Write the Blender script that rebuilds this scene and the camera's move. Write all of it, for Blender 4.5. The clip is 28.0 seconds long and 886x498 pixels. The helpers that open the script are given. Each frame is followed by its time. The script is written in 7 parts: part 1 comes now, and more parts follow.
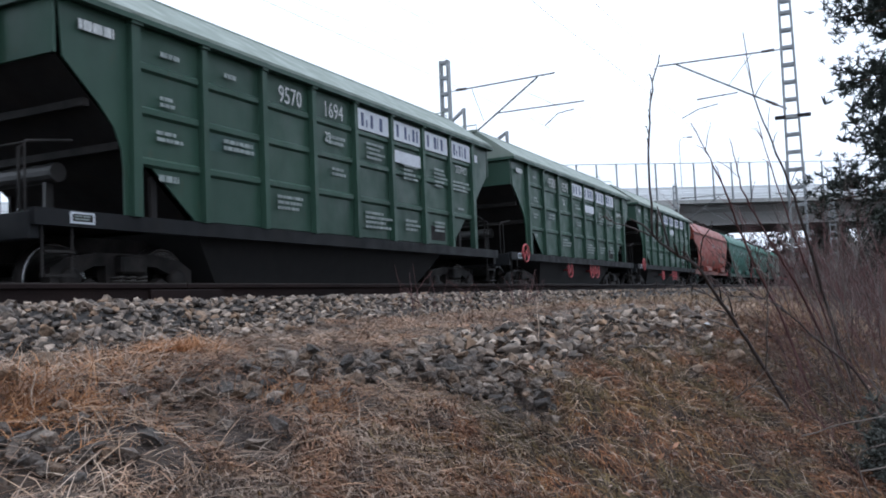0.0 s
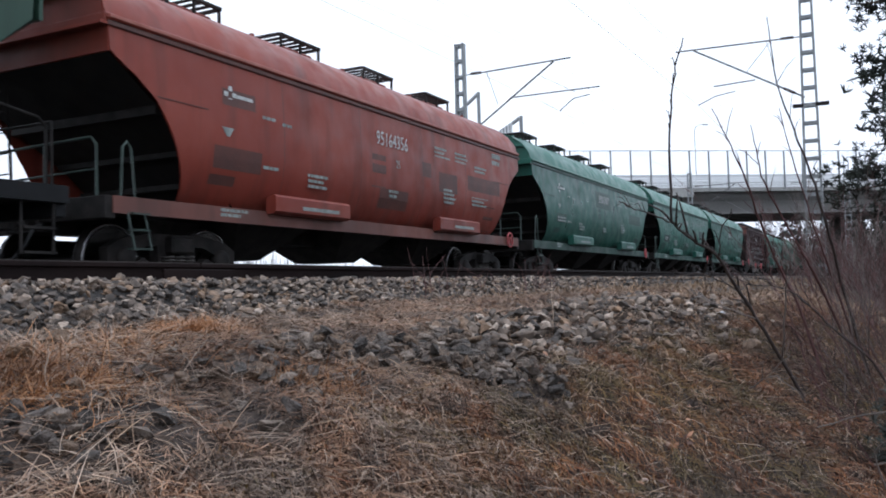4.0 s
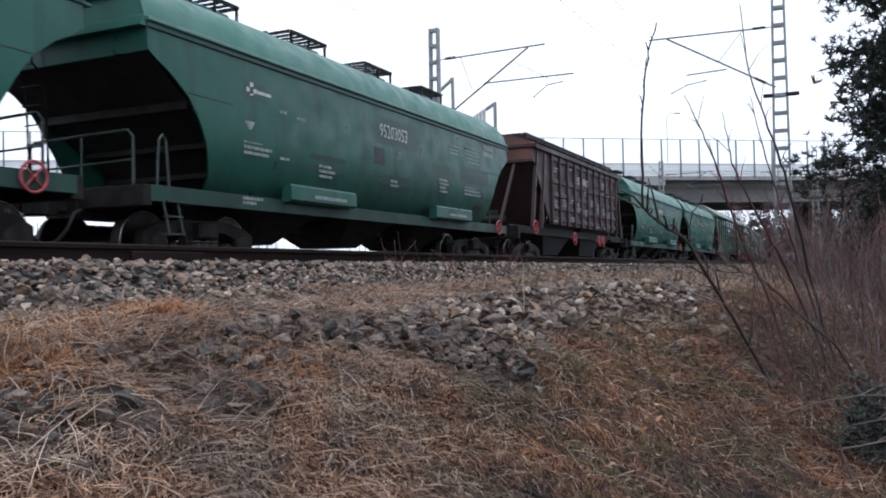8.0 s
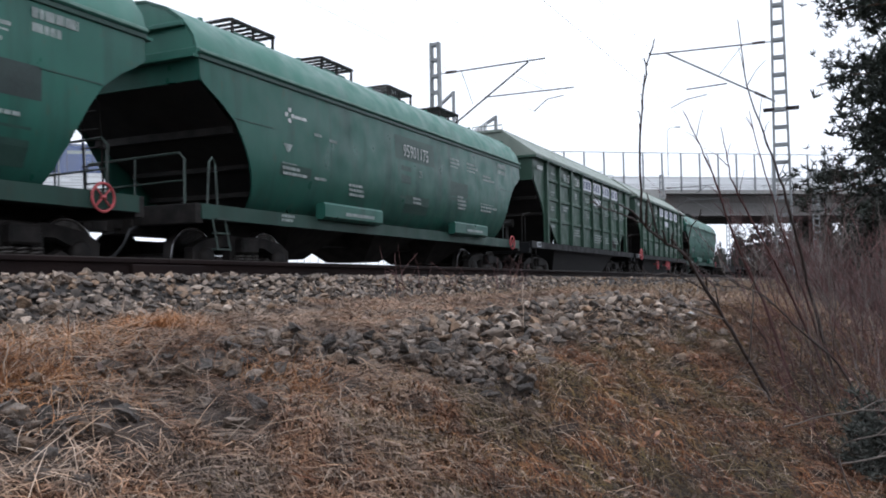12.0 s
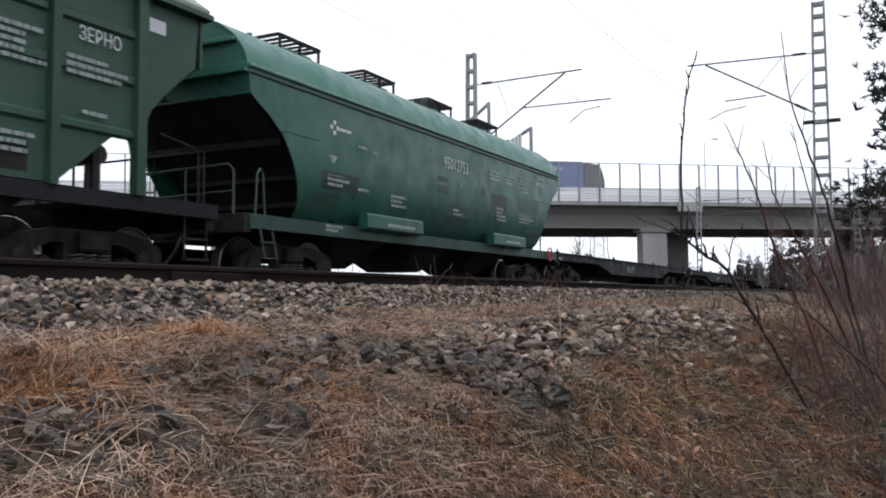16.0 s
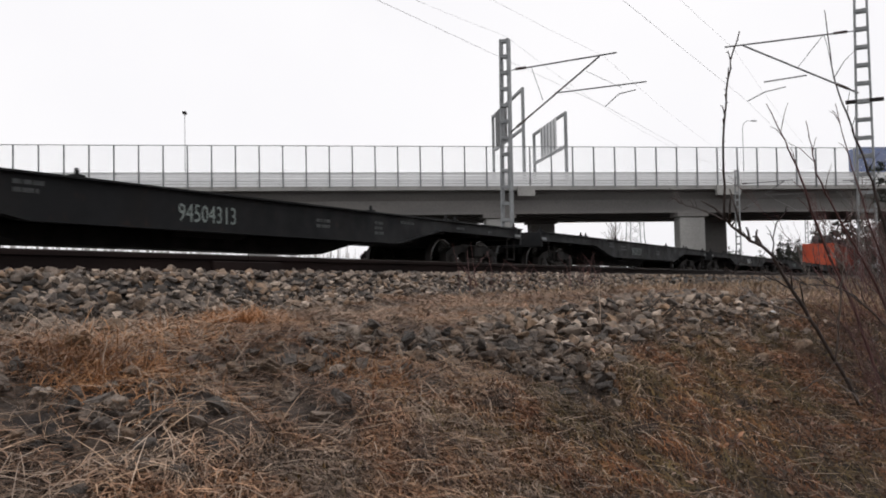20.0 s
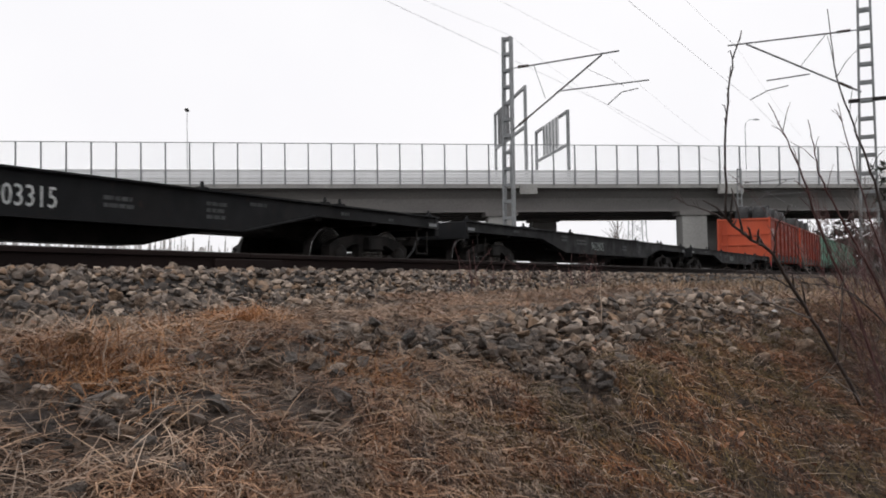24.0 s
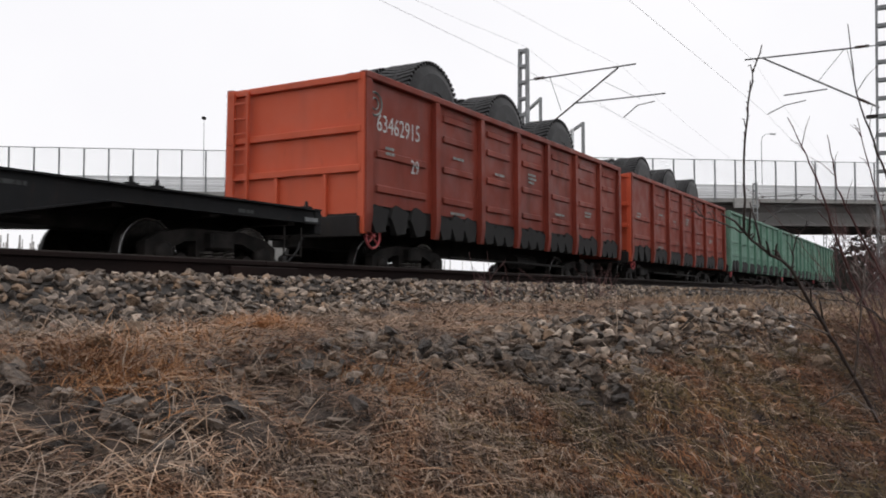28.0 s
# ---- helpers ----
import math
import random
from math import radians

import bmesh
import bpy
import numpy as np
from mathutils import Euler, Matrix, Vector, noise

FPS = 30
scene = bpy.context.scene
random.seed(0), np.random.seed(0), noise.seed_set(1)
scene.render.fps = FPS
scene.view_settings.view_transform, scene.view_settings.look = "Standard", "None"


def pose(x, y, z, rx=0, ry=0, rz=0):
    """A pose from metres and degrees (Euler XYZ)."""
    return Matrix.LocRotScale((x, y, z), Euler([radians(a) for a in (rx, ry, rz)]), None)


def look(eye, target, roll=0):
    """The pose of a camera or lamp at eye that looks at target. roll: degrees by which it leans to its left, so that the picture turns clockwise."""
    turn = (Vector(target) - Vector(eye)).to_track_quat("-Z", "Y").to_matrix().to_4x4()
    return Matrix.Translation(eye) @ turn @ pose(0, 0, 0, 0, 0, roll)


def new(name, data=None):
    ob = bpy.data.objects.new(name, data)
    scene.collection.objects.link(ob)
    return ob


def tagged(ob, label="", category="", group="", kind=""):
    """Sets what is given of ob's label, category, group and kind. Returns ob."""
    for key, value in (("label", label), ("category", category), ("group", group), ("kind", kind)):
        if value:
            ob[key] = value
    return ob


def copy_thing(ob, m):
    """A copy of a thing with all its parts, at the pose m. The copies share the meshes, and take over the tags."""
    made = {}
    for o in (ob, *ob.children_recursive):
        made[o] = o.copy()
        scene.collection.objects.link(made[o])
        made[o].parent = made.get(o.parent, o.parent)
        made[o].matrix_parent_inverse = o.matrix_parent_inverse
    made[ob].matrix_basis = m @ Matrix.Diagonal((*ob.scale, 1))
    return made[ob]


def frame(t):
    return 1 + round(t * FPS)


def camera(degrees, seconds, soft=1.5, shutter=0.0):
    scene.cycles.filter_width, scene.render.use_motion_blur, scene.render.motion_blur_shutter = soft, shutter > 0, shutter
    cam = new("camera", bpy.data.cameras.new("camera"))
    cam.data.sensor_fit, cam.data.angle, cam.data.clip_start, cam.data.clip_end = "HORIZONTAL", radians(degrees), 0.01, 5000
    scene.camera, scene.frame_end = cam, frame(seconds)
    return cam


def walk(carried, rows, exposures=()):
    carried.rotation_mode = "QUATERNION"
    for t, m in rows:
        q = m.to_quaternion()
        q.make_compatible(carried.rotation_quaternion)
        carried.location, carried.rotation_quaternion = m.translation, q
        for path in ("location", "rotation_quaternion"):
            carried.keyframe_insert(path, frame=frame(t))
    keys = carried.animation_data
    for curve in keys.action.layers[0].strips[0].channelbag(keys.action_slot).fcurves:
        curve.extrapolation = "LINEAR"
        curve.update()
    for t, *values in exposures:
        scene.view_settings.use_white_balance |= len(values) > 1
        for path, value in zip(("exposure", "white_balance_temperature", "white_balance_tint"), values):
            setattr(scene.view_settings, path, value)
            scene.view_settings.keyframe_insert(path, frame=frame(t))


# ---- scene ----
cam = camera(55.0, 28.0, soft=1.85, shutter=0.1)
PATH = [
    (0, (0.055, -0.008, 0.005), (-0.817, 1.787, 0.129), -2.38),
    (0.5, (0.055, -0.020, 0.006), (-0.824, 1.773, 0.132), -2.37),
    (1, (0.053, -0.019, 0.008), (-0.824, 1.774, 0.134), -1.95),
    (1.5, (0.048, -0.013, 0.005), (-0.819, 1.785, 0.131), -1.81),
    (2, (0.046, -0.010, 0.004), (-0.822, 1.788, 0.120), -1.76),
    (2.5, (0.043, -0.011, 0.006), (-0.847, 1.777, 0.110), -1.85),
    (4.5, (0.023, 0.023, 0.003), (-0.873, 1.809, 0.088), -1.18),
    (5, (0.024, 0.029, 0.002), (-0.866, 1.818, 0.079), -0.83),
    (5.5, (0.024, 0.039, -0.001), (-0.862, 1.831, 0.060), -0.96),
    (6, (0.031, 0.039, -0.001), (-0.844, 1.836, 0.066), -1.17),
    (6.5, (0.034, 0.035, 0.001), (-0.834, 1.835, 0.071), -1.15),
    (7, (0.033, 0.034, -0.000), (-0.818, 1.842, 0.075), -0.78),
    (7.5, (0.026, 0.036, -0.003), (-0.809, 1.851, 0.071), -0.64),
    (8, (0.021, 0.038, -0.005), (-0.821, 1.851, 0.048), -0.96),
    (8.5, (0.020, 0.039, -0.003), (-0.827, 1.850, 0.053), -0.84),
    (9, (0.032, 0.037, -0.003), (-0.817, 1.847, 0.064), -1.11),
    (9.5, (0.038, 0.034, -0.002), (-0.790, 1.853, 0.080), -1.07),
    (10, (0.038, 0.026, -0.001), (-0.794, 1.842, 0.091), -0.74),
    (10.5, (0.032, 0.032, -0.002), (-0.796, 1.850, 0.090), -0.50),
    (11, (0.036, 0.035, -0.003), (-0.786, 1.856, 0.088), -0.54),
    (11.5, (0.032, 0.034, -0.001), (-0.801, 1.850, 0.084), -0.78),
    (13.5, (0.030, 0.026, -0.001), (-0.834, 1.828, 0.083), -0.52),
    (14, (0.027, 0.024, 0.000), (-0.848, 1.820, 0.096), -0.25),
    (14.5, (0.022, 0.021, -0.001), (-0.877, 1.804, 0.094), -0.57),
    (15, (0.018, 0.019, 0.001), (-0.892, 1.798, 0.094), -0.55),
    (15.5, (0.012, 0.022, 0.001), (-0.895, 1.802, 0.107), -0.21),
    (16, (0.015, 0.020, 0.001), (-0.898, 1.796, 0.110), -0.14),
    (16.5, (0.012, 0.018, 0.002), (-0.911, 1.789, 0.102), -0.23),
    (17, (0.006, 0.019, -0.000), (-0.927, 1.785, 0.090), -0.22),
    (17.5, (0.002, 0.019, -0.000), (-0.941, 1.780, 0.098), -0.18),
    (18, (-0.000, 0.012, 0.001), (-0.955, 1.767, 0.104), -0.32),
    (18.5, (-0.004, 0.010, 0.003), (-0.967, 1.760, 0.108), -0.07),
    (19, (-0.002, 0.010, 0.000), (-0.967, 1.759, 0.101), -0.09),
    (19.5, (-0.004, 0.009, -0.001), (-0.976, 1.756, 0.085), -0.31),
    (20, (-0.000, 0.005, 0.001), (-0.986, 1.743, 0.080), -0.69),
    (20.5, (-0.001, 0.006, 0.001), (-0.990, 1.742, 0.086), -0.40),
    (21, (0.000, 0.003, 0.001), (-0.991, 1.737, 0.094), -0.41),
    (21.5, (0.005, -0.003, 0.003), (-0.992, 1.729, 0.084), -0.53),
    (23.5, (0.001, 0.011, 0.002), (-0.992, 1.745, 0.075), -0.64),
    (24, (0.002, 0.008, 0.004), (-0.988, 1.744, 0.078), -0.51),
    (24.5, (0.001, 0.003, 0.002), (-0.988, 1.740, 0.089), -0.20),
    (25, (-0.005, -0.000, 0.003), (-1.005, 1.730, 0.084), 0.05),
    (25.5, (-0.010, 0.002, 0.003), (-1.016, 1.729, 0.083), 0.03),
    (26, (-0.013, 0.006, 0.003), (-1.021, 1.731, 0.092), 0.18),
    (26.5, (-0.011, -0.002, 0.004), (-1.023, 1.721, 0.092), 0.08),
    (27, (-0.009, -0.006, 0.005), (-1.024, 1.715, 0.096), -0.12),
    (27.5, (-0.006, -0.004, 0.006), (-1.023, 1.715, 0.105), -0.04),
    (28, (-0.007, -0.006, 0.001), (-1.024, 1.714, 0.100), 0.33),
]
EXPOSURES = [(0.0, 0.42, 5450, 9), (2.0, 0.34, 5600, 10), (7.0, 0.38, 5550, 10), (10.0, 0.40, 5720, 10.5), (15.5, 0.38, 5900, 11), (17.0, 0.18, 6150, 11), (19.0, 0.0, 6500, 12), (28.0, 0.0, 6450, 12)]
walk(cam, [(t, look(eye, target, roll)) for t, eye, target, roll in PATH], EXPOSURES)

# ---- light: an overcast late-autumn day ----
world = bpy.data.worlds.new("world")
scene.world = world
world.use_nodes = True
wn, wl = world.node_tree.nodes, world.node_tree.links
wn.clear()
sky = wn.new("ShaderNodeTexSky")
sky.sky_type, sky.sun_disc = "NISHITA", False
sky.sun_elevation, sky.sun_rotation = radians(60), radians(140)
sky.air_density, sky.dust_density = 1.2, 4.0
sat = wn.new("ShaderNodeHueSaturation")
sat.inputs["Saturation"].default_value = 0.12
sat.inputs["Value"].default_value = 0.10
cloud_at = wn.new("ShaderNodeTexCoord")
cloud = wn.new("ShaderNodeTexNoise")
cloud.inputs["Scale"].default_value = 2.2
cloud.inputs["Detail"].default_value = 5
ramp = wn.new("ShaderNodeValToRGB")
ramp.color_ramp.elements[0].position, ramp.color_ramp.elements[0].color = 0.3, (0.93, 0.93, 0.95, 1)
ramp.color_ramp.elements[1].position, ramp.color_ramp.elements[1].color = 0.7, (1.0, 1.0, 1.0, 1)
mixed = wn.new("ShaderNodeMixRGB")
mixed.inputs["Fac"].default_value = 0.9
back = wn.new("ShaderNodeBackground")
back.inputs["Strength"].default_value = 1.07
wout = wn.new("ShaderNodeOutputWorld")
wl.new(cloud_at.outputs["Generated"], cloud.inputs["Vector"])
wl.new(cloud.outputs["Fac"], ramp.inputs["Fac"])
wl.new(sky.outputs["Color"], sat.inputs["Color"])
wl.new(sat.outputs["Color"], mixed.inputs["Color1"])
wl.new(ramp.outputs["Color"], mixed.inputs["Color2"])
wl.new(mixed.outputs["Color"], back.inputs["Color"])
wl.new(back.outputs["Background"], wout.inputs["Surface"])
sun = new("sun", bpy.data.lights.new("sun", "SUN"))
sun.data.energy, sun.data.angle, sun.data.color = 0.8, radians(30), (1.0, 0.97, 0.93)
sun.matrix_world = look((7, -3, 40), (0, 0, 0))

# ---- materials ----
def nodes_of(name):
    m = bpy.data.materials.new(name)
    m.use_nodes = True
    nt = m.node_tree
    return m, nt.nodes, nt.links, nt.nodes["Principled BSDF"]


def rgb(c):
    return (c[0], c[1], c[2], 1.0)


def noise_node(n, l, vec, scale, detail=4.0, stretch=None):
    tex = n.new("ShaderNodeTexNoise")
    tex.inputs["Scale"].default_value = scale
    tex.inputs["Detail"].default_value = detail
    if stretch:
        mp = n.new("ShaderNodeMapping")
        mp.inputs["Scale"].default_value = stretch
        l.new(vec, mp.inputs["Vector"])
        l.new(mp.outputs["Vector"], tex.inputs["Vector"])
    else:
        l.new(vec, tex.inputs["Vector"])
    return tex.outputs["Fac"]


def ramp_node(n, l, fac, lo, hi, a=(0, 0, 0), b=(1, 1, 1)):
    r = n.new("ShaderNodeValToRGB")
    e = r.color_ramp.elements
    e[0].position, e[0].color = lo, rgb(a)
    e[1].position, e[1].color = hi, rgb(b)
    l.new(fac, r.inputs["Fac"])
    return r.outputs["Color"]


def mix_node(n, l, fac, a, b, mode="MIX"):
    m = n.new("ShaderNodeMixRGB")
    m.blend_type = mode
    for slot, v in (("Fac", fac), ("Color1", a), ("Color2", b)):
        if isinstance(v, (int, float)):
            m.inputs[slot].default_value = v
        elif isinstance(v, tuple):
            m.inputs[slot].default_value = rgb(v)
        else:
            l.new(v, m.inputs[slot])
    return m.outputs["Color"]


def bump_node(n, l, height, strength, distance, bsdf):
    b = n.new("ShaderNodeBump")
    b.inputs["Strength"].default_value = strength
    b.inputs["Distance"].default_value = distance
    l.new(height, b.inputs["Height"])
    l.new(b.outputs["Normal"], bsdf.inputs["Normal"])


def plain(name, base, other, scale=3.0, rough=0.7, metal=0.0, fine=40.0, bump=0.2, dist=0.01, stretch=None, per_object=0.0):
    """Base colour with patches of another, finer grain and relief."""
    m, n, l, bsdf = nodes_of(name)
    vec = n.new("ShaderNodeTexCoord").outputs["Object"]
    big = ramp_node(n, l, noise_node(n, l, vec, scale, 5.0, stretch), 0.35, 0.65)
    col = mix_node(n, l, big, base, other)
    grain = noise_node(n, l, vec, fine, 3.0)
    col = mix_node(n, l, 0.35, col, ramp_node(n, l, grain, 0.3, 0.7, (0.55, 0.55, 0.55), (1.25, 1.25, 1.25)), "MULTIPLY")
    if per_object:
        info = n.new("ShaderNodeObjectInfo")
        tone = ramp_node(n, l, info.outputs["Random"], 0.0, 1.0, (1 - per_object,) * 3, (1 + per_object,) * 3)
        col = mix_node(n, l, 1.0, col, tone, "MULTIPLY")
    l.new(col, bsdf.inputs["Base Color"])
    bsdf.inputs["Roughness"].default_value = rough
    bsdf.inputs["Metallic"].default_value = metal
    bump_node(n, l, grain, bump, dist, bsdf)
    return m


def paint(name, base, fade, grime, rough=0.45, dirt=0.5, rust=(0.10, 0.045, 0.02), rusty=0.12):
    """Weathered wagon paint: faded patches, grime that runs down, specks of rust."""
    m, n, l, bsdf = nodes_of(name)
    vec = n.new("ShaderNodeTexCoord").outputs["Object"]
    patches = ramp_node(n, l, noise_node(n, l, vec, 0.9, 6.0), 0.35, 0.7)
    col = mix_node(n, l, patches, base, fade)
    streak = ramp_node(n, l, noise_node(n, l, vec, 1.6, 5.0, (1.0, 1.6, 0.22)), 0.48, 0.72)
    amount = n.new("ShaderNodeMath")
    amount.operation = "MULTIPLY"
    amount.inputs[1].default_value = dirt
    l.new(streak, amount.inputs[0])
    col = mix_node(n, l, amount.outputs[0], col, grime)
    speck = ramp_node(n, l, noise_node(n, l, vec, 7.0, 6.0, (1, 1, 0.5)), 0.62, 0.72)
    amount2 = n.new("ShaderNodeMath")
    amount2.operation = "MULTIPLY"
    amount2.inputs[1].default_value = rusty
    l.new(speck, amount2.inputs[0])
    col = mix_node(n, l, amount2.outputs[0], col, rust)
    info = n.new("ShaderNodeObjectInfo")
    tone = ramp_node(n, l, info.outputs["Random"], 0.0, 1.0, (0.9, 0.9, 0.9), (1.08, 1.08, 1.08))
    col = mix_node(n, l, 1.0, col, tone, "MULTIPLY")
    l.new(col, bsdf.inputs["Base Color"])
    rr = ramp_node(n, l, noise_node(n, l, vec, 2.5, 4.0), 0.3, 0.7, (rough - 0.1,) * 3, (rough + 0.2,) * 3)
    l.new(rr, bsdf.inputs["Roughness"])
    bsdf.inputs["Specular IOR Level"].default_value = 0.35
    dents = noise_node(n, l, vec, 1.3, 3.0, (1, 1.0, 0.7))
    bump_node(n, l, dents, 0.25, 0.04, bsdf)
    return m


M = {}
M["ribbed"] = paint("dark_green_paint", (0.028, 0.062, 0.043), (0.035, 0.074, 0.050), (0.020, 0.040, 0.029), 0.42)
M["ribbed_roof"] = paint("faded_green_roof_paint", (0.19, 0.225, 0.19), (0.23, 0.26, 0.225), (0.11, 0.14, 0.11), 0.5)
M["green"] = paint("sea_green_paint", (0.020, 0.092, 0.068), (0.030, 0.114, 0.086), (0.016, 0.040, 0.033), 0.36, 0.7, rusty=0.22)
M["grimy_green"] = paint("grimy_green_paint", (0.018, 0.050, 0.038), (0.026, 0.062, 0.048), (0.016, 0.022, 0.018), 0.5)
# Body green made lighter: the roof's sky reflection is in the colour.
M["green_roof"] = paint("sky_lit_sea_green_roof_paint", (0.036, 0.132, 0.098), (0.048, 0.152, 0.115), (0.028, 0.085, 0.066), 0.4)
M["red"] = paint("faded_red_paint", (0.19, 0.034, 0.021), (0.23, 0.05, 0.032), (0.085, 0.023, 0.017), 0.42, 0.65)
M["brown"] = paint("brown_paint", (0.044, 0.025, 0.025), (0.056, 0.032, 0.032), (0.028, 0.018, 0.018), 0.5)
M["brown_red"] = paint("worn_brown_red_paint", (0.19, 0.075, 0.058), (0.10, 0.052, 0.045), (0.05, 0.03, 0.026), 0.5)
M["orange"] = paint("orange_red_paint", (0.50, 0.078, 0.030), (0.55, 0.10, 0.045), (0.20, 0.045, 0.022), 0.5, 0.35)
# The same orange-red, darkened because the long sides get less light.
M["gond_side"] = paint("shaded_orange_red_paint", (0.21, 0.032, 0.018), (0.26, 0.048, 0.028), (0.10, 0.02, 0.013), 0.5, 0.6)
M["gond_green"] = paint("pale_green_paint", (0.11, 0.225, 0.165), (0.14, 0.265, 0.20), (0.06, 0.12, 0.085), 0.5)
# Light caught on the eaves' lip, painted as a pale edge.
M["green_lip"] = plain("pale_green_edge_highlight", (0.16, 0.26, 0.22), (0.10, 0.20, 0.16), 4.0, 0.5)
M["red_lip"] = plain("pale_red_edge_highlight", (0.34, 0.12, 0.09), (0.26, 0.08, 0.055), 4.0, 0.5)
M["flat"] = paint("black_grey_paint", (0.0075, 0.0080, 0.0092), (0.0125, 0.013, 0.0145), (0.013, 0.011, 0.010), 0.55)
M["dark"] = paint("dull_black_metal", (0.019, 0.018, 0.018), (0.028, 0.025, 0.024), (0.032, 0.025, 0.021), 0.6)
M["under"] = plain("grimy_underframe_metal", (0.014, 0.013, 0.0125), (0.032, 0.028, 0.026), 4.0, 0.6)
# Soot on the gondolas; on the hopper wagons it paints the underside shade.
M["soot_shade"] = plain("black_soot_and_underside_shade", (0.006, 0.0058, 0.0058), (0.011, 0.010, 0.010), 4.0, 0.8)
M["tank"] = plain("dusty_grey_tank_steel", (0.026, 0.025, 0.024), (0.045, 0.042, 0.04), 4.0, 0.45)
M["wheel"] = plain("dark_wheel_steel", (0.012, 0.010, 0.010), (0.02, 0.016, 0.014), 6.0, 0.55, 0.4)
M["tread"] = plain("polished_wheel_rim", (0.6, 0.6, 0.6), (0.4, 0.4, 0.4), 8.0, 0.22, 1.0)
M["rail"] = plain("rusty_rail_steel", (0.010, 0.0062, 0.006), (0.017, 0.010, 0.009), 5.0, 0.75, 0.1, stretch=(1, 0.2, 1))
M["railhead"] = plain("worn_railhead_steel", (0.05, 0.042, 0.038), (0.08, 0.07, 0.062), 5.0, 0.45, 0.6, stretch=(1, 0.1, 1))
M["white"] = plain("worn_white_lettering", (0.62, 0.63, 0.62), (0.42, 0.44, 0.43), 9.0, 0.6, fine=60)
M["white_dim"] = plain("faded_white_lettering", (0.30, 0.34, 0.32), (0.17, 0.20, 0.19), 7.0, 0.6, fine=60)
M["faint"] = plain("nearly_worn_off_lettering", (0.07, 0.075, 0.075), (0.03, 0.032, 0.033), 7.0, 0.6, fine=60)
M["panel_white"] = plain("white_sign_panel", (0.62, 0.64, 0.68), (0.52, 0.54, 0.58), 3.0, 0.5)
M["panel_blue"] = plain("navy_sign_lettering", (0.03, 0.045, 0.12), (0.045, 0.06, 0.15), 5.0, 0.5)
M["patch"] = plain("dark_repaint_and_eave_shadow", (0.018, 0.05, 0.04), (0.025, 0.065, 0.05), 3.0, 0.5)
M["patch_dark"] = plain("dark_grey_green_patch", (0.014, 0.026, 0.024), (0.022, 0.040, 0.035), 3.0, 0.55)
M["red_patch"] = plain("dark_red_repaint_and_eave_shadow", (0.075, 0.030, 0.024), (0.11, 0.038, 0.028), 3.0, 0.55)
M["rail_paint"] = plain("worn_grey_green_tube", (0.040, 0.066, 0.055), (0.026, 0.038, 0.032), 5.0, 0.5)
M["wheel_red"] = plain("red_brake_wheel_paint", (0.42, 0.06, 0.07), (0.30, 0.05, 0.05), 8.0, 0.5)
M["galv"] = plain("galvanised_steel", (0.27, 0.28, 0.285), (0.20, 0.21, 0.215), 5.0, 0.5, 0.3)
M["mast_dark"] = plain("weathered_mast_steel", (0.10, 0.10, 0.105), (0.15, 0.15, 0.15), 4.0, 0.6, 0.2)
M["wire"] = plain("dull_copper_wire", (0.36, 0.36, 0.37), (0.30, 0.30, 0.31), 2.0, 0.5, 0.3)
M["insul"] = plain("brown_glazed_insulator", (0.05, 0.035, 0.03), (0.07, 0.05, 0.04), 5.0, 0.25)
M["concrete"] = plain("bridge_concrete", (0.33, 0.325, 0.31), (0.26, 0.255, 0.245), 0.35, 0.85, fine=6.0, bump=0.1, stretch=(1, 1, 0.3))
# Darker concrete tone that holds the shade under the deck.
M["concrete_dark"] = plain("shade_toned_bridge_concrete", (0.19, 0.18, 0.17), (0.13, 0.125, 0.12), 0.3, 0.85, fine=6.0, bump=0.1, stretch=(0.2, 0.2, 1))
M["parapet"] = plain("grey_parapet_steel", (0.80, 0.81, 0.815), (0.74, 0.75, 0.755), 0.5, 0.5, 0.0, fine=10)
M["truck_blue"] = plain("blue_tarpaulin", (0.022, 0.055, 0.19), (0.032, 0.075, 0.24), 0.6, 0.5)
M["grey_light"] = plain("pale_vehicle_paint", (0.55, 0.55, 0.56), (0.48, 0.48, 0.5), 0.8, 0.4)
M["black"] = plain("black_rubber", (0.014, 0.014, 0.015), (0.028, 0.028, 0.029), 5.0, 0.5)
for key, gloss in (("under", 0.12), ("flat", 0.22), ("dark", 0.15), ("rail", 0.15), ("black", 0.3), ("wheel", 0.3)):
    M[key].node_tree.nodes["Principled BSDF"].inputs["Specular IOR Level"].default_value = gloss
# ---- mesh helpers ----
def add_box(bm, lo, hi, m=None):
    x0, y0, z0 = lo
    x1, y1, z1 = hi
    vs = [bm.verts.new(p) for p in ((x0, y0, z0), (x1, y0, z0), (x1, y1, z0), (x0, y1, z0), (x0, y0, z1), (x1, y0, z1), (x1, y1, z1), (x0, y1, z1))]
    for f in ((3, 2, 1, 0), (4, 5, 6, 7), (0, 1, 5, 4), (1, 2, 6, 5), (2, 3, 7, 6), (3, 0, 4, 7)):
        bm.faces.new([vs[i] for i in f])
    if m is not None:
        bmesh.ops.transform(bm, matrix=m, verts=vs)
    return vs


def box(lo, hi, bevel=0.0):
    bm = bmesh.new()
    add_box(bm, lo, hi)
    if bevel:
        bmesh.ops.bevel(bm, geom=bm.edges[:], offset=bevel, segments=1, affect="EDGES")
    return bm


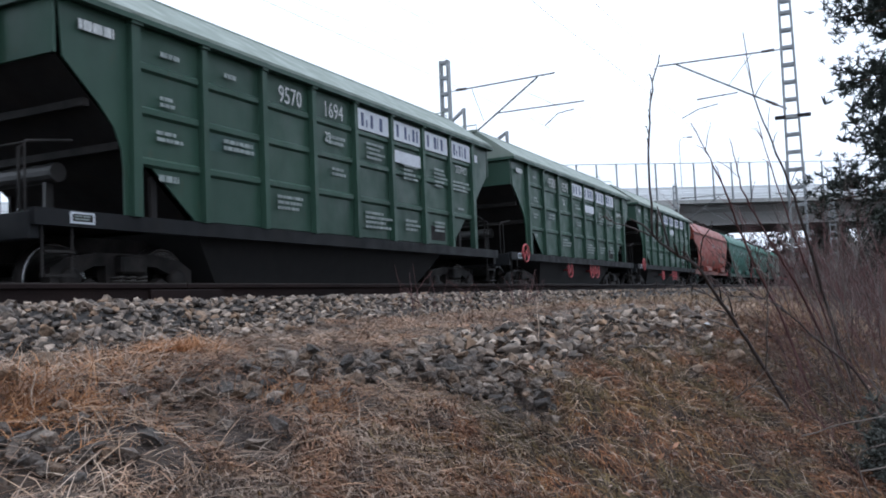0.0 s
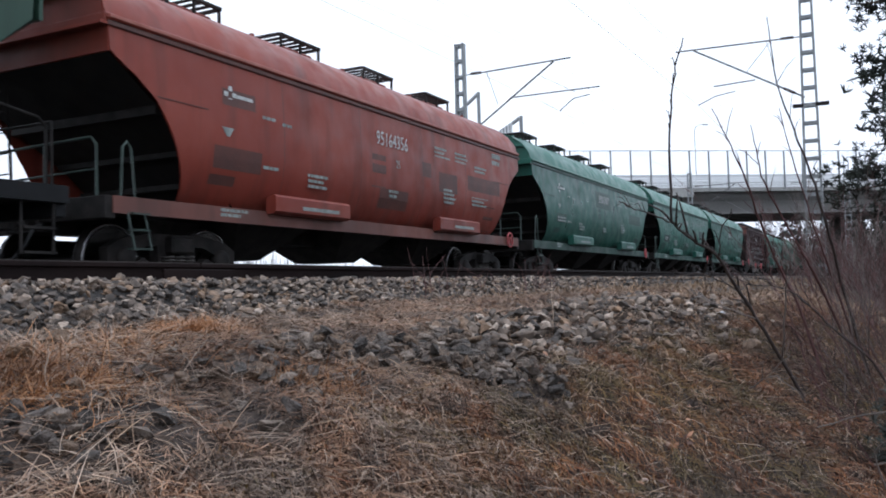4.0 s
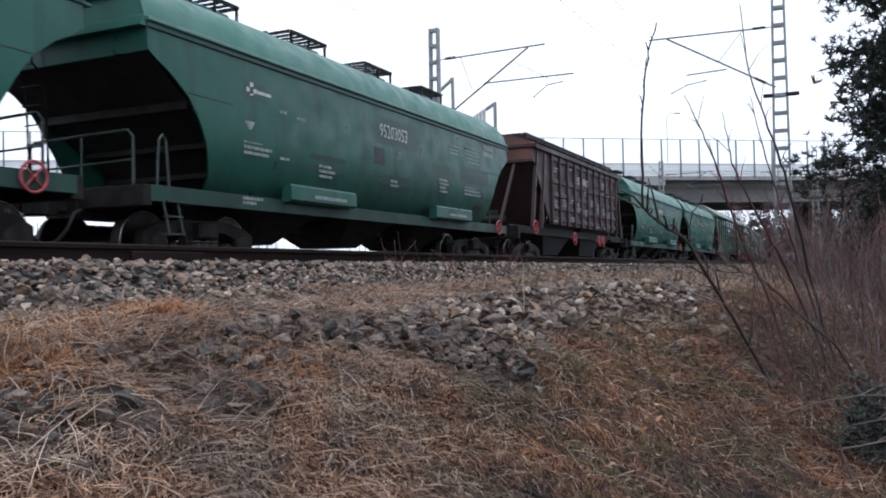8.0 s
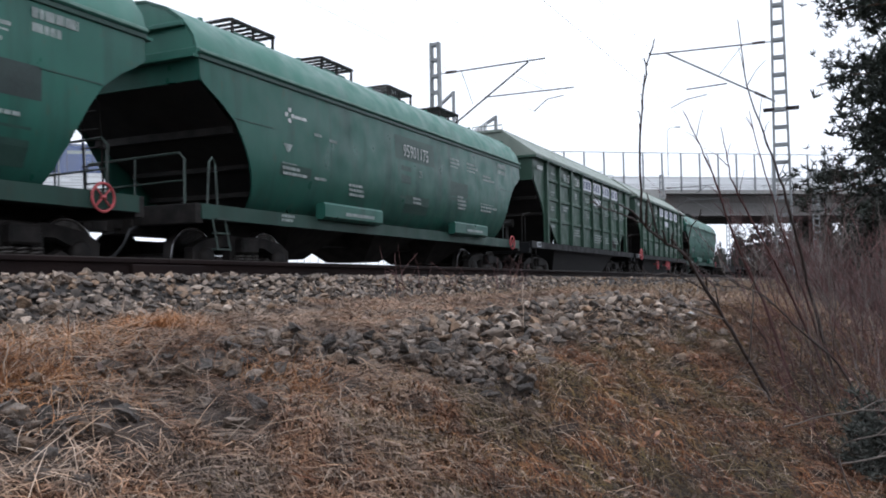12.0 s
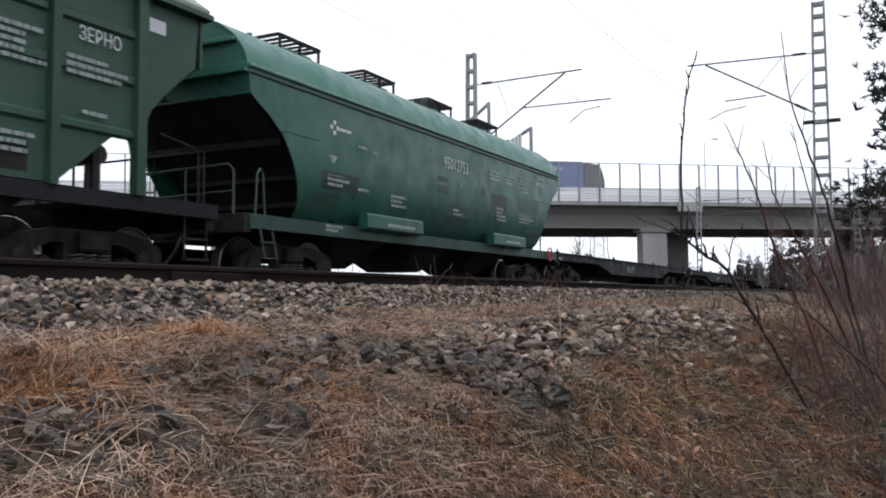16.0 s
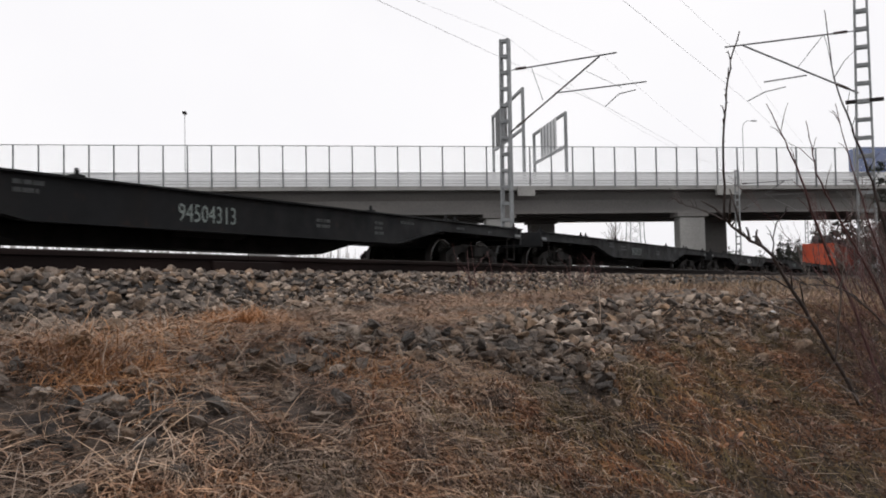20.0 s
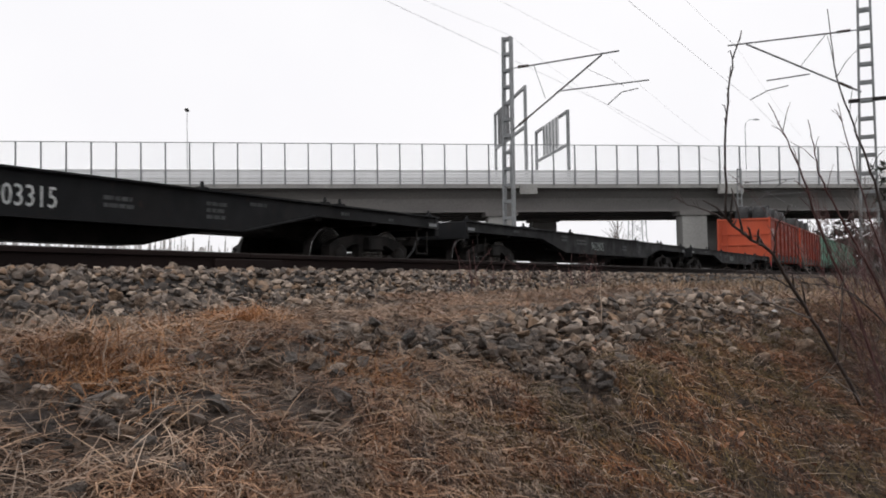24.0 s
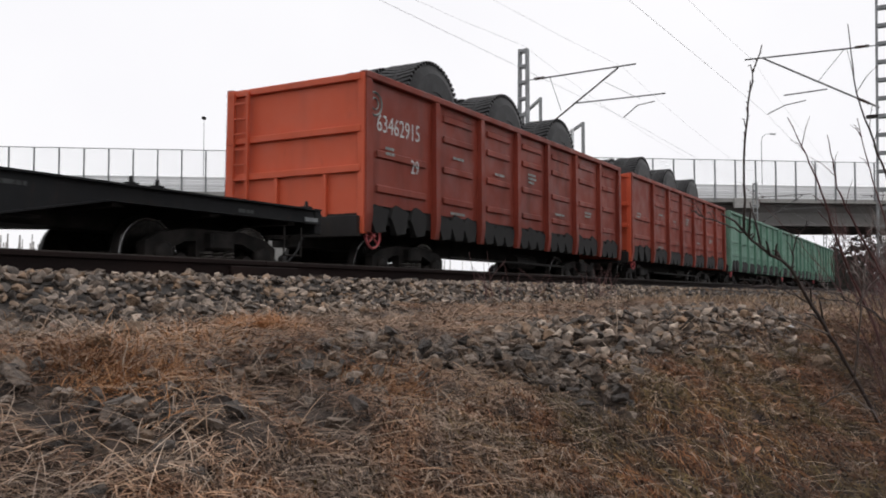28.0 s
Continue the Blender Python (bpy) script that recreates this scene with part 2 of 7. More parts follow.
def add_rod(bm, a, b, r, sides=6, r2=None, caps=True):
    """A straight round bar from a to b."""
    a, b = Vector(a), Vector(b)
    r2 = r if r2 is None else r2
    d = (b - a).normalized()
    u = d.orthogonal().normalized()
    w = d.cross(u)
    ring0, ring1 = [], []
    for i in range(sides):
        t = 2 * math.pi * i / sides
        o = u * math.cos(t) + w * math.sin(t)
        ring0.append(bm.verts.new(a + o * r))
        ring1.append(bm.verts.new(b + o * r2))
    for i in range(sides):
        j = (i + 1) % sides
        bm.faces.new((ring0[i], ring0[j], ring1[j], ring1[i]))
    if caps:
        bm.faces.new(ring0[::-1])
        bm.faces.new(ring1)
    return ring0 + ring1


def add_path(bm, pts, r, sides=6):
    """A bent bar through points, round in section, with no gaps at the bends."""
    pts = [Vector(p) for p in pts]
    rings = []
    u = None
    for i, p in enumerate(pts):
        d = (pts[min(i + 1, len(pts) - 1)] - pts[max(i - 1, 0)]).normalized()
        u = d.orthogonal().normalized() if u is None else (u - d * u.dot(d)).normalized()
        w = d.cross(u)
        rr = r[i] if isinstance(r, (list, tuple)) else r
        rings.append([bm.verts.new(p + (u * math.cos(2 * math.pi * k / sides) + w * math.sin(2 * math.pi * k / sides)) * rr) for k in range(sides)])
    for a, b in zip(rings, rings[1:]):
        for k in range(sides):
            j = (k + 1) % sides
            bm.faces.new((a[k], a[j], b[j], b[k]))
    bm.faces.new(rings[0][::-1])
    bm.faces.new(rings[-1])


def add_loft(bm, rings, closed=True, caps=True):
    """Skin rings of points of equal count."""
    vs = [[bm.verts.new(p) for p in ring] for ring in rings]
    n = len(vs[0])
    for a, b in zip(vs, vs[1:]):
        for k in range(n if closed else n - 1):
            j = (k + 1) % n
            bm.faces.new((a[k], a[j], b[j], b[k]))
    if caps and closed:
        bm.faces.new(vs[0][::-1])
        bm.faces.new(vs[-1])
    return vs


def add_prism(bm, poly, axis, lo, hi):
    """A flat outline pushed along an axis. poly holds the two other coordinates in x, y, z order."""
    def at(p, v):
        return {"x": (v, p[0], p[1]), "y": (p[0], v, p[1]), "z": (p[0], p[1], v)}[axis]
    a = [bm.verts.new(at(p, lo)) for p in poly]
    b = [bm.verts.new(at(p, hi)) for p in poly]
    n = len(poly)
    for i in range(n):
        j = (i + 1) % n
        bm.faces.new((a[i], a[j], b[j], b[i]))
    bm.faces.new(a[::-1])
    bm.faces.new(b)


def add_ring(bm, centre, normal, radius, thick, sides=16, sec=6):
    """A torus-like hoop."""
    c, d = Vector(centre), Vector(normal).normalized()
    u = d.orthogonal().normalized()
    w = d.cross(u)
    rings = []
    for i in range(sides):
        t = 2 * math.pi * i / sides
        o = u * math.cos(t) + w * math.sin(t)
        rings.append([bm.verts.new(c + o * (radius + thick * math.cos(2 * math.pi * k / sec)) + d * thick * math.sin(2 * math.pi * k / sec)) for k in range(sec)])
    for i in range(sides):
        a, b = rings[i], rings[(i + 1) % sides]
        for k in range(sec):
            j = (k + 1) % sec
            bm.faces.new((a[k], a[j], b[j], b[k]))


def mesh_of(name, bm, material, smooth=False):
    bmesh.ops.recalc_face_normals(bm, faces=bm.faces[:])
    me = bpy.data.meshes.new(name)
    bm.to_mesh(me)
    bm.free()
    me.materials.append(material)
    if smooth:
        me.polygons.foreach_set("use_smooth", [True] * len(me.polygons))
    return me


def part(name, bm, material, parent=None, label="", smooth=False, at=None):
    """One mesh object under a thing or under a part."""
    me = bm if isinstance(bm, bpy.types.Mesh) else mesh_of(name, bm, material, smooth)
    ob = new(name, me)
    if parent is not None:
        ob.parent = parent
    if at is not None:
        ob.matrix_basis = at
    return tagged(ob, label)


def thing(name, label, category, group="", kind="", at=None):
    ob = new(name)
    ob.empty_display_size = 0.2
    if at is not None:
        ob.matrix_basis = at
    return tagged(ob, label, category, group, kind)


TEXT = {}


def text_mesh(words, size, material, flat=0.8):
    """Lettering as a thin mesh, centred, in the built-in font."""
    key = (words, size, material.name)
    if key not in TEXT:
        cu = bpy.data.curves.new("lettering", "FONT")
        cu.body, cu.size, cu.align_x, cu.align_y = words, size, "CENTER", "CENTER"
        cu.resolution_u, cu.extrude = 2, 0.0015
        ob = bpy.data.objects.new("lettering", cu)
        scene.collection.objects.link(ob)
        me = bpy.data.meshes.new_from_object(ob.evaluated_get(bpy.context.evaluated_depsgraph_get()))
        me.transform(Matrix.Diagonal((flat, 1, 1, 1)))
        me.materials.clear()
        me.materials.append(material)
        bpy.data.objects.remove(ob)
        bpy.data.curves.remove(cu)
        TEXT[key] = me
    return TEXT[key]


def on_side(x, y, z):
    """The pose of lettering on a wagon's side that faces +x, read along +y."""
    return Matrix.Translation((x, y, z)) @ Matrix(((0, 0, 1, 0), (1, 0, 0, 0), (0, 1, 0, 0), (0, 0, 0, 1)))

# ---- the ground ----
FAR_X, NEAR_X = -9.87, -5.6     # middles of the two tracks
NEAR_Z = 0.24                   # railhead of the near track; that of the far one is 0


def smooth(a, b, v):
    t = min(1.0, max(0.0, (v - a) / (b - a)))
    return t * t * (3 - 2 * t)


SECTION = ((-60, -1.0), (-30, -0.9), (-17, -0.75), (-14.6, -0.62), (-12.6, -0.26), (-11.6, -0.21), (-8.2, -0.21), (-7.6, 0.03), (-7.1, 0.055), (-4.3, 0.055), (-4.08, 0.03), (-3.82, -0.09),
           (-3.5, -0.145), (-3.05, -0.18), (-2.6, -0.19), (-2.15, -0.22), (-1.85, -0.31), (-1.55, -0.40), (-1.35, -0.48), (-0.9, -0.70), (-0.4, -0.95), (0.3, -1.2), (1.5, -1.5), (4, -1.7), (12, -1.8), (60, -1.9))


def ground_z(x, y):
    """The height of the ground: two ballast beds, a grassy bench and the embankment's slope."""
    shift = 0.35 * smooth(3.2, 4.6, y) + 1.15 * smooth(4.4, 7.5, y) + 0.9 * smooth(8, 20, y) - 0.25 * smooth(2.2, 0.5, y)
    if x > -3.6:
        x = -3.6 + max(0.0, x + 3.6 - shift * smooth(-3.4, -2.2, x)) if x < 12 else x - shift
    for (xa, za), (xb, zb) in zip(SECTION, SECTION[1:]):
        if x <= xb:
            return za + (zb - za) * max(0.0, (x - xa) / (xb - xa))
    return SECTION[-1][1]


def roughness(x, y):
    n = 0.05 * noise.noise(Vector((x * 1.1, y * 1.1, 3))) + 0.025 * noise.noise(Vector((x * 3.7, y * 3.7, 9)))
    return n * smooth(-4.0, -3.2, x) + 0.008 * noise.noise(Vector((x * 6, y * 6, 1)))


def make_ground():
    def line(stops):
        out = []
        for a, b, step in stops:
            n = max(1, round((b - a) / step))
            out += [a + (b - a) * i / n for i in range(n)]
        return out + [stops[-1][1]]
    xs = line(((-2500, -200, 600), (-200, -60, 35), (-60, -15, 5), (-15, -4.4, 0.4), (-4.4, 0.6, 0.07), (0.6, 4, 0.4), (4, 20, 2), (20, 200, 30), (200, 2500, 600)))
    ys = line(((-2500, -100, 600), (-100, -10, 15), (-10, 0, 1.0), (0, 9, 0.08), (9, 30, 0.6), (30, 150, 6), (150, 400, 50), (400, 3000, 600)))
    verts = [(x, y, ground_z(x, y) + roughness(x, y)) for y in ys for x in xs]
    w = len(xs)
    faces = [(j * w + i, j * w + i + 1, (j + 1) * w + i + 1, (j + 1) * w + i) for j in range(len(ys) - 1) for i in range(w - 1)]
    me = bpy.data.meshes.new("ground")
    me.from_pydata(verts, [], faces)
    me.polygons.foreach_set("use_smooth", [True] * len(faces))
    me.materials.append(ground_material())
    tagged(new("ground", me), "dry grassy embankment with ballast and bare soil", "ground", kind="structure")


def ground_material():
    m, n, l, bsdf = nodes_of("gap_shaded_soil_and_thatch")
    vec = n.new("ShaderNodeTexCoord").outputs["Object"]
    sep = n.new("ShaderNodeSeparateXYZ")
    l.new(vec, sep.inputs[0])
    # Soil and grit colours include the dark shade between blades and stones.
    thatch = mix_node(n, l, ramp_node(n, l, noise_node(n, l, vec, 2.0, 6), 0.35, 0.65), (0.016, 0.010, 0.008), (0.034, 0.022, 0.016))
    thatch = mix_node(n, l, ramp_node(n, l, noise_node(n, l, vec, 26, 6, (1, 0.4, 1)), 0.35, 0.7), thatch, (0.075, 0.052, 0.037))
    thatch = mix_node(n, l, ramp_node(n, l, noise_node(n, l, vec, 14, 6), 0.5, 0.7), thatch, (0.012, 0.009, 0.008))
    grit = mix_node(n, l, ramp_node(n, l, noise_node(n, l, vec, 22, 6), 0.3, 0.7), (0.012, 0.010, 0.009), (0.036, 0.030, 0.026))
    edge = n.new("ShaderNodeMapRange")
    edge.inputs["From Min"].default_value, edge.inputs["From Max"].default_value = -3.9, -3.5
    l.new(sep.outputs["X"], edge.inputs["Value"])
    col = mix_node(n, l, edge.outputs[0], grit, thatch)
    l.new(col, bsdf.inputs["Base Color"])
    bsdf.inputs["Roughness"].default_value = 0.95
    bump_node(n, l, noise_node(n, l, vec, 30, 6), 0.8, 0.03, bsdf)
    return m


make_ground()


# ---- the two tracks ----
def rail_profile(x, top):
    half = ((0.075, 0.0), (0.075, 0.012), (0.02, 0.03), (0.009, 0.05), (0.009, 0.135), (0.036, 0.145), (0.036, 0.172), (0.028, 0.18))
    right = [(x + dx, top - 0.18 + dz) for dx, dz in half]
    return right + [(x - dx, top - 0.18 + dz) for dx, dz in reversed(half)]


def make_track(name, mid, top, label, spans):
    track = thing(name, label, "railway track", kind="structure")
    for side in (-0.76, 0.76):
        for y0, y1 in spans:
            bm = bmesh.new()
            add_prism(bm, rail_profile(mid + side, top), "y", y0 + 0.004, y1 - 0.004)
            part("rail", bm, M["rail"], track)
            part("railhead", box((mid + side - 0.030, y0 + 0.004, top - 0.004), (mid + side + 0.030, y1 - 0.004, top + 0.002)), M["railhead"], track, "worn bright running surface")
    return track


sleeper_bm = box((-1.35, -0.12, -0.1), (1.35, 0.12, 0.06), 0.015)
M["sleeper"] = plain("grey_sleeper_concrete", (0.16, 0.15, 0.14), (0.22, 0.205, 0.19), 3.0, 0.9)
sleeper_mesh = mesh_of("sleeper", sleeper_bm, M["sleeper"])
plate_mesh = mesh_of("fishplate", box((-0.02, -0.4, -0.06), (0.02, 0.4, 0.04), 0.006), M["rail"])
near_track = make_track("track_near", NEAR_X, NEAR_Z, "rusty steel rails on sleepers in grey ballast", ((-60, 5.26), (5.26, 30.3), (30.3, 380)))
far_track = make_track("track_far", FAR_X, 0.0, "steel rails carrying the goods train", ((-90, 12.0), (12.0, 380)))
for track, mid, top in ((near_track, NEAR_X, NEAR_Z), (far_track, FAR_X, 0.0)):
    for i in range(110):
        part("sleeper", sleeper_mesh, None, track, at=Matrix.Translation((mid, -12 + 0.6 * i, top - 0.245)))
for side in (-0.8, 0.8):
    part("fishplate", plate_mesh, None, near_track, "bolted joint plate", at=Matrix.Translation((NEAR_X + side * 0.98, 5.26, NEAR_Z - 0.09)))


# ---- the overhead line ----
def lattice_mast(parent, top, w0, w1, mat, depth=0.24):
    """Two flat legs joined by battens like a ladder, narrowing upwards."""
    for s in (-1, 1):
        bm = bmesh.new()
        add_loft(bm, [[(s * w / 2 - 0.035, -depth / 2, z), (s * w / 2 + 0.035, -depth / 2, z), (s * w / 2 + 0.035, depth / 2, z), (s * w / 2 - 0.035, depth / 2, z)] for z, w in ((-1.2, w0), (top, w1))])
        part("leg", bm, mat, parent)
    n = int(top / 0.62)
    for i in range(n + 1):
        z = 0.15 + i * 0.62 if i < n else top - 0.08
        w = w0 + (w1 - w0) * (z + 1.2) / (top + 1.2)
        for y in (-depth / 2, depth / 2):
            part("batten", box((-w / 2 + 0.036, y - 0.012, z - 0.055), (w / 2 - 0.036, y + 0.012, z + 0.055)), mat, parent)


def add_ribbed(bm, a, b, ribs=7):
    """A ribbed insulator between two points, as one turned body."""
    a, b = Vector(a), Vector(b)
    d = (b - a).normalized()
    u = d.orthogonal().normalized()
    w = d.cross(u)
    rings = []
    for k in range(2 * ribs + 1):
        r = 0.066 if k % 2 else 0.034
        c = a.lerp(b, k / (2 * ribs))
        rings.append([c + (u * math.cos(q * math.pi / 4) + w * math.sin(q * math.pi / 4)) * r for q in range(8)])
    add_loft(bm, rings)


def cantilever(parent, s, mid, brk, low, tie_end, tube_start, tube_end, steady, joint, mat):
    """A tie, a strut and a registration tube with its steady arm. s: the side on which the wire lies."""
    bm = bmesh.new()
    add_rod(bm, (s * 0.15, 0, brk), (s * 0.9, 0, brk + (tie_end[1] - brk) * 0.15), 0.02)
    part("insulator_rod", bm, M["galv"], parent)
    bm = bmesh.new()
    add_ribbed(bm, (s * 0.43, 0, brk + 0.02), (s * 0.87, 0, brk + 0.02))
    part("insulator", bm, M["insul"], parent, "brown ribbed insulator")
    bm = bmesh.new()
    add_rod(bm, (s * 0.9, 0, brk + (tie_end[1] - brk) * 0.15), (s * tie_end[0], 0, tie_end[1]), 0.028)
    part("top_tie", bm, mat, parent)
    bm = bmesh.new()
    add_rod(bm, (s * 0.15, 0, low), (s * joint[0], 0, joint[1]), 0.032)
    part("strut", bm, mat, parent)
    bm = bmesh.new()
    d = Vector((s * joint[0], 0, joint[1])) - Vector((s * 0.15, 0, low))
    start = Vector((s * 0.15, 0, low))
    add_ribbed(bm, start + d.normalized() * 0.35, start + d.normalized() * 0.78)
    part("insulator", bm, M["insul"], parent, "brown ribbed insulator")
    bm = bmesh.new()
    add_rod(bm, (s * tube_start[0], 0, tube_start[1]), (s * tube_end[0], 0, tube_end[1]), 0.024)
    part("registration_tube", bm, mat, parent)
    bm = bmesh.new()
    add_path(bm, [(s * p[0], 0, p[1]) for p in steady], 0.018)
    part("steady_arm", bm, mat, parent)


def stay(parent, a, b, r=0.008):
    bm = bmesh.new()
    add_rod(bm, a, b, r, 5)
    part("stay_wire", bm, M["mast_dark"], parent)


mast_a = thing("catenary_mast", "grey steel ladder-type mast with bracket over the far track", "mast", "catenary masts", at=Matrix.Translation((-13.65, 29.0, -0.3)))
lattice_mast(mast_a, 9.5, 0.42, 0.30, M["galv"])
cantilever(mast_a, 1, 0, 8.28, 5.90, (4.36, 8.36), (2.0, 7.2), (5.40, 7.19), ((5.02, 6.95), (4.42, 6.88), (3.9, 6.49)), (3.72, 8.31), M["mast_dark"])
stay(mast_a, (1.08, 0, 8.29), (1.52, 0, 7.0), 0.012)
stay(mast_a, (3.2, 0, 7.85), (4.5, 0, 7.1))
mast_b = thing("catenary_mast", "tall pale steel ladder-type mast beside the near track", "mast", "catenary masts", at=Matrix.Translation((-1.68, 32.0, -1.0)))
lattice_mast(mast_b, 11.2, 0.62, 0.36, M["galv"])
cantilever(mast_b, -1, 0, 9.42, 7.28, (4.5, 9.50), (1.75, 8.1), (3.18, 8.04), ((2.45, 7.78), (3.15, 7.68), (3.74, 7.42)), (3.85, 9.46), M["mast_dark"])
stay(mast_b, (-1.2, 0, 9.42), (-2.05, 0, 8.4), 0.012)
part("cross_beam", box((-0.55, -0.13, 6.92), (0.62, -0.12 + 0.1, 7.04)), M["dark"], mast_b, "short dark timber cross beam")
mast_c = copy_thing(mast_a, Matrix.Translation((-13.65, 74.4, -0.3)))
mast_d = copy_thing(mast_a, Matrix.Translation((-13.65, 122.0, -0.3)))
mast_e = copy_thing(mast_b, Matrix.Translation((-1.68, 82.0, -1.0)))


def wire(name, pts, r, label):
    bm = bmesh.new()
    add_path(bm, pts, r, 5)
    tagged(part(name, bm, M["wire"]), label, "wire", "overhead wires")


def sag(a, b, drop, n=10):
    return [Vector(a).lerp(Vector(b), i / n) - Vector((0, 0, drop * 4 * (i / n) * (1 - i / n))) for i in range(n + 1)]


for x, za, zb in ((-9.8, 6.2, 8.03),):
    wire("contact_wire", [(x - 1.1, -18, za), (x - 0.48, 15, za), (x + 0.05, 29, za), (x - 0.3, 74.4, za), (x, 160, za)], 0.0046, "thin contact wire over the far track")
    wire("messenger_wire", sag((x, -18, zb), (x, 29, zb), 0.9) + sag((x, 29, zb), (x, 74.4, zb), 0.9)[1:] + sag((x, 74.4, zb), (x, 122, zb), 0.9)[1:], 0.0032, "sagging messenger wire over the far track")
wire("contact_wire", [(-6.2, -18, 6.4), (-5.86, 18.2, 6.4), (-5.42, 32, 6.4), (-5.6, 82, 6.4), (-5.4, 160, 6.4)], 0.0046, "thin contact wire over the near track")
wire("messenger_wire", sag((-5.7, -18, 8.45), (-5.9, 32, 8.45), 0.9) + sag((-5.9, 32, 8.45), (-5.7, 82, 8.45), 0.9)[1:], 0.0032, "sagging messenger wire over the near track")
wire("feeder_wire", sag((-13.6, -18, 9.3), (-13.6, 29, 9.3), 1.0) + sag((-13.6, 29, 9.3), (-13.6, 74.4, 9.3), 1.0)[1:], 0.004, "feeder wire carried on the mast tops")

# ---- the road bridge ----
ALONG = Vector((0.788, 0.616, 0.008)).normalized()
ACROSS = Vector((-0.616, 0.788, 0)).normalized()
RISE = ALONG.cross(ACROSS)
BRIDGE = Matrix(((ALONG.x, ACROSS.x, RISE.x, -41.82), (ALONG.y, ACROSS.y, RISE.y, 85.67), (ALONG.z, ACROSS.z, RISE.z, -0.03), (0, 0, 0, 1)))
B0, B1 = -240.0, 300.0
bridge = thing("road_bridge", "long grey concrete road bridge with steel parapet and clear noise screens", "bridge", at=BRIDGE)
part("deck_slab", box((B0, -0.25, 10.32), (B1, 17.6, 10.75)), M["concrete"], bridge)
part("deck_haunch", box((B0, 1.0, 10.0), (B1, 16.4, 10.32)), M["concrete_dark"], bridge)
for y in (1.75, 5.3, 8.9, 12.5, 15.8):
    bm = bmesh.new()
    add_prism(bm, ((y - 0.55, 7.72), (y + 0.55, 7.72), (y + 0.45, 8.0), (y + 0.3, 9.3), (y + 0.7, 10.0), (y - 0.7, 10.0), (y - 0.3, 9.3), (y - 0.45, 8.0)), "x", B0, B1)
    part("girder", bm, M["concrete_dark"], bridge, "concrete girder in a shade-darkened tone")
for y in (-0.2, 17.4):
    for k in range(5):
        z = 10.75 + 0.3 * k
        part("parapet_rail", box((B0, y, z + 0.03), (B1, y + 0.10, z + 0.29)), M["parapet"], bridge)
    part("parapet_cap", box((B0, y - 0.05, 12.26), (B1, y + 0.14, 12.34)), M["parapet"], bridge)
m_glass, gn, gl, gb = nodes_of("clear_acrylic_screen")
gb.inputs["Base Color"].default_value = (0.9, 0.93, 0.95, 1)
gb.inputs["Roughness"].default_value = 0.08
gb.inputs["Alpha"].default_value = 0.09
M["screen"] = m_glass
post_mesh = mesh_of("screen_post", box((-0.07, -0.08, 10.6), (0.07, 0.08, 15.2)), M["galv"])
pane_mesh = mesh_of("screen_pane", box((-1.18, -0.01, 12.4), (1.18, 0.01, 15.14)), M["screen"])
for i in range(-84, 132):
    x = -30.74 + 2.49 * i
    part("screen_post", post_mesh, None, bridge, at=Matrix.Translation((x, -0.3, 0)))
    pane = part("screen_pane", pane_mesh, None, bridge, at=Matrix.Translation((x + 1.25, -0.3, 0)))
    pane.visible_shadow = False
part("screen_rail", box((B0, -0.34, 15.16), (B1, -0.26, 15.24)), M["galv"], bridge)
inv = BRIDGE.inverted()
for px_, py_ in ((-41.6, 86.6), (-23.4, 100.6)):
    # The rear row's shade is painted in with the darker concrete.
    for dy in (0.0, 12.4):
        c = inv @ Vector((px_, py_ + dy, 0))
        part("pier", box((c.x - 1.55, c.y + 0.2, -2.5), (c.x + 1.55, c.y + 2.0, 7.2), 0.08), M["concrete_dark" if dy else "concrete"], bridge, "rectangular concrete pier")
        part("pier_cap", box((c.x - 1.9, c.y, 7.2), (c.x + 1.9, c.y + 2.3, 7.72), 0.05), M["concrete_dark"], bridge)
for px_, py_ in ((-62.0, 70.0), (-95.0, 44.0), (8.0, 126.0)):
    c = inv @ Vector((px_, py_, 0))
    part("pier", box((c.x - 1.55, c.y + 0.2, -2.5), (c.x + 1.55, c.y + 2.0, 7.72), 0.08), M["concrete"], bridge, "rectangular concrete pier")

# ---- the goods train: running gear ----
def lathe(profile, sides=24):
    """Turn a profile of (x, radius) round the x axis."""
    bm = bmesh.new()
    rings = [[(x, r * math.cos(2 * math.pi * k / sides), r * math.sin(2 * math.pi * k / sides)) for k in range(sides)] for x, r in profile]
    add_loft(bm, rings)
    return bm


WHEEL = mesh_of("wheel", lathe(((-0.075, 0.10), (-0.075, 0.16), (-0.02, 0.20), (-0.02, 0.38), (-0.07, 0.42), (-0.07, 0.503), (-0.04, 0.505), (-0.03, 0.482), (0.065, 0.474), (0.068, 0.43), (0.02, 0.39), (0.01, 0.20), (0.08, 0.16), (0.08, 0.10)), 28), M["wheel"], True)
RIM = mesh_of("rim", lathe(((0.0655, 0.445), (0.0705, 0.452), (0.0705, 0.470), (0.0655, 0.474)), 28), M["tread"], True)
AXLE = mesh_of("axle", lathe(((-1.02, 0.06), (-1.02, 0.075), (-0.83, 0.085), (0.83, 0.085), (1.02, 0.075), (1.02, 0.06)), 12), M["wheel"])


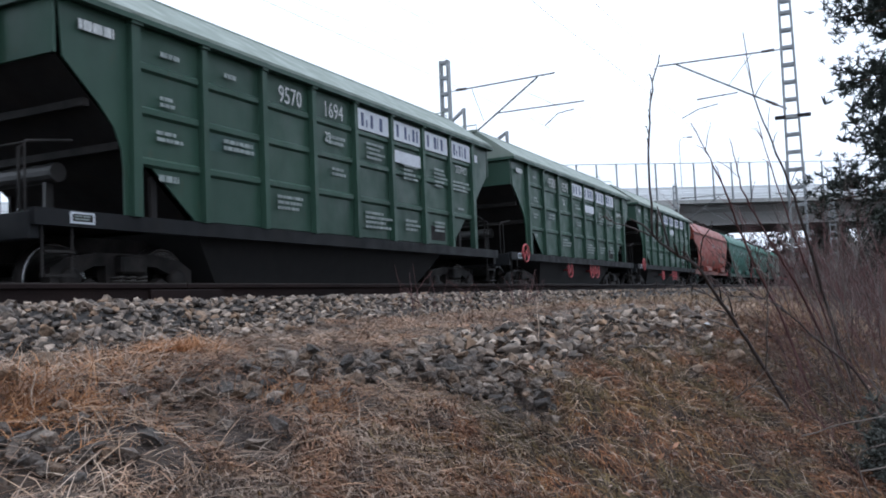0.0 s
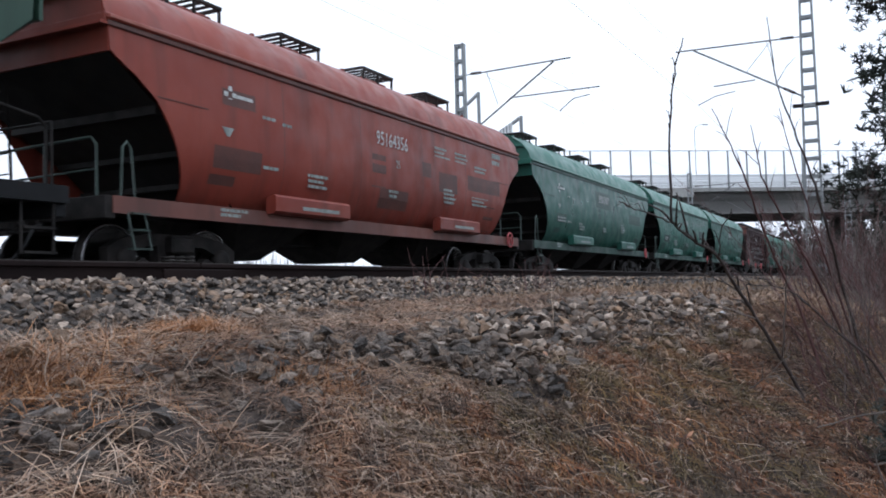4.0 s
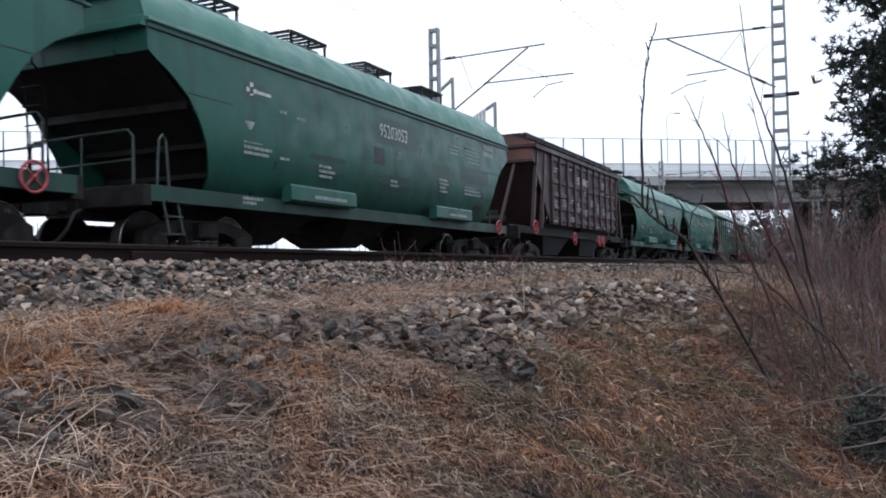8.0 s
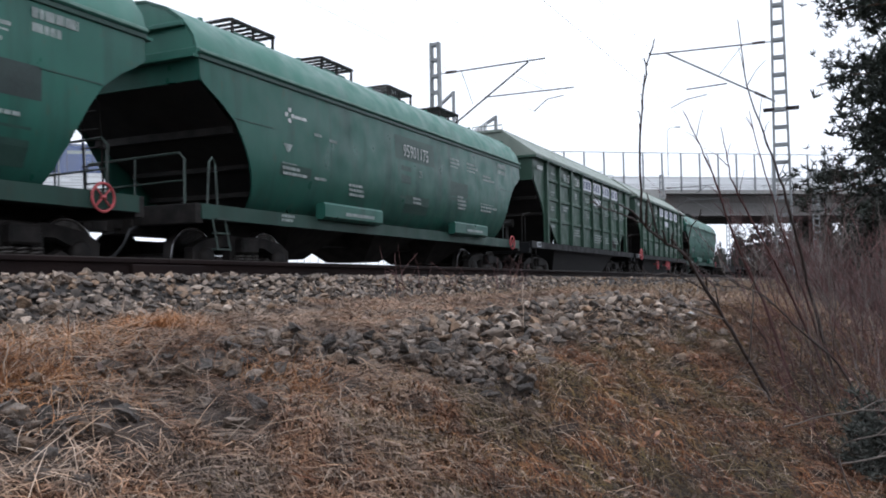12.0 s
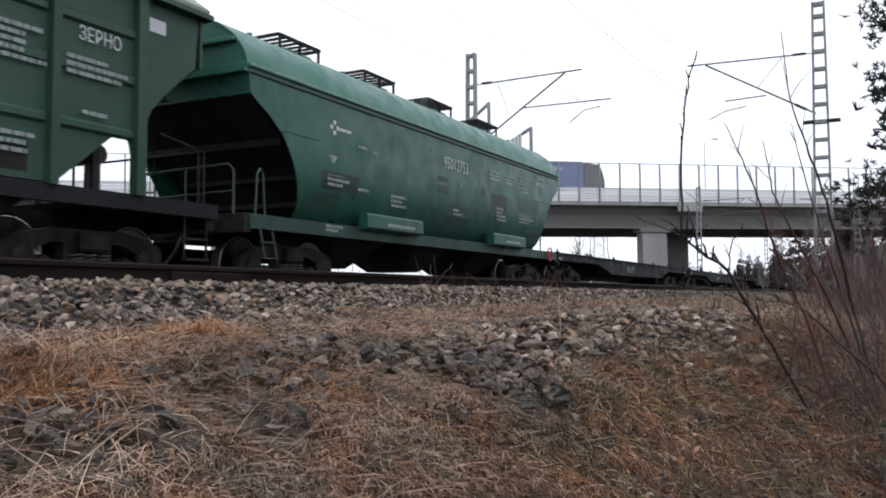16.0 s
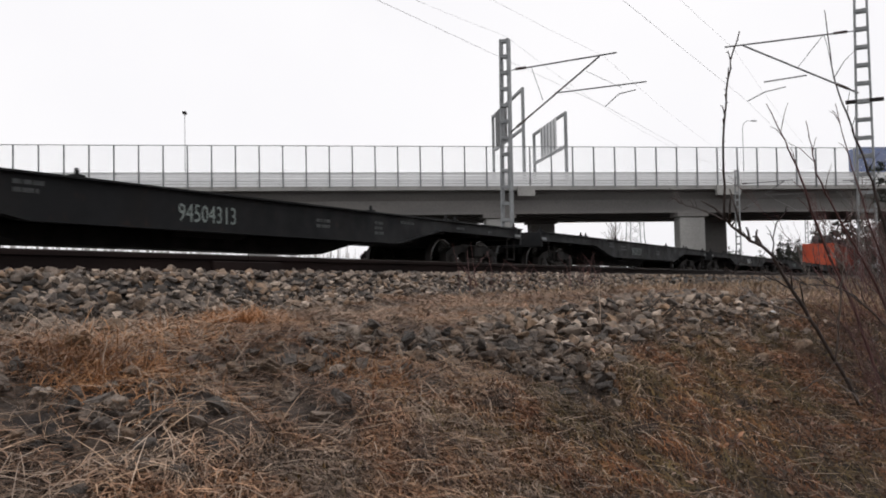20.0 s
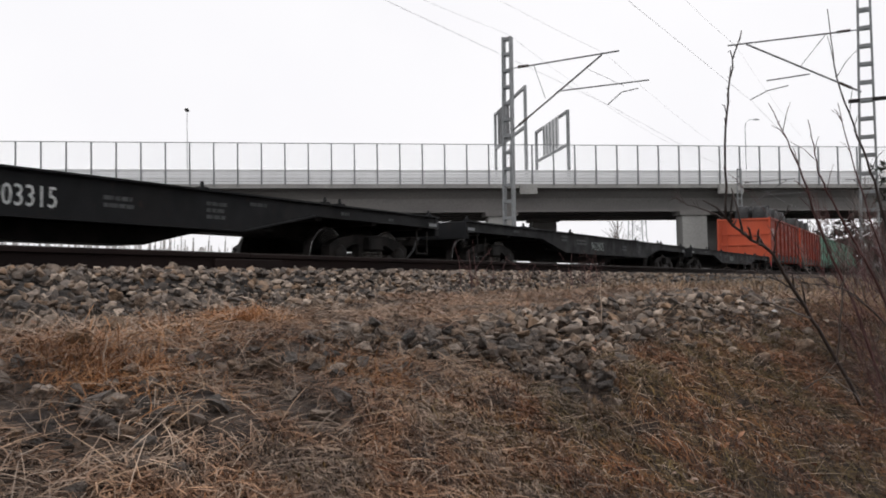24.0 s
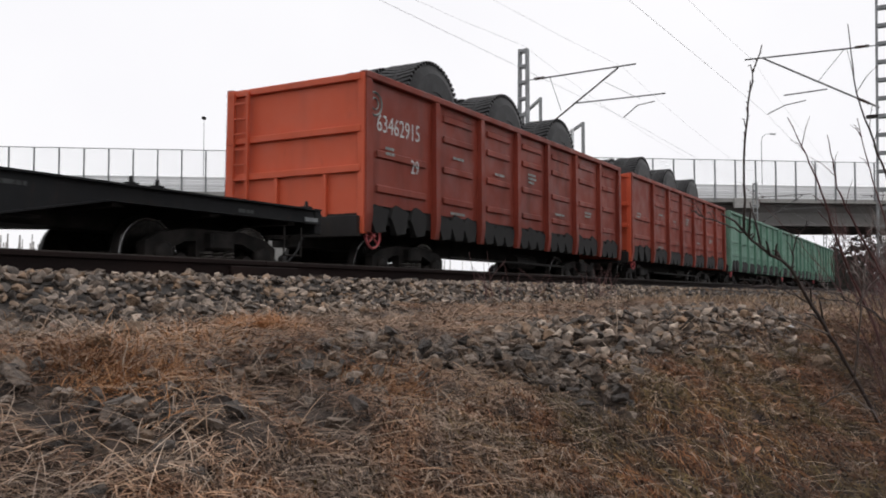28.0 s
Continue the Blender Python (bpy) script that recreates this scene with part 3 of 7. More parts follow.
def side_frame_bm():
    bm = bmesh.new()
    outer = ((-1.22, 0.40), (-1.22, 0.62), (-1.0, 0.74), (-0.5, 0.83), (0.5, 0.83), (1.0, 0.74), (1.22, 0.62), (1.22, 0.40), (1.02, 0.40), (0.98, 0.58), (0.78, 0.56), (0.52, 0.66), (0.36, 0.66), (0.36, 0.36), (0.62, 0.50), (0.74, 0.44), (0.48, 0.22), (-0.48, 0.22), (-0.74, 0.44), (-0.62, 0.50), (-0.36, 0.36), (-0.36, 0.66), (-0.52, 0.66), (-0.78, 0.56), (-0.98, 0.58), (-1.02, 0.40))
    add_prism(bm, outer, "x", -0.08, 0.08)
    return bm


SIDE_FRAME = mesh_of("side_frame", side_frame_bm(), M["under"])


def spring_bm():
    bm = bmesh.new()
    pts = []
    for k in range(49):
        t = k / 48
        pts.append((0.085 * math.cos(t * 2 * math.pi * 5.5), 0.085 * math.sin(t * 2 * math.pi * 5.5), 0.27 + 0.26 * t))
    add_path(bm, pts, 0.017, 5)
    return bm


M["spring"] = plain("greasy_spring_steel", (0.05, 0.045, 0.04), (0.075, 0.065, 0.058), 6.0, 0.5, 0.3)
SPRING = mesh_of("spring", spring_bm(), M["spring"], True)
AXLE_BOX = mesh_of("axle_box", lathe(((0.0, 0.05), (0.0, 0.15), (0.10, 0.16), (0.14, 0.13), (0.15, 0.06)), 14), M["under"], True)


def bolster_bm():
    bm = box((-1.25, -0.22, 0.55), (1.25, 0.22, 0.80), 0.03)
    add_box(bm, (-0.2, -0.2, 0.80), (0.2, 0.2, 0.95))
    return bm


BOLSTER = mesh_of("bogie", bolster_bm(), M["under"])


def add_bogie(wagon, y):
    bogie = part("bogie", BOLSTER, None, wagon, "two-axle cast steel bogie", at=Matrix.Translation((0, y, 0)))
    for s in (-1, 1):
        part("side_frame", SIDE_FRAME, None, bogie, at=Matrix.Translation((s * 1.02, 0, 0)))
        for dy in (-0.2, 0.0, 0.2):
            part("spring", SPRING, None, bogie, at=Matrix.Translation((s * 1.12, dy, 0)))
    for dy in (-0.925, 0.925):
        part("axle", AXLE, None, bogie, at=Matrix.Translation((0, dy, 0.4785)))
        for s in (-1, 1):
            turn = pose(0, 0, 0, 0, 0, 0 if s > 0 else 180)
            part("wheel", WHEEL, None, bogie, at=Matrix.Translation((s * 0.765, dy, 0.4785)) @ turn)
            part("rim", RIM, None, bogie, "polished wheel rim", at=Matrix.Translation((s * 0.765, dy, 0.4785)) @ turn)
            part("axle_box", AXLE_BOX, None, bogie, at=Matrix.Translation((s * 1.02, dy, 0.4785)) @ turn)


def coupler_bm():
    bm = box((-0.12, -0.35, 0.90), (0.12, 0.75, 1.16), 0.03)
    add_prism(bm, ((-0.2, -0.35), (-0.06, -0.52), (0.06, -0.42), (0.2, -0.52), (0.24, -0.3), (0.12, -0.05), (-0.16, -0.05)), "z", 0.86, 1.2)
    return bm


COUPLER = mesh_of("coupler", coupler_bm(), M["under"])
HOSE_PTS = [(0.35, 0.2, 0.95), (0.36, 0.02, 0.88), (0.34, -0.08, 0.66), (0.26, -0.2, 0.48), (0.16, -0.34, 0.44), (0.08, -0.42, 0.55)]


def hose_bm():
    bm = bmesh.new()
    add_path(bm, HOSE_PTS, 0.028, 6)
    return bm


HOSE = mesh_of("brake_hose", hose_bm(), M["black"], True)


def add_couplers(wagon, half):
    for s in (-1, 1):
        turn = pose(0, 0, 0, 0, 0, 0 if s < 0 else 180)
        part("coupler", COUPLER, None, wagon, "automatic knuckle coupler", at=Matrix.Translation((0, s * (half - 0.35), 0)) @ turn)
        part("brake_hose", HOSE, None, wagon, "black rubber air hose", at=Matrix.Translation((0, s * (half - 0.35), 0)) @ turn)


def brake_wheel_bm(r=0.20):
    bm = bmesh.new()
    add_ring(bm, (0, 0, 0), (1, 0, 0), r, 0.022, 18, 6)
    for k in range(4):
        t = math.pi / 4 + k * math.pi / 2
        add_rod(bm, (0, 0, 0), (0, r * math.cos(t), r * math.sin(t)), 0.015, 5)
    add_rod(bm, (-0.18, 0, 0), (0.04, 0, 0), 0.03, 6)
    return bm


BRAKE_WHEEL = mesh_of("brake_wheel", brake_wheel_bm(), M["wheel_red"], True)
BAR = {}


def bars(wagon, x, y, z, rows, width, height=0.05, gap=0.035, mat="white_dim", rng=None):
    """Lines of writing too small to read, as worn bars."""
    bm = bmesh.new()
    for k in range(rows):
        w = width * (rng.uniform(0.55, 1.0) if rng else 1.0)
        x0 = y - width / 2
        zz = z - k * (height + gap)
        while x0 < y - width / 2 + w - 0.02:
            step = min((rng.uniform(0.05, 0.16) if rng else 0.12), y - width / 2 + w - x0)
            add_box(bm, (x - 0.001, x0, zz), (x + 0.002, x0 + step, zz + height))
            x0 += step + 0.018
    tagged(part("stencil", bm, M[mat], wagon), kind="stuff")


def lettering(wagon, words, size, x, y, z, mat="white", lean=None):
    part("lettering", text_mesh(words, size, M[mat]), None, wagon, "white painted characters", at=on_side(x, y, z) if lean is None else on_side(x, y, z) @ pose(0, 0, 0, lean, 0, 0))


# ---- grain hopper with bulging sides ----
GH = 7.36            # half length over couplers
HATCHES = (-4.2, -1.4, 1.4, 4.2)
GSIDE = ((1.24, 1.23), (1.40, 1.42), (1.52, 1.72), (1.575, 2.05), (1.585, 2.45), (1.57, 2.85), (1.55, 3.20), (1.53, 3.44))
GROOF = ((1.53, 3.50), (1.46, 3.72), (1.26, 3.98), (0.95, 4.20), (0.55, 4.35), (0.0, 4.41))


def g_half_x(z):
    for (xa, za), (xb, zb) in zip(GSIDE, GSIDE[1:]):
        if z <= zb:
            return xa + (xb - xa) * (z - za) / (zb - za)
    return GSIDE[-1][0]


def g_end(z):
    """How far the curved cut of the side wall reaches, from the middle."""
    for (za, ya), (zb, yb) in zip(((1.23, 5.42), (1.6, 5.53), (1.95, 5.68), (2.25, 5.85), (2.55, 6.07), (2.8, 6.40), (2.95, 6.68), (3.06, 6.82)), ((1.6, 5.53), (1.95, 5.68), (2.25, 5.85), (2.55, 6.07), (2.8, 6.40), (2.95, 6.68), (3.06, 6.82), (3.6, 6.82))):
        if z <= zb:
            return ya + (yb - ya) * (z - za) / (zb - za)
    return 6.82


def make_grain(paint_name, roof_name, label):
    w = thing("grain_hopper_wagon", label, "hopper wagon", "goods train wagons")
    mat, roof = M[paint_name], M[roof_name]
    zs = [1.23, 1.33, 1.45, 1.6, 1.78, 1.95, 2.1, 2.25, 2.4, 2.55, 2.68, 2.8, 2.9, 3.0, 3.06, 3.2, 3.44]
    for s in (1, -1):
        bm = bmesh.new()
        grid = [[(s * g_half_x(z), g_end(z) * (-1 + 2 * i / 12), z) for i in range(13)] for z in zs]
        inner = [[(p[0] - s * 0.03, p[1], p[2]) for p in row] for row in grid]
        add_loft(bm, grid, closed=False)
        add_loft(bm, inner, closed=False)
        part("side_wall", bm, mat, w, smooth=True)
        part("eave_strip", box((s * 1.53 - 0.055, -6.86, 3.43), (s * 1.53 + 0.055, 6.86, 3.51), 0.02), roof, w, "moulding along the eaves")
        # Two added strips: the lip's highlight, then the shadow line below it.
        part("eave_highlight_strip", box((min(s * 1.585, s * 1.592), -6.84, 3.455), (max(s * 1.585, s * 1.592), 6.84, 3.492)), M["red_lip"] if paint_name == "red" else M["green_lip"], w, "pale painted highlight along the eaves")
        part("eave_shadow_strip", box((s * 1.535 - 0.03, -6.84, 3.355), (s * 1.535 + 0.03, 6.84, 3.425), 0.01), M["red_patch" if paint_name == "red" else "patch"], w, "dark strip drawing the shadow line under the eaves")
    bm = bmesh.new()
    prof = list(GROOF) + [(-x, z) for x, z in reversed(GROOF[:-1])]
    add_loft(bm, [[(x, y, z) for x, z in prof] for y in (-6.86, -4, -1.3, 1.3, 4, 6.86)], closed=False)
    low = [(x * 0.985, z - 0.035) for x, z in prof]
    add_loft(bm, [[(x, y, z) for x, z in low] for y in (-6.86, 6.86)], closed=False)
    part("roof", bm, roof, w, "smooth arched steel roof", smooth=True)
    for e in (-1, 1):
        # gable above the hood, hood panel and the slope sheet behind it
        bm = bmesh.new()
        add_prism(bm, [(x * 0.99, z) for x, z in prof] + [(-1.5, 3.46), (1.5, 3.46)][:0], "y", e * 6.80, e * 6.84)
        part("gable", bm, roof, w)
        part("hood_rib", box((-1.54, min(e * 6.80, e * 6.88), 3.40), (1.54, max(e * 6.80, e * 6.88), 3.52), 0.01), roof, w)
        part("hood_panel", box((-1.54, min(e * 6.79, e * 6.83), 3.04), (1.54, max(e * 6.79, e * 6.83), 3.42)), mat, w)
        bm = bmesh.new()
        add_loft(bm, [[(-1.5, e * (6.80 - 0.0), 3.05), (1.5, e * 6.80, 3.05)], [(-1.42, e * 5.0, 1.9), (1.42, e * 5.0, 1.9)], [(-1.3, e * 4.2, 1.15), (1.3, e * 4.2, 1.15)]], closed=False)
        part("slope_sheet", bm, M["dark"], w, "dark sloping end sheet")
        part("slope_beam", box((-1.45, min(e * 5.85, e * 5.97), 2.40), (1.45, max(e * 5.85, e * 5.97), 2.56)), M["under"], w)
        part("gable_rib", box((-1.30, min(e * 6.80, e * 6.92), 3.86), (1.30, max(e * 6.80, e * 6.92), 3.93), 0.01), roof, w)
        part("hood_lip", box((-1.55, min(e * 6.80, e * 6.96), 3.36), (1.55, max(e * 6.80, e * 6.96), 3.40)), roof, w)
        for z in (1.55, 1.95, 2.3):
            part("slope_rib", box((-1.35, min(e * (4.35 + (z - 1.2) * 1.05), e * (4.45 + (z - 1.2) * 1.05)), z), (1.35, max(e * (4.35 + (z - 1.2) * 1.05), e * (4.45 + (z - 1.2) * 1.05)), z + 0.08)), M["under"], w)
        part("platform", box((-1.45, min(e * 5.2, e * 6.86), 1.10), (1.45, max(e * 5.2, e * 6.86), 1.20)), M["under"], w)
        part("end_sill", box((-1.5, min(e * 6.70, e * 6.86), 0.95), (1.5, max(e * 6.70, e * 6.86), 1.24), 0.01), M["under"], w)
        bm = bmesh.new()
        ya = e * 6.62
        add_path(bm, [(-0.95, ya, 1.2), (-0.95, ya, 1.90), (-0.87, ya, 2.0), (0.98, ya, 2.04), (1.08, ya, 1.94), (1.08, ya, 1.2)], 0.02, 6)
        add_rod(bm, (-0.95, ya, 1.58), (1.08, ya, 1.62), 0.015)
        add_rod(bm, (0.1, ya, 1.2), (0.1, ya, 2.0), 0.015)
        part("handrail", bm, M["rail_paint"], w, "worn grey-green tube handrail")
        # end ladder up to the roof
        bm = bmesh.new()
        for x in (-0.95, -0.55):
            add_path(bm, [(x, e * 6.62, 1.2), (x, e * 6.70, 2.9), (x, e * 6.92, 3.1), (x, e * 6.92, 3.9)], 0.018, 5)
        for k in range(9):
            z = 1.4 + 0.28 * k
            y = e * (6.63 + 0.03 * k) if z < 2.95 else e * 6.92
            add_rod(bm, (-0.95, y, z), (-0.55, y, z), 0.012, 5)
        part("ladder", bm, M["under"], w)
        # step ladder hung from the corner
        if e > 0:
            continue
        bm = bmesh.new()
        for dy in (0.0, 0.40):
            add_rod(bm, (1.50, e * (6.52 - dy * 0.7), 1.1), (1.56, e * (6.44 - dy * 0.7), 0.56), 0.018, 5)
        add_path(bm, [(1.50, e * 6.62, 1.2), (1.52, e * 6.60, 1.86), (1.52, e * 6.53, 1.94), (1.52, e * 6.46, 1.86), (1.50, e * 6.38, 1.2)], 0.018, 5)
        for z in (0.58, 0.82, 1.03):
            add_box(bm, (1.47, min(e * 6.48, e * 6.18), z - 0.012), (1.57, max(e * 6.48, e * 6.18), z + 0.012))
        part("step_ladder", bm, M["rail_paint"], w, "worn grey-green step ladder")
    for s in (-1, 1):
        bm = bmesh.new()
        add_box(bm, (s * 1.47 - 0.05, -6.75, 1.02), (s * 1.47 + 0.05, 6.75, 1.24))
        part("side_sill", bm, M["brown_red"] if paint_name == "red" else M["grimy_green"], w, "grimy painted sill")
    part("centre_sill", box((-0.3, -6.9, 0.84), (0.3, 6.9, 1.1)), M["under"], w)
    for y0, y1 in ((-3.75, -1.65), (1.88, 3.92)):
        bm = bmesh.new()
        add_prism(bm, ((1.50, 1.20), (1.52, 1.46), (1.66, 1.50), (1.70, 1.46), (1.70, 1.24), (1.64, 1.20)), "y", y0, y1)
        part("hatch_gear_cover", bm, mat, w, "painted sheet cover over the hatch gear")
        bm = bmesh.new()
        add_box(bm, (1.699, y0 + 0.7, 1.29), (1.704, y1 - 0.35, 1.35))
        part("stencil", bm, M["white_dim"], w)
    for y in (-3.0, 0.0, 3.0):
        bm = bmesh.new()
        add_loft(bm, [[(-1.25, y - 1.08, 1.2), (1.25, y - 1.08, 1.2), (1.25, y + 1.08, 1.2), (-1.25, y + 1.08, 1.2)], [(-0.48, y - 0.34, 0.53), (0.48, y - 0.34, 0.53), (0.48, y + 0.34, 0.53), (-0.48, y + 0.34, 0.53)]])
        part("discharge_hopper", bm, M["under"], w)
    for y in HATCHES:
        hatch = part("roof_hatch", box((-0.42, y - 0.5, 4.38), (0.42, y + 0.5, 4.50), 0.03), roof, w, "raised loading hatch")
        bm = bmesh.new()
        for x in (-0.5, 0.5):
            add_box(bm, (x - 0.03, y - 0.62, 4.62), (x + 0.03, y + 0.62, 4.67))
            for dy in (-0.58, 0.0, 0.58):
                add_box(bm, (x - 0.02, y + dy - 0.02, 4.3), (x + 0.02, y + dy + 0.02, 4.62))
        for dy in (-0.62, 0.62):
            add_box(bm, (-0.5, y + dy - 0.03, 4.62), (0.5, y + dy + 0.03, 4.67))
        for dy in (-0.4, -0.2, 0.0, 0.2, 0.4):
            add_box(bm, (-0.5, y + dy - 0.03, 4.625), (0.5, y + dy + 0.03, 4.66))
        tagged(part("hatch_walkway", bm, M["under"], hatch, "dark grating above the hatch"), kind="stuff")
    for y in (-5.6, -2.8, 0.0, 2.8, 5.6):
        bm = bmesh.new()
        add_rod(bm, (0.5, y, 4.33), (0.5, y, 4.44), 0.05, 6)
        part("lifting_lug", bm, roof, w)
    for e in (-1, 1):
        add_bogie(w, e * 5.25)
    add_couplers(w, GH)
    part("brake_wheel", BRAKE_WHEEL, None, w, "red spoked brake handwheel", at=Matrix.Translation((1.56, 6.10, 1.16)) @ Matrix.Scale(0.9, 4))
    return w


def grain_marks(w, number, seed, pale=True):
    rng = random.Random(seed)

    def sx(z):
        return g_half_x(z) + 0.004
    for y0, y1, z0, z1 in ((-4.92, -3.95, 1.82, 2.12), (-3.1, -1.75, 1.55, 2.06), (-4.75, -4.1, 2.78, 3.02), (4.44, 5.2, 1.37, 1.86), (-0.7, -0.2, 1.9, 2.5), (-0.75, 1.05, 2.62, 3.12), (2.0, 2.9, 2.05, 2.5), (3.6, 5.3, 2.2, 2.62), (-0.3, 0.7, 1.55, 1.95), (1.3, 1.75, 2.3, 2.6), (-5.1, -4.5, 1.5, 1.7)):
        if rng.random() < (0.95 if number == "95164356" else 0.66):
            y0, y1, z0, z1 = y0 + rng.uniform(-0.12, 0.12), y1 + rng.uniform(-0.15, 0.15), z0 + rng.uniform(-0.06, 0.06), z1 + rng.uniform(-0.06, 0.06)
            bm = bmesh.new()
            rows = [[(g_half_x(z) + 0.0025, y, z) for y in (y0, y1)] for z in (z0, (z0 + z1) / 2, z1)]
            add_loft(bm, rows, closed=False)
            part("repaint_patch", bm, M["red_patch"] if number == "95164356" else M[rng.choice(("patch", "patch", "patch_dark"))], w, "darker repainted patch")
    lettering(w, number, 0.385, sx(2.86) + 0.012, 0.10, 2.86)
    lettering(w, "25", 0.22, sx(2.5), 0.30, 2.43, "white_dim")
    part("seam", box((sx(2.6) - 0.008, -6.06, 2.59), (sx(2.6) + 0.004, -5.1, 2.605)), M["red_patch" if number == "95164356" else "patch"], w, "welded seam")
    part("seam", box((sx(2.6) - 0.008, 5.15, 2.57), (sx(2.6) + 0.004, 6.06, 2.585)), M["red_patch" if number == "95164356" else "patch"], w, "welded seam")
    for y in (-3.35, -1.05, 1.35, 3.45):
        bm = bmesh.new()
        add_loft(bm, [[(g_half_x(z) + 0.0018, y - 0.008, z), (g_half_x(z) + 0.0018, y + 0.008, z)] for z in (1.28, 1.45, 1.72, 2.05, 2.45, 2.85, 3.2, 3.34)], closed=False)
        part("seam", bm, M["red_patch" if number == "95164356" else "patch"], w, "welded seam")
    for y, z, rows, width in ((-4.45, 2.06, 3, 0.75), (-3.72, 2.66, 1, 0.35), (-3.23, 2.62, 1, 0.35), (-3.66, 1.98, 2, 0.4), (-2.4, 1.98, 4, 0.6), (2.3, 2.98, 5, 0.75), (3.3, 2.98, 5, 0.75), (4.35, 3.06, 4, 1.0), (4.35, 2.78, 2, 0.8), (4.35, 2.06, 3, 1.15), (2.6, 2.1, 4, 0.6), (0.22, 1.95, 3, 0.5), (0.22, 1.68, 1, 0.2)):
        if rng.random() < 0.88:
            bars(w, sx(z - 0.05), y, z, rows, width, 0.05, 0.04, "white_dim", rng)
    bars(w, sx(3.1), 5.4, 3.16, 2, 0.7, 0.12, 0.06, "white_dim", rng)
    bm = bmesh.new()
    add_prism(bm, ((-4.82, 2.40), (-4.56, 2.40), (-4.66, 2.27), (-4.72, 2.27)), "x", sx(2.33) - 0.002, sx(2.33) + 0.002)
    part("owner_mark", bm, M["white_dim"], w, "faded white painted mark")
    bm = bmesh.new()
    for dy, dz in ((-0.09, 0.0), (0.0, 0.09), (0.09, 0.0), (0.0, -0.09)):
        add_box(bm, (sx(2.9) - 0.002, -4.62 + dy - 0.04, 2.9 + dz - 0.035), (sx(2.9) + 0.002, -4.62 + dy + 0.04, 2.9 + dz + 0.035))
    add_box(bm, (sx(2.9) - 0.002, -4.47, 2.87), (sx(2.9) + 0.002, -4.12, 2.92))
    part("owner_mark", bm, M["white"], w, "white painted mark")
    bars(w, 1.523, -4.5, 1.17, 2, 0.6, 0.045, 0.025, "white_dim", rng)


# ---- dark green hopper with ribbed flat sides ----
TH = 7.17
TRIBS = (-5.38, -4.07, -2.69, -1.32, 0.06, 1.44, 2.82, 4.18, 5.45)


# half outline of the side wall: a cut corner that curves into a post, with an arched hole behind it
RIBBED_HALF = ((6.52, 3.88), (6.46, 3.14), (5.92, 2.66), (5.68, 2.40), (5.56, 2.12), (5.53, 1.85), (5.53, 1.28), (5.37, 1.28), (5.37, 1.78), (5.33, 1.94), (5.24, 2.03), (5.12, 2.01), (4.25, 1.30))
RIBBED_WALL = tuple((-y, z) for y, z in RIBBED_HALF) + tuple(reversed(RIBBED_HALF))


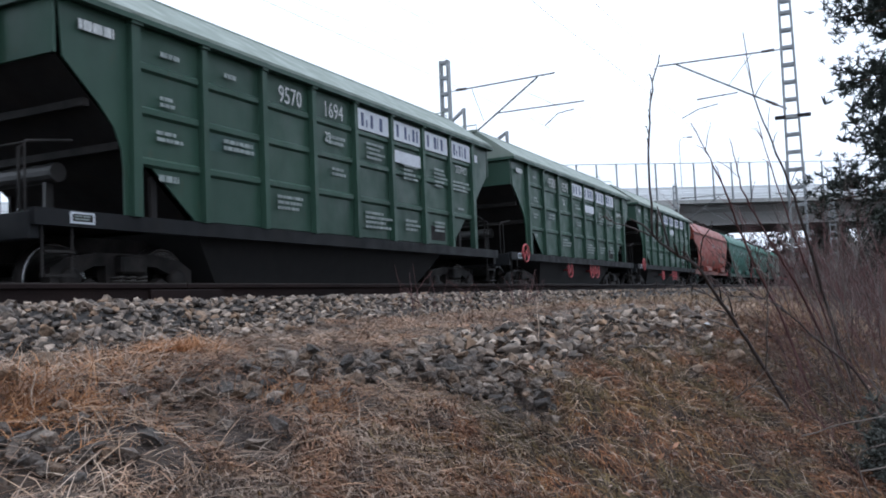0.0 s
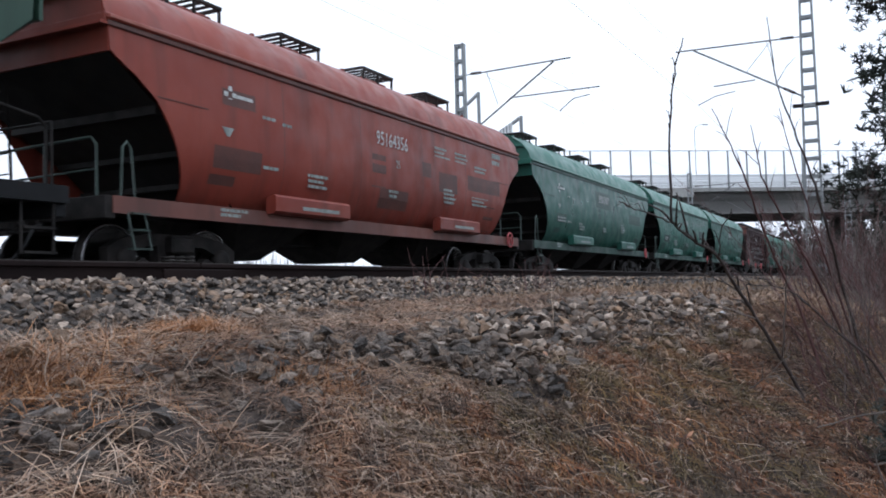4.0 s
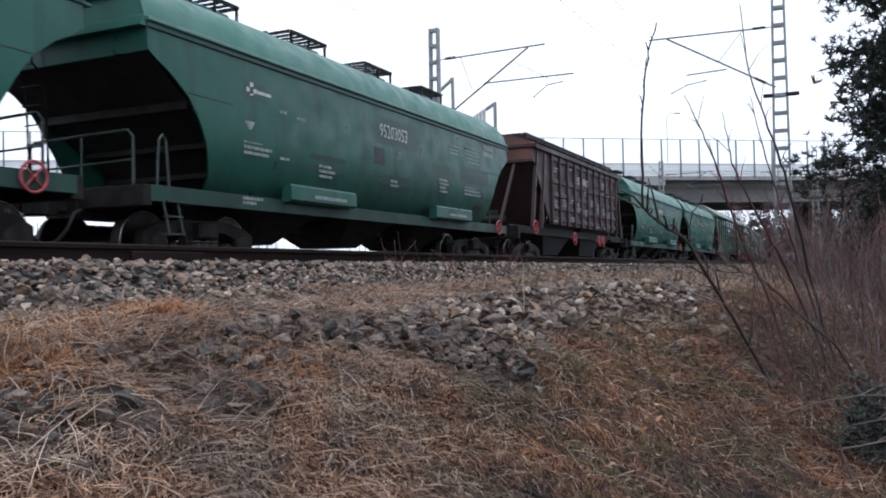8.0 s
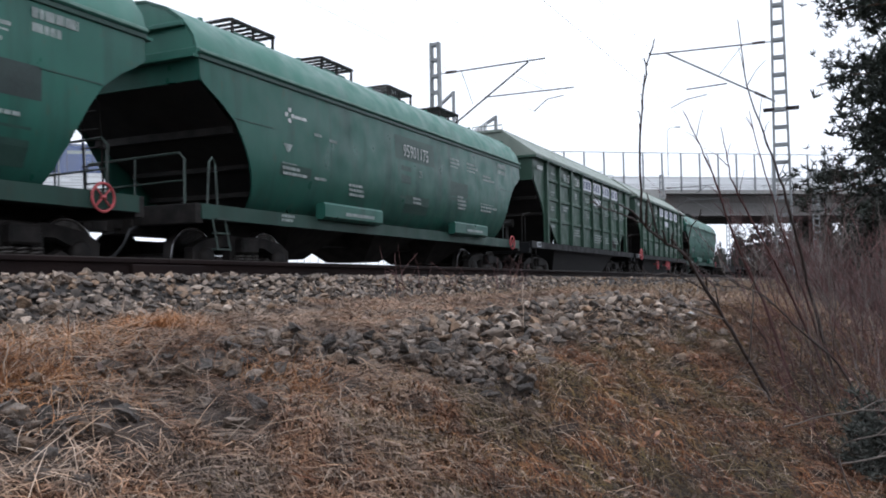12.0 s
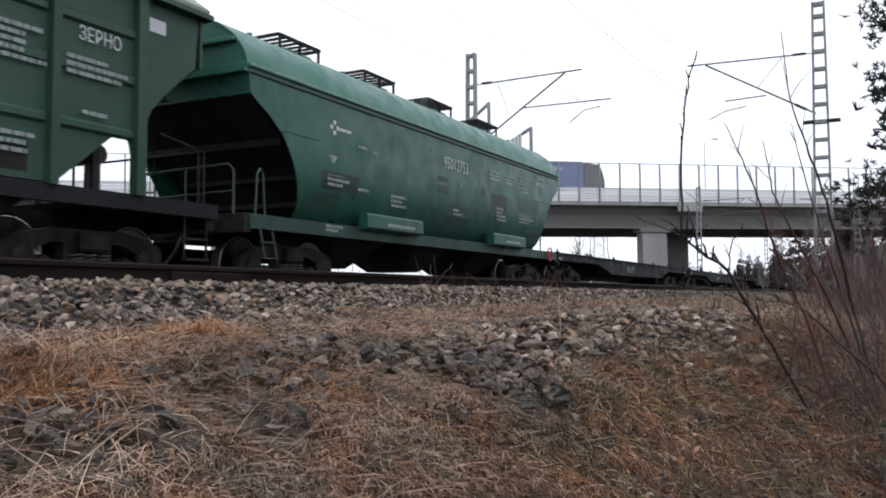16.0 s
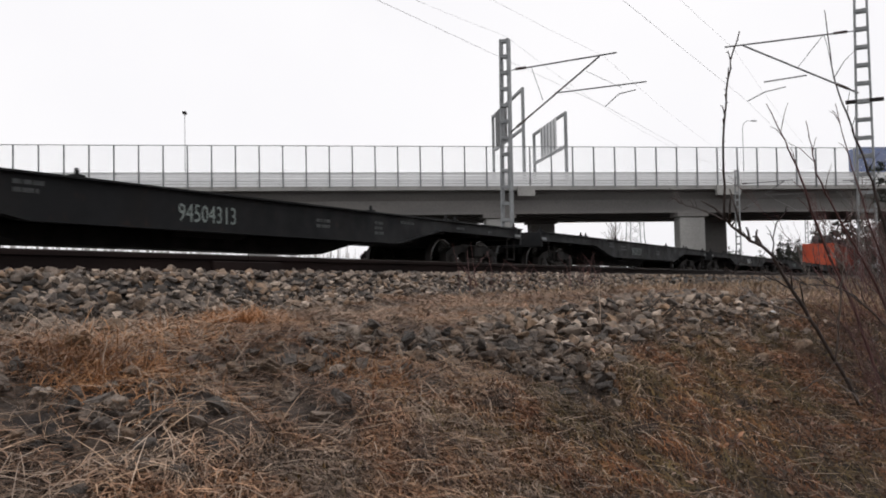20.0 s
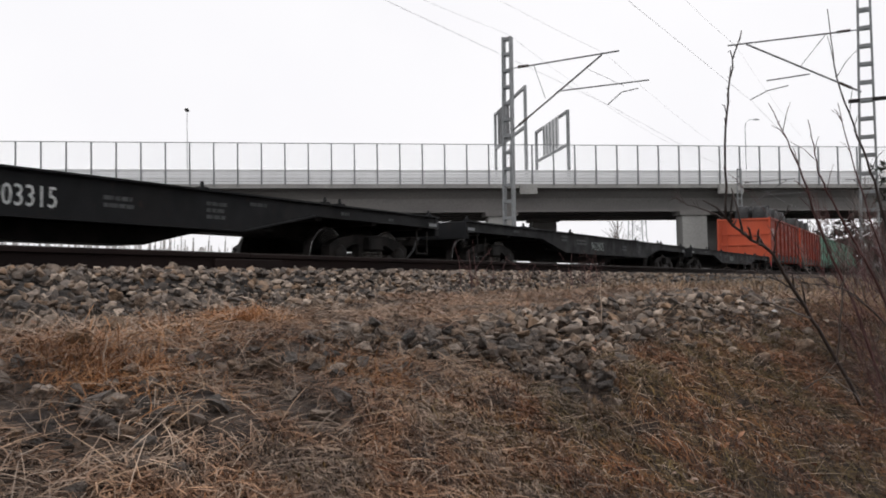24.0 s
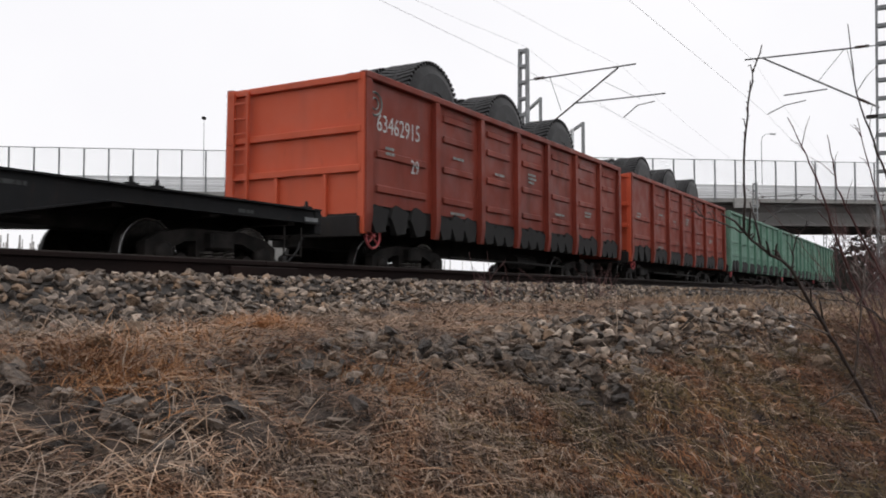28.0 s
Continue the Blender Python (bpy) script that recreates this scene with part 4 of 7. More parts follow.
def make_ribbed(label):
    w = thing("ribbed_hopper_wagon", label, "hopper wagon", "goods train wagons")
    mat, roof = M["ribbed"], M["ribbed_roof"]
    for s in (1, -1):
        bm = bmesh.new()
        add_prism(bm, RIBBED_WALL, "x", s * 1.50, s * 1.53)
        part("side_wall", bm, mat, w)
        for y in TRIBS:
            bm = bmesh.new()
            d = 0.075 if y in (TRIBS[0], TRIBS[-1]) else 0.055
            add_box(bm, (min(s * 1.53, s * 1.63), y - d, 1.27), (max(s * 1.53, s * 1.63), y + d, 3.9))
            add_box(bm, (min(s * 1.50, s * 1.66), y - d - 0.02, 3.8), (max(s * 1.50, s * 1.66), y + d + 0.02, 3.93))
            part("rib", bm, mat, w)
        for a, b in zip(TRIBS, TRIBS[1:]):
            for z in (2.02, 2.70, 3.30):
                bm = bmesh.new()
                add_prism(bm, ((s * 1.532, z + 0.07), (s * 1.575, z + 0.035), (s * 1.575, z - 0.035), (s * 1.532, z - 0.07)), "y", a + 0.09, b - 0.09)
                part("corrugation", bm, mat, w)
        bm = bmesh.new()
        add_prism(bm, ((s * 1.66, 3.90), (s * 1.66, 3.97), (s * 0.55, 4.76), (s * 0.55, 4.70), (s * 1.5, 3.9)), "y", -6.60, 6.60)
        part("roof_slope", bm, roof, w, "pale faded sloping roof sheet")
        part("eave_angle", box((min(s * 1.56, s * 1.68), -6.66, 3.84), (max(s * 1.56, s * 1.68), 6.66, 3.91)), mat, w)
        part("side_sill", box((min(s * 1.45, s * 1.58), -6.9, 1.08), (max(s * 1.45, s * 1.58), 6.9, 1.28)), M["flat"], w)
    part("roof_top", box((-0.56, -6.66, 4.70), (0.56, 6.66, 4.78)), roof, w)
    for y in (-6.4, 6.4):
        bm = bmesh.new()
        add_path(bm, [(0.5, y, 4.75), (0.5, y, 4.96), (-0.5, y, 4.96), (-0.5, y, 4.75)], 0.018, 5)
        part("roof_handrail", bm, roof, w)
    for e in (-1, 1):
        lo, hi = sorted((e * 6.55, e * 6.6))
        bm = bmesh.new()
        add_prism(bm, ((-1.53, 3.16), (1.53, 3.16), (1.53, 3.88), (-1.53, 3.88)), "y", lo, hi)
        part("end_wall", bm, mat, w)
        bm = bmesh.new()
        add_prism(bm, ((-1.6, 3.90), (1.6, 3.90), (0.55, 4.74), (-0.55, 4.74)), "y", lo, hi)
        part("gable", bm, roof, w)
        part("end_eave", box((-1.62, min(e * 6.55, e * 6.68), 3.84), (1.62, max(e * 6.55, e * 6.68), 3.91)), mat, w)
        for x in (-0.62, 0.55):
            part("end_rib", box((x - 0.05, min(e * 6.6, e * 6.67), 3.16), (x + 0.05, max(e * 6.6, e * 6.67), 4.4)), mat, w)
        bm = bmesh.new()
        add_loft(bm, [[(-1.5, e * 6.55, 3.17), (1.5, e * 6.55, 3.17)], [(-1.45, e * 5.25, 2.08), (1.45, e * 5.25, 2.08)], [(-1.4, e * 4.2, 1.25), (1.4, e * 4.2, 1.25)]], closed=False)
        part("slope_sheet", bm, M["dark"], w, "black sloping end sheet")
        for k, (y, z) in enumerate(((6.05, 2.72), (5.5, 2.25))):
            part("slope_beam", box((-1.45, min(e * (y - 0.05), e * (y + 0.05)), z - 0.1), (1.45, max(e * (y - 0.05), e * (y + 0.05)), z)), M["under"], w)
        # slim posts under the slope
        for x in (-1.40, 1.40):
            bm = bmesh.new()
            add_loft(bm, [[(x - 0.03, e * (y - 0.05), z), (x + 0.03, e * (y - 0.05), z), (x + 0.03, e * (y + 0.05), z), (x - 0.03, e * (y + 0.05), z)] for y, z in ((4.92, 1.2), (4.92, 1.85))])
            part("slope_post", bm, M["dark"], w)
        part("platform", box((-1.5, min(e * 5.2, e * 6.9), 1.12), (1.5, max(e * 5.2, e * 6.9), 1.22)), M["under"], w)
        part("end_sill", box((-1.5, min(e * 6.78, e * 6.92), 0.92), (1.5, max(e * 6.78, e * 6.92), 1.24), 0.01), M["flat"], w)
        bm = bmesh.new()
        add_rod(bm, (-0.9, e * 5.72, 1.92), (0.55, e * 5.72, 1.92), 0.13, 14)
        for x in (-0.7, 0.35):
            add_box(bm, (x - 0.03, min(e * 5.66, e * 5.78), 1.2), (x + 0.03, max(e * 5.66, e * 5.78), 1.8))
        part("air_reservoir", bm, M["tank"], w, "dusty cylindrical air tank on brackets")
        bm = bmesh.new()
        for x in (1.25,):
            add_path(bm, [(x, e * 6.85, 1.2), (x, e * 6.85, 2.0), (x, e * 6.75, 2.1), (x, e * 6.1, 2.2)], 0.02, 6)
        add_path(bm, [(-1.35, e * 6.85, 1.2), (-1.35, e * 6.85, 2.05), (1.35, e * 6.85, 2.05), (1.35, e * 6.85, 1.2)], 0.018, 6)
        part("handrail", bm, M["under"], w)
        bm = bmesh.new()
        for dy in (0.0, 0.42):
            add_rod(bm, (1.5, e * (6.75 - dy), 1.1), (1.5, e * (6.75 - dy), 0.48), 0.02, 5)
        for z in (0.5, 0.78):
            add_box(bm, (1.44, min(e * 6.75, e * 6.33), z - 0.015), (1.56, max(e * 6.75, e * 6.33), z + 0.015))
        part("step_ladder", bm, M["under"], w)
        add_bogie(w, e * 5.1)
    bm = bmesh.new()
    add_loft(bm, [[(-1.4, -4.1, 1.2), (1.4, -4.1, 1.2), (1.4, 4.1, 1.2), (-1.4, 4.1, 1.2)], [(-1.05, -3.3, 0.42), (1.05, -3.3, 0.42), (1.05, 3.3, 0.42), (-1.05, 3.3, 0.42)]])
    # Near-black colour gives the deep shade below the body.
    part("discharge_hopper", bm, M["soot_shade"], w)
    part("centre_sill", box((-0.3, -6.9, 0.72), (0.3, 6.9, 1.1)), M["under"], w)
    add_couplers(w, TH)
    return w


def ribbed_marks(w, seed, wheels, first):
    rng = random.Random(seed)
    x = 1.577
    panels = list(zip(TRIBS, TRIBS[1:]))[first:first + 4]
    for k, (a, b) in enumerate(panels):
        part("sign_panel", box((x, a + 0.1, 3.36), (x + 0.012, b - 0.1, 3.76)), M["panel_white"], w, "white panel with dark blue characters")
        bm = bmesh.new()
        n = (3, 3, 3, 3)[k]
        span = (b - a - 0.34) / n
        for j in range(n):
            y = a + 0.19 + span * j
            # each shape: a thick upright, and a thin one or a short block beside it
            wide = rng.uniform(0.26, 0.36)
            add_box(bm, (x + 0.012, y + span * 0.12, 3.43), (x + 0.016, y + span * (0.12 + wide), 3.69))
            if rng.random() < 0.7:
                add_box(bm, (x + 0.012, y + span * 0.64, 3.43), (x + 0.016, y + span * rng.uniform(0.74, 0.84), 3.69 - rng.choice((0.0, 0.0, 0.12))))
        tagged(part("sign_shape", bm, M["panel_blue"], w, "plain dark blue shapes"), kind="stuff")
    a, b = panels[1]
    part("sign_panel", box((x, a + 0.10, 2.90), (x + 0.012, b - 0.12, 3.15)), M["panel_white"], w, "small white panel")
    part("sign_panel", box((1.532, 5.62, 3.44), (1.542, 5.90, 3.62)), M["panel_white"], w, "small white plate")
    for y, z, rows, width, h in ((-5.98, 3.52, 1, 0.55, 0.13), (-4.7, 3.5, 1, 0.4, 0.07), (-3.4, 3.5, 1, 0.4, 0.07), (-4.75, 2.42, 2, 0.5, 0.05), (-4.75, 1.78, 1, 0.45, 0.09), (-3.3, 2.5, 2, 0.7, 0.06), (-4.7, 2.9, 2, 0.45, 0.05), (-0.55, 3.02, 2, 0.6, 0.06), (0.85, 3.1, 4, 0.75, 0.05), (2.3, 2.95, 5, 0.7, 0.05), (3.75, 2.95, 5, 0.75, 0.05), (4.82, 2.78, 3, 0.95, 0.05), (-1.9, 1.80, 3, 0.95, 0.05), (0.9, 1.75, 4, 1.1, 0.05), (2.3, 1.7, 3, 0.7, 0.05), (3.7, 1.75, 3, 0.8, 0.05), (4.82, 2.15, 1, 0.5, 0.05), (-0.5, 2.45, 2, 0.5, 0.05)):
        bars(w, x + 0.003 if z > 0 else x, y, z, rows, width, h, 0.04, "white_dim" if h < 0.1 else "white", rng)
    part("repaint_patch", box((1.5305, -3.95, 2.36), (1.5335, -2.85, 2.62)), M["patch"], w, "darker repainted patch")
    part("repaint_patch", box((1.5305, 3.2, 1.38), (1.5335, 3.9, 1.70)), M["dark"], w, "dark primer patch")
    part("data_plate", box((1.581, -6.42, 1.12), (1.586, -6.06, 1.26)), M["panel_white"], w, "white-framed data plate on the sill")
    part("data_panel", box((1.586, -6.39, 1.145), (1.589, -6.09, 1.235)), M["dark"], w, "dark worn face of the plate")
    bars(w, 1.590, -6.24, 1.20, 2, 0.24, 0.02, 0.015, "white_dim", rng)
    for y in wheels:
        part("brake_wheel", BRAKE_WHEEL, None, w, "red spoked handwheel", at=Matrix.Translation((1.52 if abs(y) < 5 else 1.62, y, 0.88 if abs(y) < 5 else 1.27)) @ Matrix.Scale(1.22, 4))


# ---- brown hopper with ribbed sides ----
def make_brown(label):
    w = thing("brown_hopper_wagon", label, "hopper wagon", "goods train wagons")
    mat = M["brown"]
    for s in (1, -1):
        bm = bmesh.new()
        add_prism(bm, ((-5.60, 3.82), (-5.55, 3.35), (-4.0, 1.48), (4.5, 1.48), (5.55, 3.35), (5.60, 3.82)), "x", s * 1.48, s * 1.51)
        part("side_wall", bm, mat, w)
        ys = [-3.9 + 0.87 * k for k in range(11)]
        for y in ys:
            top = 3.75
            part("rib", box((min(s * 1.51, s * 1.59), y - 0.05, 1.46), (max(s * 1.51, s * 1.59), y + 0.05, top)), mat, w)
        for a, b in zip(ys, ys[1:]):
            for z in (1.62, 2.00, 2.42, 2.86, 3.58):
                bm = bmesh.new()
                add_prism(bm, ((s * 1.512, z + 0.13), (s * 1.56, z + 0.09), (s * 1.56, z - 0.02), (s * 1.512, z - 0.06)), "y", a + 0.16, b - 0.16)
                part("pressing", bm, mat, w)
        part("top_rail", box((min(s * 1.46, s * 1.62), -5.62, 3.74), (max(s * 1.46, s * 1.62), 5.62, 3.87)), mat, w)
        # Sill coloured near-black so that it sinks into painted shade.
        part("side_sill", box((min(s * 1.12, s * 1.24), -7.0, 1.12), (max(s * 1.12, s * 1.24), 7.0, 1.36)), M["soot_shade"], w)
        for e in (-1, 1):
            for y0, y1 in ((5.4, 5.75), (4.25, 4.9)):
                bm = bmesh.new()
                add_loft(bm, [[(s * 1.50 - 0.05, e * y - 0.06, z), (s * 1.50 + 0.05, e * y - 0.06, z), (s * 1.50 + 0.05, e * y + 0.06, z), (s * 1.50 - 0.05, e * y + 0.06, z)] for y, z in ((y1, 1.3), (y0 - 0.15 if y0 > 5 else y0 + 0.25, 3.7))])
                part("brace", bm, mat, w)
    prof = ((1.6, 3.85), (1.35, 3.99), (0.9, 4.15), (0.4, 4.25), (0, 4.27), (-0.4, 4.25), (-0.9, 4.15), (-1.35, 3.99), (-1.6, 3.85))
    bm = bmesh.new()
    add_loft(bm, [[(x, y, z) for x, z in prof] for y in (-5.62, 0, 5.62)], closed=False)
    add_loft(bm, [[(x * 0.98, y, z - 0.04) for x, z in prof] for y in (-5.62, 5.62)], closed=False)
    part("roof", bm, M["brown_red"], w, "worn red-brown arched roof", smooth=True)
    bm = bmesh.new()
    for x in (0.62, 0.80, 0.98, 1.16):
        add_box(bm, (x - 0.07, -5.4, 4.22), (x + 0.07, 5.4, 4.26))
    add_box(bm, (1.20, -5.4, 4.10), (1.24, 5.4, 4.20))
    for k in range(13):
        y = -5.4 + 0.9 * k
        add_box(bm, (0.55, y - 0.03, 4.02), (1.25, y + 0.03, 4.218))
    part("roof_walkway", bm, M["dark"], w, "dark boarded roof walkway")
    for e in (-1, 1):
        bm = bmesh.new()
        add_prism(bm, [(x * 0.99, z) for x, z in prof] + [(-1.58, 3.80), (1.58, 3.80)], "y", min(e * 5.56, e * 5.61), max(e * 5.56, e * 5.61))
        part("gable", bm, M["brown_red"], w)
        part("end_wall", box((-1.5, min(e * 5.55, e * 5.6), 3.36), (1.5, max(e * 5.55, e * 5.6), 3.80)), M["brown_red"], w, "worn red-brown end panel")
        part("end_beam", box((-1.58, min(e * 5.55, e * 5.7), 3.77), (1.58, max(e * 5.55, e * 5.7), 3.86)), mat, w)
        part("end_beam", box((-1.52, min(e * 5.55, e * 5.66), 3.32), (1.52, max(e * 5.55, e * 5.66), 3.40)), mat, w)
        bm = bmesh.new()
        add_loft(bm, [[(-1.46, e * 5.55, 3.36), (1.46, e * 5.55, 3.36)], [(-1.3, e * 3.9, 1.4), (1.3, e * 3.9, 1.4)]], closed=False)
        part("slope_sheet", bm, M["brown"], w, "sloping end sheet")
        for x in (-0.75, 0.75):
            bm = bmesh.new()
            add_rod(bm, (x, e * 6.6, 1.3), (x * 1.2, e * 5.5, 3.4), 0.06, 4)
            part("end_post", bm, mat, w)
        bm = bmesh.new()
        add_rod(bm, (-1.1, e * 5.6, 1.72), (0.3, e * 5.6, 1.72), 0.17, 14)
        add_rod(bm, (-0.6, e * 6.0, 1.55), (0.7, e * 6.0, 1.55), 0.14, 14)
        part("air_reservoir", bm, M["under"], w, smooth=True)
        part("platform", box((-1.36, min(e * 4.6, e * 7.0), 1.12), (1.36, max(e * 4.6, e * 7.0), 1.20)), M["under"], w)
        part("end_sill", box((-1.5, min(e * 6.85, e * 7.0), 0.92), (1.5, max(e * 6.85, e * 7.0), 1.3), 0.01), M["under"], w)
        add_bogie(w, e * 5.15)
    bm = bmesh.new()
    for y in (-2.2, 2.2):
        add_loft(bm, [[(-1.3, y - 1.9, 1.5), (1.3, y - 1.9, 1.5), (1.3, y + 1.9, 1.5), (-1.3, y + 1.9, 1.5)], [(-0.9, y - 0.8, 0.5), (0.9, y - 0.8, 0.5), (0.9, y + 0.8, 0.5), (-0.9, y + 0.8, 0.5)]])
    # Shade of the void under the wagon is in this black.
    part("discharge_hopper", bm, M["soot_shade"], w)
    part("centre_sill", box((-0.3, -7.0, 0.72), (0.3, 7.0, 1.1)), M["under"], w)
    add_couplers(w, 7.3)
    rng = random.Random(70)
    lettering(w, "955", 0.36, 1.564, -0.85, 3.12)
    lettering(w, "48962", 0.36, 1.564, 0.08, 3.12)
    lettering(w, "25", 0.22, 1.564, 0.05, 2.72)
    for y, z, rows, width, h in ((-3.45, 3.28, 2, 0.5, 0.06), (-1.7, 3.4, 1, 0.5, 0.07), (-3.4, 2.2, 3, 0.5, 0.05), (-2.5, 2.3, 3, 0.45, 0.05), (-1.65, 2.35, 2, 0.5, 0.05), (-1.6, 1.75, 2, 0.5, 0.05), (-0.75, 2.3, 4, 0.6, 0.05), (0.2, 2.1, 3, 0.5, 0.05), (1.0, 2.5, 3, 0.5, 0.05), (1.9, 2.4, 4, 0.5, 0.05), (2.7, 3.3, 3, 0.45, 0.05), (2.8, 2.3, 3, 0.5, 0.05), (3.6, 2.2, 3, 0.5, 0.05), (-3.4, 1.55, 1, 0.7, 0.06), (1.9, 1.55, 1, 0.6, 0.05), (2.9, 1.55, 1, 0.5, 0.05)):
        bars(w, 1.562, y, z, rows, width, h, 0.04, "white_dim" if h < 0.1 else "white", rng)
    for y in (-5.73, -1.50, 1.80, 2.38):
        part("brake_wheel", BRAKE_WHEEL, None, w, "red spoked handwheel", at=Matrix.Translation((1.6, y, 1.29 if y < -4 else 1.06)))
    return w


# ---- container flat wagon ----
def make_flat(label):
    w = thing("container_flat_wagon", label, "flat wagon", "goods train wagons")
    for s in (1, -1):
        bm = bmesh.new()
        web = ((-9.2, 1.25), (-9.2, 1.03), (-5.3, 1.03), (-3.7, 0.72), (3.7, 0.72), (5.3, 1.03), (9.2, 1.03), (9.2, 1.25))
        add_prism(bm, web, "x", s * 1.40, s * 1.43)
        part("side_sill", bm, M["flat"], w)
        bm = bmesh.new()
        add_box(bm, (min(s * 1.36, s * 1.50), -9.2, 1.235), (max(s * 1.36, s * 1.50), 9.2, 1.26))
        for (ya, za), (yb, zb) in zip(web[1:], web[2:-1]):
            add_loft(bm, [[(s * 1.35, y, z), (s * 1.50, y, z), (s * 1.50, y, z + 0.022), (s * 1.35, y, z + 0.022)] for y, z in ((ya, za), (yb, zb))])
        part("flange", bm, M["flat"], w)
    part("centre_sill", box((-0.32, -9.3, 0.78), (0.32, 9.3, 1.2)), M["under"], w)
    bm = bmesh.new()
    add_prism(bm, ((-4.2, 0.82), (-2.9, 0.54), (2.9, 0.54), (4.2, 0.82)), "x", -0.32, 0.32)
    part("belly", bm, M["under"], w)
    for k in range(12):
        y = -8.6 + k * 17.2 / 11
        part("cross_member", box((-1.4, y - 0.08, 0.98), (1.4, y + 0.08, 1.2)), M["under"], w)
    part("floor_plate", box((-1.4, -9.1, 1.20), (1.4, 9.1, 1.235)), M["flat"], w)
    for e in (-1, 1):
        part("end_sill", box((-1.45, min(e * 9.1, e * 9.24), 0.88), (1.45, max(e * 9.1, e * 9.24), 1.25), 0.01), M["flat"], w)
        part("step_plate", box((1.44, min(e * 8.85, e * 9.15), 1.02), (1.455, max(e * 8.85, e * 9.15), 1.12)), M["galv"], w, "worn pale plate")
        for y in (9.0, 6.1, 5.7, 3.0):
            for x in (-1.35, 1.35):
                bm = bmesh.new()
                add_box(bm, (x - 0.06, e * y - 0.07, 1.26), (x + 0.06, e * y + 0.07, 1.30))
                add_rod(bm, (x, e * y, 1.30), (x, e * y, 1.38), 0.035, 8, 0.02)
                part("container_lock", bm, M["flat"], w)
        add_bogie(w, e * 7.36)
        bm = bmesh.new()
        for dy in (0.0, 0.38):
            add_rod(bm, (1.46, e * (8.75 - dy), 0.95), (1.46, e * (8.75 - dy), 0.5), 0.016, 5)
        add_rod(bm, (1.46, e * 8.75, 0.52), (1.46, e * 8.37, 0.52), 0.014, 5)
        part("foot_step", bm, M["under"], w)
    bm = bmesh.new()
    add_rod(bm, (1.2, -4.4, 0.80), (1.2, 4.6, 0.79), 0.03, 6)
    add_rod(bm, (0.9, -1.2, 0.82), (0.9, 0.2, 0.82), 0.14, 12)
    part("brake_rigging", bm, M["under"], w)
    add_couplers(w, 9.81)
    return w


def flat_marks(w, number, seed, size=0.34):
    rng = random.Random(seed)
    if number:
        lettering(w, number, size, 1.435, 0.2 if number == "94503315" else -1.0, 0.95, "white" if number == "94503315" else "white_dim")
    for y, z, rows, width in ((-3.6, 1.12, 2, 0.5), (-2.3, 1.06, 2, 0.8), (1.6, 1.0, 2, 0.5), (3.2, 1.05, 3, 0.4), (4.1, 1.1, 1, 0.5), (-6.6, 1.12, 1, 0.5), (6.2, 1.1, 1, 0.35), (7.6, 1.08, 1, 0.3)):
        if rng.random() < 0.8:
            bars(w, 1.434, y, z, rows, width, 0.05, 0.04, "faint", rng)


# ---- open gondola with big black rolls ----
GRIBS = (-6.36, -4.12, -2.3, -0.55, 1.15, 2.95, 4.75, 6.36)


